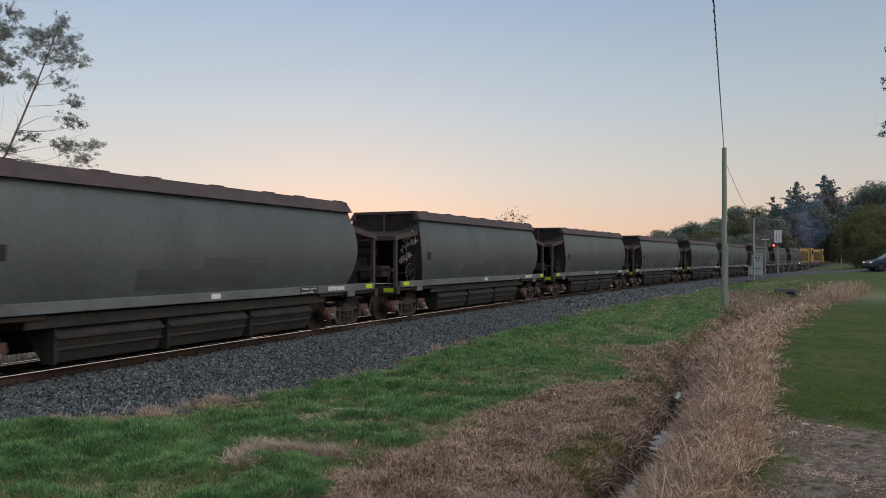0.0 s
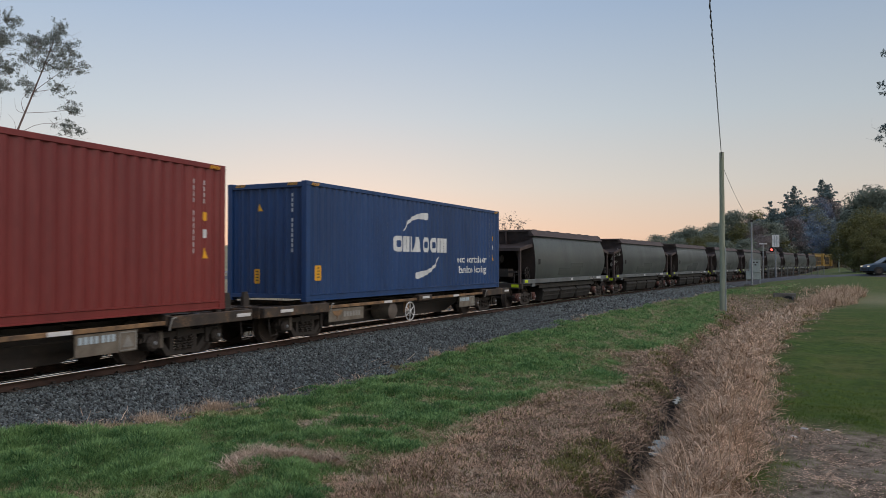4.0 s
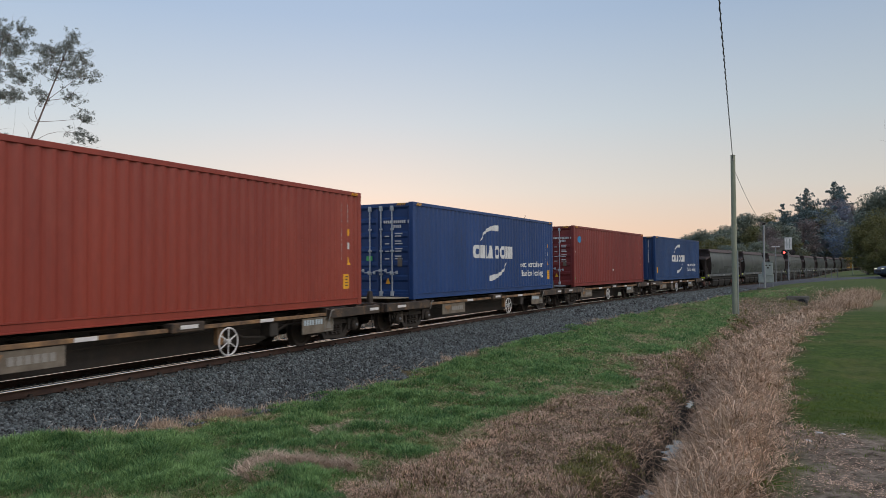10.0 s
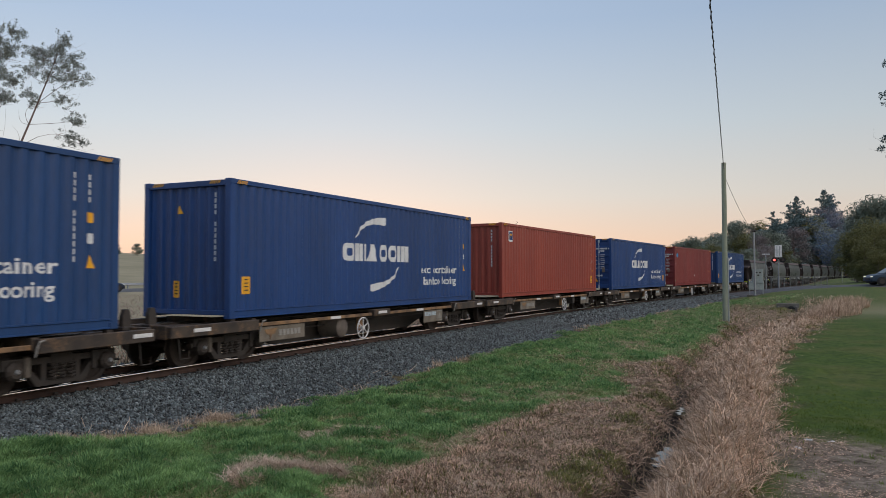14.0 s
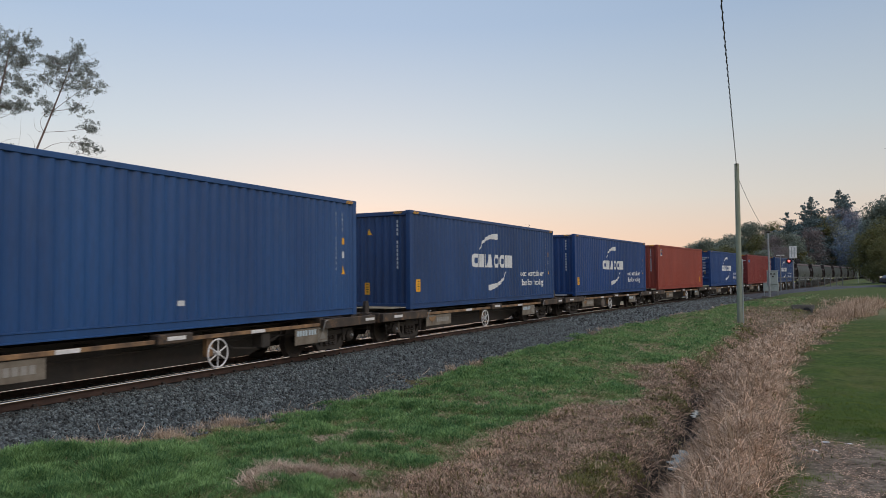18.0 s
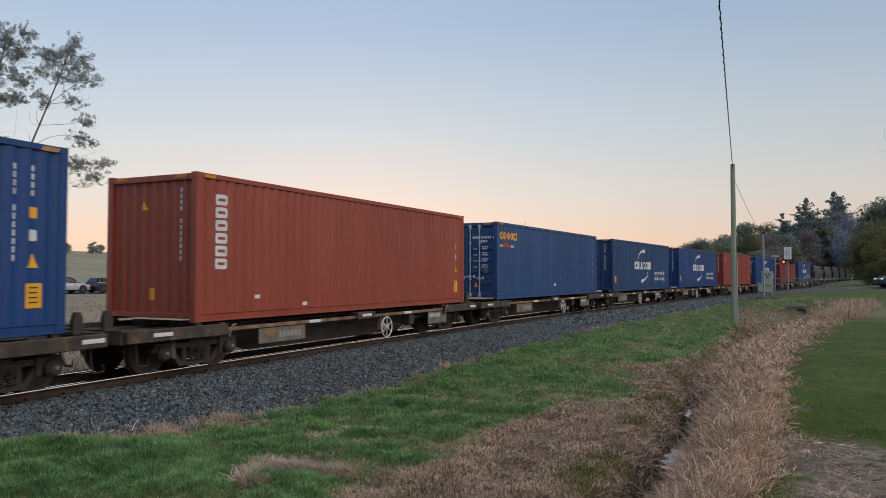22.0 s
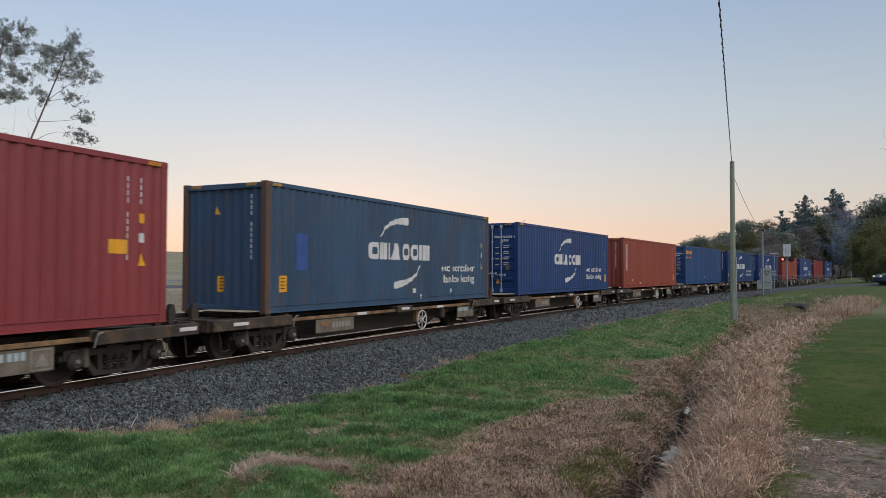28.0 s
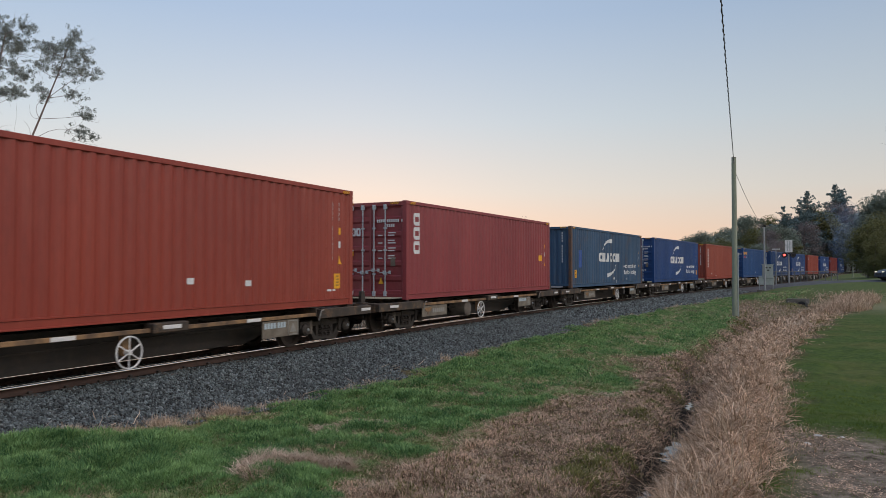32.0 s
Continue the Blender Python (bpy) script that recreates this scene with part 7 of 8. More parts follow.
# ---- stones, grass and reeds ----
def blades(name, x, y, h, w, lean, mat, rnd, label, category, droop=0.35, sink=0.01, comb=False, away=None, flat=0.2, single=False, lift=0.0):
    """Bent tapering blades standing on the ground, leaning together in clumps."""
    n = len(x)
    z = ground_z(x, y) - sink + lift
    a = rnd.uniform(0, 2 * math.pi, n)
    b = (wave(x, y, 0.45, 21) * 2.6 + rnd.normal(size=n) * 1.1) if comb else a + math.pi / 2 + rnd.uniform(-0.6, 0.6, n)
    if away is not None:
        b = away + rnd.normal(size=n) * 0.5
    l = lean * rnd.uniform(flat, 1.0, n)
    base = np.stack([x, y, z], -1)
    side = np.stack([np.cos(a), np.sin(a), np.zeros(n)], -1) * (w / 2)[:, None]
    way = np.stack([np.cos(b) * np.sin(l), np.sin(b) * np.sin(l), np.cos(l)], -1)
    l2 = np.minimum(l + droop * rnd.uniform(0.3, 1.6, n), 2.0)
    way2 = np.stack([np.cos(b) * np.sin(l2), np.sin(b) * np.sin(l2), np.cos(l2)], -1)
    mid = base + way * (h * 0.55)[:, None]
    tip = mid + way2 * (h * 0.45)[:, None]
    if single:
        v = np.stack([base - side, base + side, tip], 1).reshape(-1, 3)
        return tagged(new(name, raw_mesh(name, v, np.arange(3 * n).reshape(-1, 3), mat)), label, category, kind="stuff")
    v = np.stack([base - side, base + side, mid - side * 0.8, mid + side * 0.8, tip], 1).reshape(-1, 3)
    i = np.arange(n)[:, None] * 5
    f = np.concatenate([i + np.array([0, 1, 3]), i + np.array([0, 3, 2]), i + np.array([2, 3, 4])], 1).reshape(-1, 3)
    ob = new(name, raw_mesh(name, v, f, mat))
    return tagged(ob, label, category, kind="stuff")


def stems(name, x, y, h, w, way, lean, arch, mat, label, category, segs=4, sink=0.012, lift=0.0):
    """Long tapering ribbons that start out leaning and bend over more and more towards their tips."""
    n = len(x)
    p = np.stack([x, y, ground_z(x, y) - sink + lift], -1)
    twist = rnd.uniform(-0.9, 0.9, n)
    side = np.stack([-np.sin(way) * np.cos(twist), np.cos(way) * np.cos(twist), np.sin(twist)], -1) * (np.asarray(w) / 2 * np.ones(n))[:, None]
    rows = []
    for k in range(segs):
        f = k / segs
        wide = 1 - 0.75 * f ** 2
        rows += [p - side * wide, p + side * wide]
        a = np.clip(lean + arch * ((k + 0.5) / segs) ** 1.4, -2.5, 2.5)
        way = way + rnd.normal(size=n) * 0.12
        p = p + np.stack([np.cos(way) * np.sin(a), np.sin(way) * np.sin(a), np.cos(a)], -1) * (h / segs)[:, None]
    rows.append(p)
    v = np.stack(rows, 1).reshape(-1, 3)
    one = []
    for k in range(segs - 1):
        b = 2 * k
        one += [(b, b + 1, b + 3), (b, b + 3, b + 2)]
    one.append((2 * segs - 2, 2 * segs - 1, 2 * segs))
    f = (np.arange(n)[:, None, None] * (2 * segs + 1) + np.array(one)[None]).reshape(-1, 3)
    return tagged(new(name, raw_mesh(name, v, f, mat)), label, category, kind="stuff")


rnd = np.random.default_rng(5)


def strewn(n, near=4.4, far=62.0):
    """Distances along the line, evenly seen from where one stands."""
    return 1.0 / (1 / near - rnd.random(n) * (1 / near - 1 / far))


def in_sight(x, y):
    a = np.degrees(np.arctan2(y, x))
    return (a > -13) & (a < 61)


def verge_places(n):
    x = strewn(n)
    top, low = track_y(x) - 2.95, np.interp(x, DITCH_X, DITCH_Y) + 0.1
    return x, low + (top - low) * rnd.random(n)


def edge_v(x):
    """How far from the line the grass begins, in bays and tongues."""
    return 3.28 + 0.26 * wave(x, 0 * x, 0.50, 3) + 0.13 * wave(x, x, 0.17, 4)


def verge_grass():
    # short worn sward
    x, y = verge_places(430000)
    br, gr, fi, mu = zone_of(x, y)
    bare = smooth(0.15, 0.6, wave(x, y, 0.41, 31) * 0.6 + wave(x, y, 0.16, 32) * 0.5)
    keep = (rnd.random(len(x)) > np.clip(br * 1.05, 0, 0.97)) & (rnd.random(len(x)) > bare * 0.55) & in_sight(x, y)
    x, y = x[keep], y[keep]
    far = np.maximum(x / 8, 0.8)
    h = (0.022 + 0.040 * rnd.random(len(x))) * far ** 0.3
    blades("short_grass", x, y, h, 0.0105 * far, 1.4, SWARD, rnd, "short worn yellow-green grass on the verge", "grass", 0.5, 0.008, flat=0.1, single=True)
    # lush tufts, each a low mound of blades bending outwards
    m = 6400
    cx = 4.8 + 57 * rnd.random(m) ** 1.4
    top, low = track_y(cx) - 3.1, np.interp(cx, DITCH_X, DITCH_Y) + 0.5
    cy = low + (top - low) * rnd.random(m)
    edge = 230
    cx[:edge] = 5 + 25 * rnd.random(edge) ** 1.5
    cy[:edge] = track_y(cx[:edge]) - edge_v(cx[:edge]) - 0.04 - 0.5 * rnd.random(edge)
    cbr = np.where(np.arange(m) < edge, 0, zone_of(cx, cy)[0])
    lush = wave(cx, cy, 0.9, 41) * 0.5 + wave(cx, cy, 0.35, 42) * 0.4
    keep = (cbr < 0.35) & (rnd.random(m) < 0.58 + lush * 0.9) & in_sight(cx, cy)
    cx, cy, lush = cx[keep], cy[keep], lush[keep]
    rad = (0.06 + 0.22 * rnd.random(len(cx)) ** 1.7) * (1 + 0.3 * lush)
    num = np.clip(330 * (8 / cx) ** 1.7 * (rad / 0.17) ** 1.8, 12, 700).astype(int)
    i = np.repeat(np.arange(len(cx)), num)
    a, q = rnd.uniform(0, 2 * math.pi, len(i)), rnd.random(len(i)) ** 0.55
    x, y = cx[i] + rad[i] * q * np.cos(a) * 1.25, cy[i] + rad[i] * q * np.sin(a)
    far = np.maximum(x / 8, 0.8)
    h = (0.040 + 0.16 * rad[i]) * (0.5 + 0.8 * rnd.random(len(i)))
    blades("grass", x, y, h, 0.0072 * far ** 0.9, 1.25, GRASS, rnd, "lush dark green tufts of grass on the verge", "grass", 0.9, away=a, flat=0.1, lift=0.48 * rad[i] * (1 - q ** 2))
    # bleached stems lying in it
    x, y = verge_places(84000)
    br = zone_of(x, y)[0]
    dry = np.maximum(wave(x, y, 0.55, 51) * 0.6 + wave(x, y, 0.2, 52) * 0.4, wave(x, y, 0.9, 6) * 0.8 + wave(x, y, 0.3, 7) * 0.5)
    keep = (br < 0.6) & (rnd.random(len(x)) < 0.10 + 0.9 * np.clip(dry, 0, 1)) & in_sight(x, y)
    x, y = x[keep], y[keep]
    n = len(x)
    stems("bleached_stems", x, y, 0.05 + 0.12 * rnd.random(n) ** 2, 0.0062 * np.maximum(x / 8, 0.8), rnd.uniform(0, 6.28, n), rnd.uniform(0.9, 1.5, n), rnd.uniform(0, 0.6, n), STRAW, "bleached dry stems lying in the grass", "grass", 2, -0.015)


def open_water(x, y, edge=0.0):
    dy = np.interp(x, DITCH_X, DITCH_Y)
    near = (((x > 8.3) & (x < 9.8)) | ((x > 10.3) & (x < 12.2)))
    return near & (y < dy + 0.20 + edge) & (y > dy - 0.30)


def brown_grass():
    x = strewn(470000)
    dy, by = np.interp(x, DITCH_X, DITCH_Y), np.interp(x, BANK_X, BANK_Y)
    y = by - 0.9 + (dy - by + 4.7) * rnd.random(len(x))
    v, u = track_y(x) - y, dy - y
    br, gr, fi, mu = zone_of(x, y)
    keep = (rnd.random(len(x)) < br * 1.1) & (v > edge_v(x) - 0.1) & (rnd.random(len(x)) > mu * 0.9) & (y > by - 0.35 - 0.5 * rnd.random(len(x)) ** 2) & in_sight(x, y) & ((u < 0.1) | (rnd.random(len(x)) < 0.4)) & ~open_water(x, y)
    x, y, u = x[keep], y[keep], u[keep]
    far = np.maximum(x / 8, 0.8)
    lump = 0.65 + 0.5 * wave(x, y, 0.19, 61) + 0.3 * wave(x, y, 0.5, 62)
    h = (0.045 + 0.075 * rnd.random(len(x))) * np.clip(lump, 0.62, 1.4) * far ** 0.25
    green = rnd.random(len(x)) < 0.07 + 0.75 * smooth(0.15, 0.6, wave(x, y, 0.62, 63) * 0.6 + wave(x, y, 0.23, 64) * 0.5) * smooth(-2.2, -0.6, u)
    pale = ~green & (rnd.random(len(x)) < 0.05 + 0.20 * np.clip(wave(x, y, 0.28, 67), 0, 1))
    mound = 0.028 * np.maximum(0, wave(x, y, 0.055, 65)) + 0.045 * np.maximum(0, wave(x, y, 0.13, 66))
    brown = ~green & ~pale
    blades("dead_grass", x[brown], y[brown], h[brown] * 0.95, 0.0068 * far[brown] ** 0.9, 1.5, DEAD, rnd, "flattened matted brown dead grass along the ditch", "grass", 1.8, flat=0.3, lift=mound[brown])
    blades("withered_stalks", x[pale], y[pale], h[pale] * 1.2, 0.006 * far[pale], 1.5, PALE, rnd, "grey bleached stalks in the dead grass", "grass", 1.6, -0.015, flat=0.4, lift=mound[pale])
    blades("olive_grass", x[green], y[green], h[green] * 1.1, 0.009 * far[green], 1.2, OLIVE_GRASS, rnd, "dull olive grass among the dead stalks", "grass", 0.9, lift=mound[green])
    # tousled grass hanging over the water's edge, from both banks
    x = strewn(13000, 5.5, 50)
    n = len(x)
    rim = np.where(rnd.random(n) < 0.36, 1, -1)
    y = np.interp(x, DITCH_X, DITCH_Y) + rim * (0.14 + 0.34 * rnd.random(n) ** 1.5) + 0.10 * wave(x, 0 * x, 0.35, 71)
    keep = (wave(x, x, 0.3, 72) + wave(x, x, 0.11, 73) > np.where(x < 17, -0.15, -0.5)) & ~open_water(x, y, 0.04)
    x, y, rim = x[keep], y[keep], rim[keep]
    n = len(x)
    stems("overhanging_grass", x, y, 0.06 + 0.17 * rnd.random(n) ** 1.6, 0.0075 * np.maximum(x / 8, 0.8), -1.5 * rim + 0.8 * rnd.normal(size=n), rnd.uniform(0.2, 1.2, n), rnd.uniform(0.6, 2.0, n), DEAD, "tousled brown grass hanging over the ditch", "grass", 3)


def reeds():
    """Tussocks of dry reeds: each a sheaf of stems that arch outwards, many of them broken over."""
    m = 3000
    cx = strewn(m, 4.6, 58.0)
    cf = rnd.random(m) ** 0.85
    dy, by = np.interp(cx, DITCH_X, DITCH_Y), np.interp(cx, BANK_X, BANK_Y)
    cy = dy - 0.34 - cf * np.maximum(dy - by - 0.50, 0.2) * np.interp(cx, [5, 9, 18], [0.86, 0.90, 0.96]) + wave(cx, cx, 0.8, 12) * 0.10
    dry = ~open_water(cx, cy)
    cx, cy, cf = cx[dry], cy[dry], cf[dry]
    m = len(cx)
    tall = np.interp(cf, [0, 0.25, 0.7, 1.0], [0.36, 0.58, 0.50, 0.20]) * (0.6 + 0.6 * rnd.random(m)) * (1 + 0.25 * wave(cx, cy, 0.5, 22))
    comb, force = wave(cx, cy, 0.7, 23) * 2.4 + rnd.normal(size=m) * 0.8, rnd.uniform(0.0, 0.8, m)
    num = np.clip(34 * (9 / cx) ** 0.45 * rnd.uniform(0.3, 1.8, m), 6, 90).astype(int)
    i = np.repeat(np.arange(m), num)
    n = len(i)
    a, q = rnd.uniform(0, 2 * math.pi, n), rnd.random(n) ** 0.7
    spread = 0.20 * np.maximum(cx[i] / 14, 0.7) ** 0.5
    x, y = cx[i] + spread * q * np.cos(a) * 1.3, cy[i] + spread * q * np.sin(a)
    wx, wy = np.cos(a) * (0.25 + q) + force[i] * np.cos(comb[i]), np.sin(a) * (0.25 + q) + force[i] * np.sin(comb[i])
    way = np.arctan2(wy, wx)
    far = np.maximum(x / 9, 0.75) ** 0.85
    # some stand as stems; the rest are leaves that spring from them at any height, turned every way
    leaf = rnd.random(n) < 0.68
    way = np.where(leaf, way + rnd.normal(size=n) * 1.3, way)
    h = tall[i] * np.where(leaf, 0.22 + 0.42 * rnd.random(n), 0.45 + 0.55 * rnd.random(n))
    lift = np.where(leaf, tall[i] * (0.02 + 0.60 * rnd.random(n) ** 1.2) * (1.05 - 0.5 * q), 0)
    lean = np.where(leaf, rnd.uniform(0.2, 1.5, n), 0.05 + 0.50 * q + 0.35 * force[i] * rnd.random(n))
    arch = np.where(rnd.random(n) < 0.45, rnd.uniform(1.5, 3.0, n), rnd.uniform(0.1, 1.2, n))
    w = 0.0080 * far * np.where(leaf, rnd.uniform(0.6, 1.6, n), rnd.uniform(0.5, 0.9, n))
    tone = (0.5 + 0.5 * wave(cx, cy, 0.55, 24) + 0.35 * rnd.normal(size=m))[i] + 0.3 * rnd.normal(size=n)
    for name, sel, mat, label in (("reeds", tone < 0.45, REED, "dense dry reddish-brown reeds beside the ditch"), ("broken_reeds", (tone >= 0.45) & (tone < 1.0), REED_PALE, "tangled broken paler reeds beside the ditch"), ("bleached_reeds", tone >= 1.0, PALE, "grey bleached reeds among the brown ones")):
        stems(name, x[sel], y[sel], h[sel], w[sel], way[sel], lean[sel], arch[sel], mat, label, "reeds", 4, lift=lift[sel])
    # a low litter of fallen stalks under them and down to the lawn
    x = strewn(36000, 4.8, 58.0)
    n = len(x)
    dy, by = np.interp(x, DITCH_X, DITCH_Y), np.interp(x, BANK_X, BANK_Y)
    y = dy - 0.20 - (dy - by - 0.16) * np.interp(x, [5, 9, 18], [0.88, 0.92, 1.0]) * rnd.random(n) + 0.10 * wave(x, x, 0.4, 25) - 0.22 * rnd.random(n) ** 3
    dry = ~open_water(x, y) & in_sight(x, y)
    x, y = x[dry], y[dry]
    n = len(x)
    stems("fallen_stalks", x, y, 0.08 + 0.16 * rnd.random(n) ** 1.5, 0.0085 * np.maximum(x / 9, 0.75) ** 0.85, rnd.uniform(0, 6.28, n), rnd.uniform(0.7, 1.5, n), rnd.uniform(0, 0.9, n), REED, "fallen brown stalks matted under the reeds", "reeds", 2, -0.01)
    # pale reeds round the culvert
    x = 44 + 10.5 * rnd.random(5200)
    n = len(x)
    y = -3.0 - (x - 44) * 0.19 - 2.3 * rnd.random(n) ** 0.9 + 0.35 * wave(x, x, 1.1, 26)
    stems("reed_clump", x, y, (0.30 + 0.55 * rnd.random(n)) * (1 + 0.3 * wave(x, y, 0.9, 27)), 0.017 + 0 * x, rnd.uniform(0, 6.28, n), rnd.uniform(0, 0.5, n), rnd.uniform(0.2, 1.8, n), REED_PALE, "pale dry reeds round the culvert", "reeds", 3)
    # long thin culms, some leaning over the water
    n = 260
    x = strewn(n, 5.5, 26)
    f = rnd.random(n)
    y = np.interp(x, DITCH_X, DITCH_Y) + 0.25 - f * 1.9
    stems("long_stems", x, y, 0.30 + 0.45 * rnd.random(n), 0.006 * np.maximum(x / 8, 0.9), rnd.uniform(0, 6.28, n), rnd.uniform(0.05, 0.8, n), rnd.uniform(0, 0.8, n), STRAW, "long pale stems leaning over the ditch", "reeds", 4)


def lawn():
    x = strewn(210000, 5.6, 30.0)
    y = np.interp(x, BANK_X, BANK_Y) + 0.25 - 9 * rnd.random(len(x)) * np.clip(x / 20, 0.35, 1.6)
    br, gr, fi, mu = zone_of(x, y)
    bare = smooth(0.1, 0.6, wave(x, y, 0.5, 81) * 0.5 + wave(x, y, 0.19, 82) * 0.5)
    keep = (rnd.random(len(x)) > np.clip(gr * (0.62 + 0.38 * bare), 0, 0.97)) & (rnd.random(len(x)) < smooth(15, 9.5, x)) & (rnd.random(len(x)) > br * 0.8) & in_sight(x, y)
    x, y, gr = x[keep], y[keep], gr[keep]
    far = np.maximum(x / 8, 0.8)
    h = (0.020 + 0.028 * rnd.random(len(x))) * (1 - 0.4 * gr)
    blades("lawn_grass", x, y, h, 0.0085 * far, 1.2, LAWN, rnd, "short mown green grass", "grass", 0.5, single=True)
    # dead leaves and twigs on the gravel
    x, y = rnd.uniform(5.6, 10.0, 42000), rnd.uniform(-3.2, 0.1, 42000)
    br, gr, fi, mu = zone_of(x, y)
    keep = (rnd.random(len(x)) < gr * 0.8) & (wave(x, y, 0.4, 91) + wave(x, y, 0.14, 92) > -0.2) & in_sight(x, y)
    x, y = x[keep], y[keep]
    blades("leaf_litter", x, y, 0.012 + 0.03 * rnd.random(len(x)) ** 2, 0.004 + 0.010 * rnd.random(len(x)), 1.6, DEAD, rnd, "dead leaves and stalks on the gravel", "litter", 0.4, -0.006, flat=0.8)


def straw_edge():
    """Dry grass where the verge meets the stones, in uneven clumps."""
    x = strewn(52000, 5.0, 60.0)
    clot = wave(x, x * 0.3, 0.7, 14) * 0.6 + wave(x, x, 0.22, 15) * 0.6
    v = edge_v(x) + 0.13 * rnd.normal(size=len(x))
    keep = (rnd.random(len(x)) < 0.03 + 1.3 * np.clip(clot - 0.1, 0, 1) + 0.25 * smooth(8.0, 8.8, x) * smooth(15.0, 14.0, x)) & in_sight(x, track_y(x) - v)
    x, v = x[keep], v[keep]
    y = track_y(x) - v
    n = len(x)
    stems("dry_tufts", x, y, (0.05 + 0.17 * rnd.random(n) ** 1.8), 0.0058 * np.maximum(x / 8, 0.8), rnd.uniform(0, 6.28, n), rnd.uniform(0.1, 1.4, n), rnd.uniform(0.2, 1.6, n), PALE, "dry straw tufts at the edge of the ballast", "grass", 3)
    # loose pale sticks on the stones
    n = 46
    x = rnd.uniform(5.5, 17, n)
    y = track_y(x) - rnd.uniform(2.5, 3.2, n)
    stems("fallen_sticks", x, y, rnd.uniform(0.15, 0.5, n), 0.011 + 0 * x, rnd.uniform(0, 6.28, n), rnd.uniform(1.15, 1.5, n), rnd.uniform(-0.1, 0.15, n), PALE, "pale dry sticks lying on the ballast", "sticks", 3, -0.05)
    n = 6500
    f = rnd.random(n)
    x = np.interp(f, HEAP_F, HEAP_X) + 0.075 * rnd.normal(size=n)
    y = np.interp(f, HEAP_F, HEAP_Y) + 0.06 * rnd.normal(size=n)
    blades("hay_heap", x, y, 0.09 + 0.16 * rnd.random(n), 0.0075 + 0 * x, 1.6, PALE, rnd, "small curved heap of cut dry stalks on the grass", "grass", 0.4, -0.02, flat=0.55, lift=0.07 * rnd.random(n))
    for hx, hy, r in ((9.75, 5.5, 0.34), (9.4, 5.75, 0.3), (12.7, 6.05, 0.36), (14.2, 7.75, 0.42), (13.1, 7.8, 0.40), (10.1, 5.2, 0.2), (6.8, 7.6, 0.25), (15.2, 2.6, 0.3)):
        n = 420
        x, y = hx + r * rnd.normal(size=n) * 0.6, hy + r * rnd.normal(size=n) * 0.45
        blades("dry_patch", x, y, 0.05 + 0.08 * rnd.random(n), 0.008 + 0 * x, 1.6, PALE, rnd, "patch of cut dry stalks on the verge", "grass", 0.4, -0.02, flat=0.7)


HEAP_F = [0, 0.25, 0.5, 0.7, 0.85, 1.0]
HEAP_X = [7.46, 7.28, 7.18, 7.20, 6.80, 6.40]
HEAP_Y = [4.25, 4.57, 4.88, 5.20, 5.02, 4.82]
PALE = leafy("grey_bleached_stalks", (0.28, 0.20, 0.135), (0.74, 0.59, 0.44), 0.2, 0.9, 1.0)
REED_PALE = leafy("broken_pale_reeds", (0.24, 0.155, 0.088), (0.82, 0.62, 0.455), 0.15, 1.2, 1.5)
SWARD = leafy("short_worn_grass", (0.165, 0.255, 0.10), (0.52, 0.55, 0.28), 0.25, 1.1, 0.9)
OLIVE_GRASS = leafy("dull_olive_grass", (0.07, 0.078, 0.022), (0.28, 0.26, 0.08), 0.25, 1.0, 0.8)
LAWN = leafy("mown_lawn_grass", (0.074, 0.128, 0.020), (0.195, 0.24, 0.048), 0.4, 0.5, 0.4)


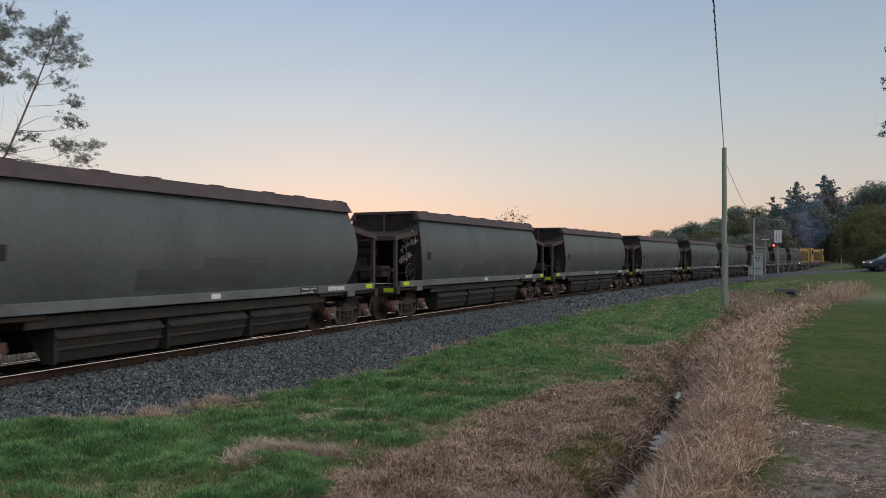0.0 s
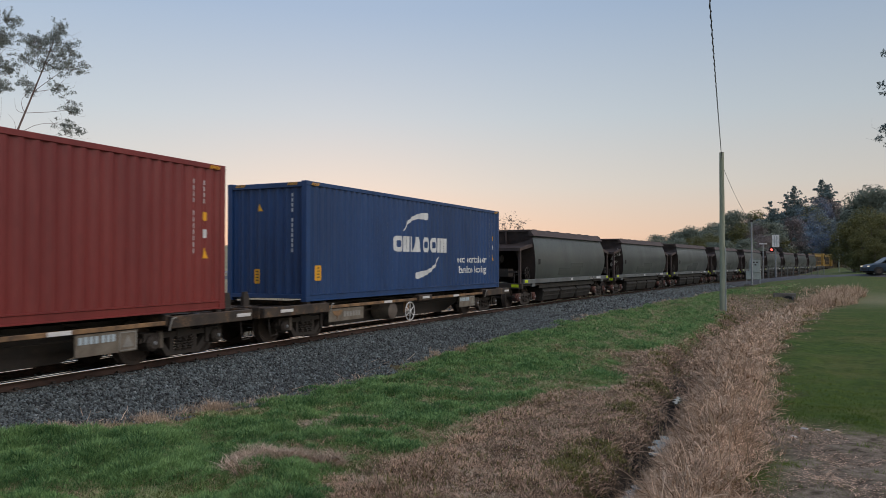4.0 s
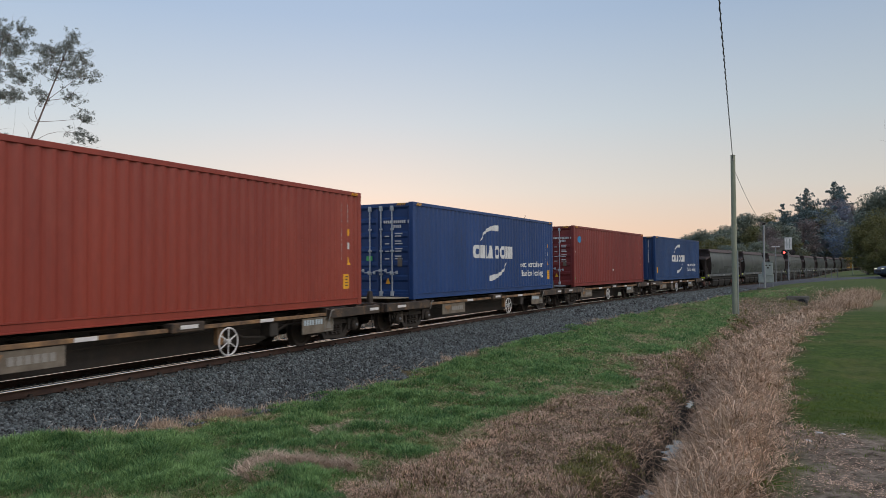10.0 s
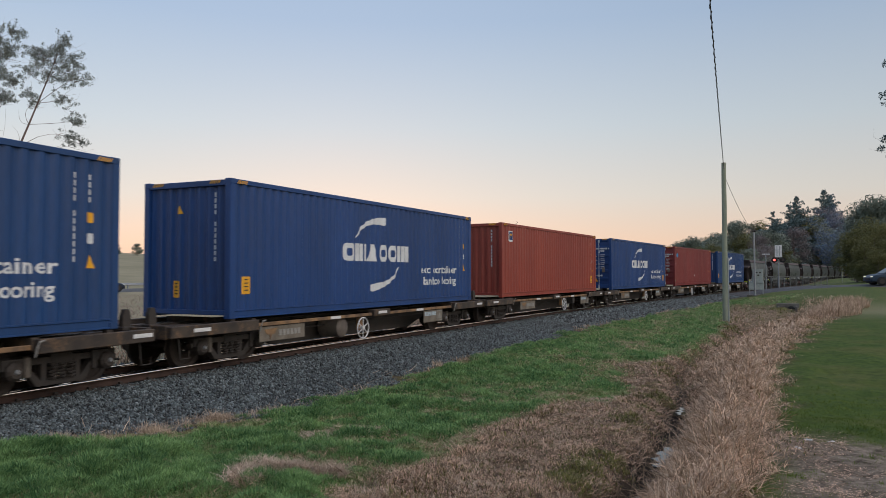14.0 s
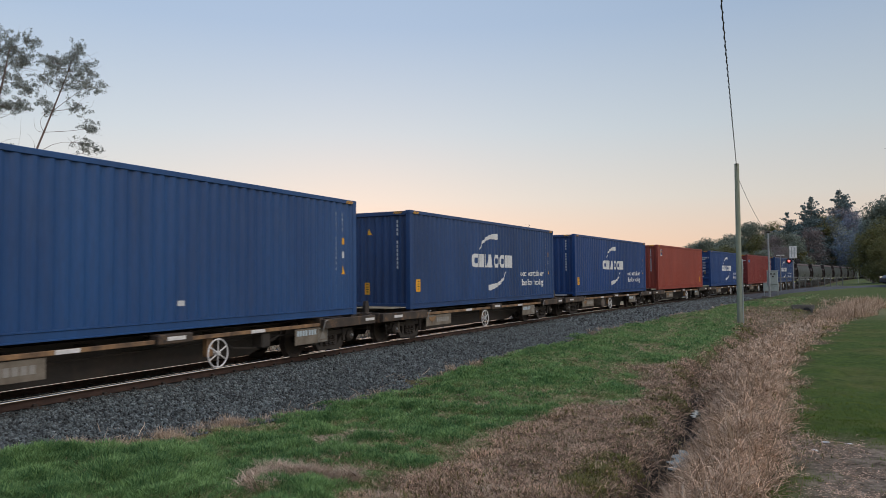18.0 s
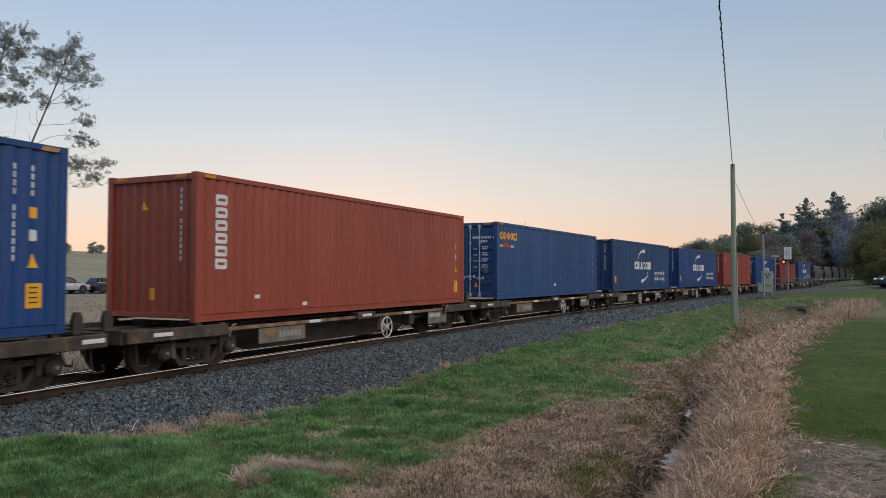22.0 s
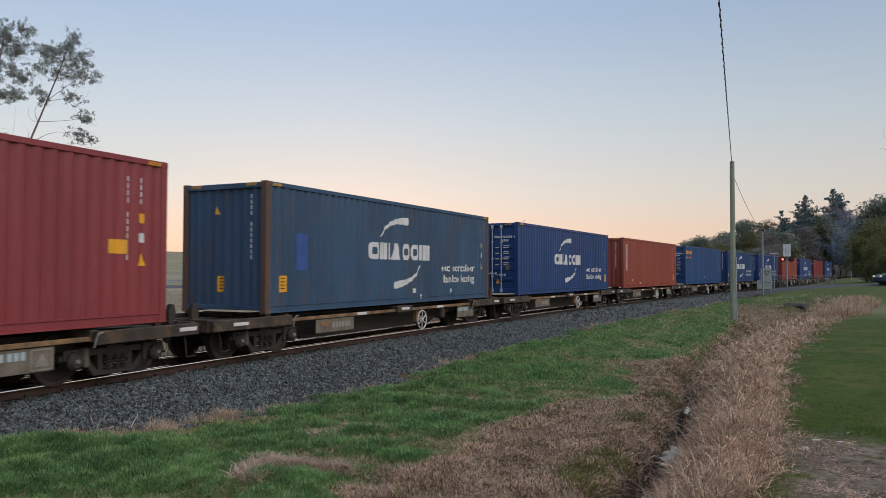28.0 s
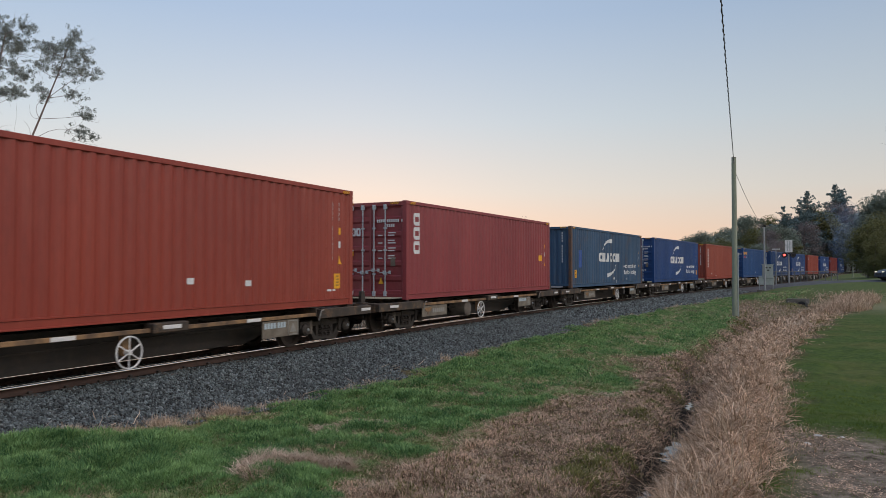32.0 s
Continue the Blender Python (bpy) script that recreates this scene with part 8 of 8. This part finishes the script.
def stones():
    def heap(n, s0, s1, o0, o1, size, power):
        s = s0 + (s1 - s0) * rnd.random(n) ** power
        o = rnd.uniform(o0, o1, n)
        x, y = np.interp(s, ARC, LINE_X), np.interp(s, ARC, LINE_Y)
        a = np.interp(s, ARC, _th)
        x, y = x - o * np.sin(a), y + o * np.cos(a)
        toe = np.where(o < 0, np.interp(x, TOE_X, TOE_Z), -0.42)
        z = -0.12 + (toe - 0.02 + 0.12) * np.clip((np.abs(o) - 1.6) / 1.6, 0, 1)
        size = size * (0.6 + 0.9 * rnd.random(n)) * (1 + np.clip(s - 15, 0, 60) * 0.012)
        c = np.array([[1, 0.1, 0], [-1, 0, 0.1], [0, 1, 0], [0.1, -1, 0], [0, 0.1, 1], [0, 0, -1]], float) * 1.35
        v = c[None] * (1 + rnd.uniform(-0.35, 0.35, (n, 6, 3))) * size[:, None, None] * rnd.uniform(0.6, 1.2, (n, 1, 3))
        q = rnd.normal(size=(n, 4))
        q /= np.linalg.norm(q, axis=1)[:, None]
        w_, x_, y_, z_ = q.T
        rot = np.stack([1 - 2 * (y_ ** 2 + z_ ** 2), 2 * (x_ * y_ - z_ * w_), 2 * (x_ * z_ + y_ * w_), 2 * (x_ * y_ + z_ * w_), 1 - 2 * (x_ ** 2 + z_ ** 2), 2 * (y_ * z_ - x_ * w_), 2 * (x_ * z_ - y_ * w_), 2 * (y_ * z_ + x_ * w_), 1 - 2 * (x_ ** 2 + y_ ** 2)], -1).reshape(n, 3, 3)
        v = np.einsum("nij,nkj->nki", rot, v) + np.stack([x, y, z + rnd.uniform(-0.005, 0.02, n)], -1)[:, None]
        f = np.arange(n)[:, None, None] * 6 + np.array([[0, 2, 4], [2, 1, 4], [1, 3, 4], [3, 0, 4], [2, 0, 5], [1, 2, 5], [3, 1, 5], [0, 3, 5]])[None]
        return v.reshape(-1, 3), f.reshape(-1, 3)
    parts, base = [], 0
    vs, fs = [], []
    for args in ((66000, 4.5, 32, -3.42, -0.72, 0.0195, 1.5), (12000, 32, 75, -3.3, -0.7, 0.036, 1.2), (7000, 6, 40, -0.48, 0.48, 0.024, 1.2), (5000, 6, 45, 0.7, 2.4, 0.028, 1.2)):
        v, f = heap(*args)
        vs.append(v)
        fs.append(f + base)
        base += len(v)
    ob = part("ballast_stones", raw_mesh("ballast_stones", np.concatenate(vs), np.concatenate(fs), BALLAST), BALLAST, track, "loose blue-grey crushed stones")
    ob["kind"] = "stuff"


stones()
straw_edge()
verge_grass()
brown_grass()
reeds()
lawn()


def scrub_across():
    """Brown scrub between the line and the main road."""
    x = rnd.uniform(5, 75, 42000)
    y = track_y(x) + 8 + 38 * rnd.random(len(x))
    h = 0.18 + 0.5 * rnd.random(len(x)) * (0.6 + 0.4 * wave(x, y, 2.2, 3))
    blades("scrub", x, y, h * 0.7, 0.022 + 0 * x, 1.1, SCRUB, rnd, "pinkish-brown dry scrub across the railway", "scrub", 1.0)


scrub_across()


def far_shoulder():
    x = rnd.uniform(4, 40, 15000)
    y = track_y(x) + 2.6 + 6 * rnd.random(len(x)) ** 1.3
    blades("rank_grass", x, y, 0.12 + 0.30 * rnd.random(len(x)), 0.018 + 0 * x, 0.8, DEAD, rnd, "rank brown grass behind the track", "grass", 0.7)


far_shoulder()

# water lying in the ditch
def puddle(x0, x1, width, k0):
    bm = bmesh.new()
    ring = []
    for k in range(41):
        x = x0 + (x1 - x0) * k / 40
        yc = float(np.interp(x, DITCH_X, DITCH_Y)) + 0.03 * math.sin(k * 0.5 + k0)
        hw = width * (math.sin(math.pi * (0.04 + 0.92 * k / 40)) ** 0.6) * (0.72 + 0.2 * math.sin(k * 0.55 + k0) + 0.1 * math.sin(k * 1.37))
        ring.append((bm.verts.new((x, yc - hw, -0.83)), bm.verts.new((x, yc + hw * 0.8, -0.83))))
    for a, b in zip(ring, ring[1:]):
        bm.faces.new((a[0], b[0], b[1], a[1]))
    ob = tagged(new("water", mesh_of(bm, "water")), "still water reflecting the sky in the ditch", "water", kind="structure")
    ob.data.materials.append(WATER)


puddle(10.9, 12.2, 0.22, 0.3)
puddle(8.6, 9.4, 0.09, 1.7)
puddle(15.0, 15.9, 0.07, 2.4)


def litter():
    for x, y, a in ((8.04, -0.48, 0.3), (8.43, -0.60, 1.2), (8.62, -0.82, 2.0)):
        ob = new("litter_scrap", mesh_of(bbox(-0.035, 0.035, -0.02, 0.02, 0, 0.016, 0.005), "litter_scrap"))
        ob.data.materials.append(REFLECT)
        tagged(ob, "crumpled white litter scrap on the gravel", "litter")
        ob.matrix_basis = pose(x, y, floor_at(x, y) - 0.003, 6, 4, math.degrees(a))


litter()


# thin blue smoke hanging over the line in front of the wooded hill
def smoke_material():
    m = bpy.data.materials.new("thin_blue_smoke")
    m.use_nodes = True
    n, l = m.node_tree.nodes, m.node_tree.links
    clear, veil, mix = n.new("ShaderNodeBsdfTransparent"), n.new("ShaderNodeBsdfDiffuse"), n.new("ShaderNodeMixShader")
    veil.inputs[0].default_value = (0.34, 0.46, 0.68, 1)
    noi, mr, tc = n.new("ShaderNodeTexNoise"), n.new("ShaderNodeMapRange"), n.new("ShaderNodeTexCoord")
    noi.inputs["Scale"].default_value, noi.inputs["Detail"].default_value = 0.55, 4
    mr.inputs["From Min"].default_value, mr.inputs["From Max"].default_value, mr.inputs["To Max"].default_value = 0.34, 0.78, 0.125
    l.new(tc.outputs["Object"], noi.inputs["Vector"])
    l.new(noi.outputs["Fac"], mr.inputs[0])
    l.new(mr.outputs[0], mix.inputs[0])
    l.new(clear.outputs[0], mix.inputs[1])
    l.new(veil.outputs[0], mix.inputs[2])
    l.new(mix.outputs[0], n["Material Output"].inputs[0])
    return m


SMOKE = smoke_material()
PUFFS = []
for k, (da, el, r) in enumerate(((0.0, 1.0, 2.2), (0.14, 1.7, 2.9), (-0.15, 2.4, 3.4), (0.32, 3.2, 3.6))):
    bm = bmesh.new()
    bmesh.ops.create_icosphere(bm, subdivisions=3, radius=1.0)
    for v in bm.verts:
        c = v.co
        q = 1 + 0.22 * math.sin(3.1 * c.x + k) + 0.18 * math.sin(4.3 * c.z + 2 * k) + 0.15 * math.sin(5.0 * c.y + k)
        v.co = Vector((c.x * r * q, c.y * r * q, c.z * r * 1.2 * q))
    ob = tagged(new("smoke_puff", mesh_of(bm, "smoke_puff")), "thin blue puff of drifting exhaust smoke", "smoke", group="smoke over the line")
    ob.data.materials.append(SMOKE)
    ob.data.shade_smooth()
    PUFFS.append((ob, da, el))


# ---- what moves ----
def motions():
    for ob, off, half, lift in MOVING:
        walk(ob, [(t, Matrix.Translation((0, 0, lift)) @ car_pose(train_at(t) + off, half)) for t in TIMES])
    # wheels roll with the train
    for ob, off, half, lift in MOVING:
        for w in ob.children_recursive:
            if w.name.split(".")[0] == "wheelset":
                x = w.location.x
                walk(w, [(0.1 * k, pose(x, 0, 0.42) @ Matrix.Rotation((train_at(0.1 * k) / 0.42) % (2 * math.pi), 4, "Y")) for k in range(321)])
    # the silver car rolls up to the queue and stops
    rows = []
    for t in TIMES:
        back = 4.3 * max(0.0, 1 - t / 5.0) ** 2.2
        x, y = silver_at.x - back * math.cos(radians(-7)), silver_at.y - back * math.sin(radians(-7))
        rows.append((t, pose(x, y, floor_at(x, y) + 0.07, 0, 0, -7)))
    walk(SILVER, rows)
    # the smoke drifts along the line and lingers
    for ob, da, el in PUFFS:
        rows = []
        for t in range(0, 33, 4):
            az = -4.55 - 1.25 * (1 - math.exp(-t / 7.0)) + da + 0.06 * math.sin(t * 0.4 + el)
            rows.append((float(t), Matrix.Translation(spot(az, el + 0.08 * math.sin(t * 0.3 + el), 212)) @ Matrix.Rotation(0.03 * t, 4, "Z")))
        walk(ob, rows)


motions()
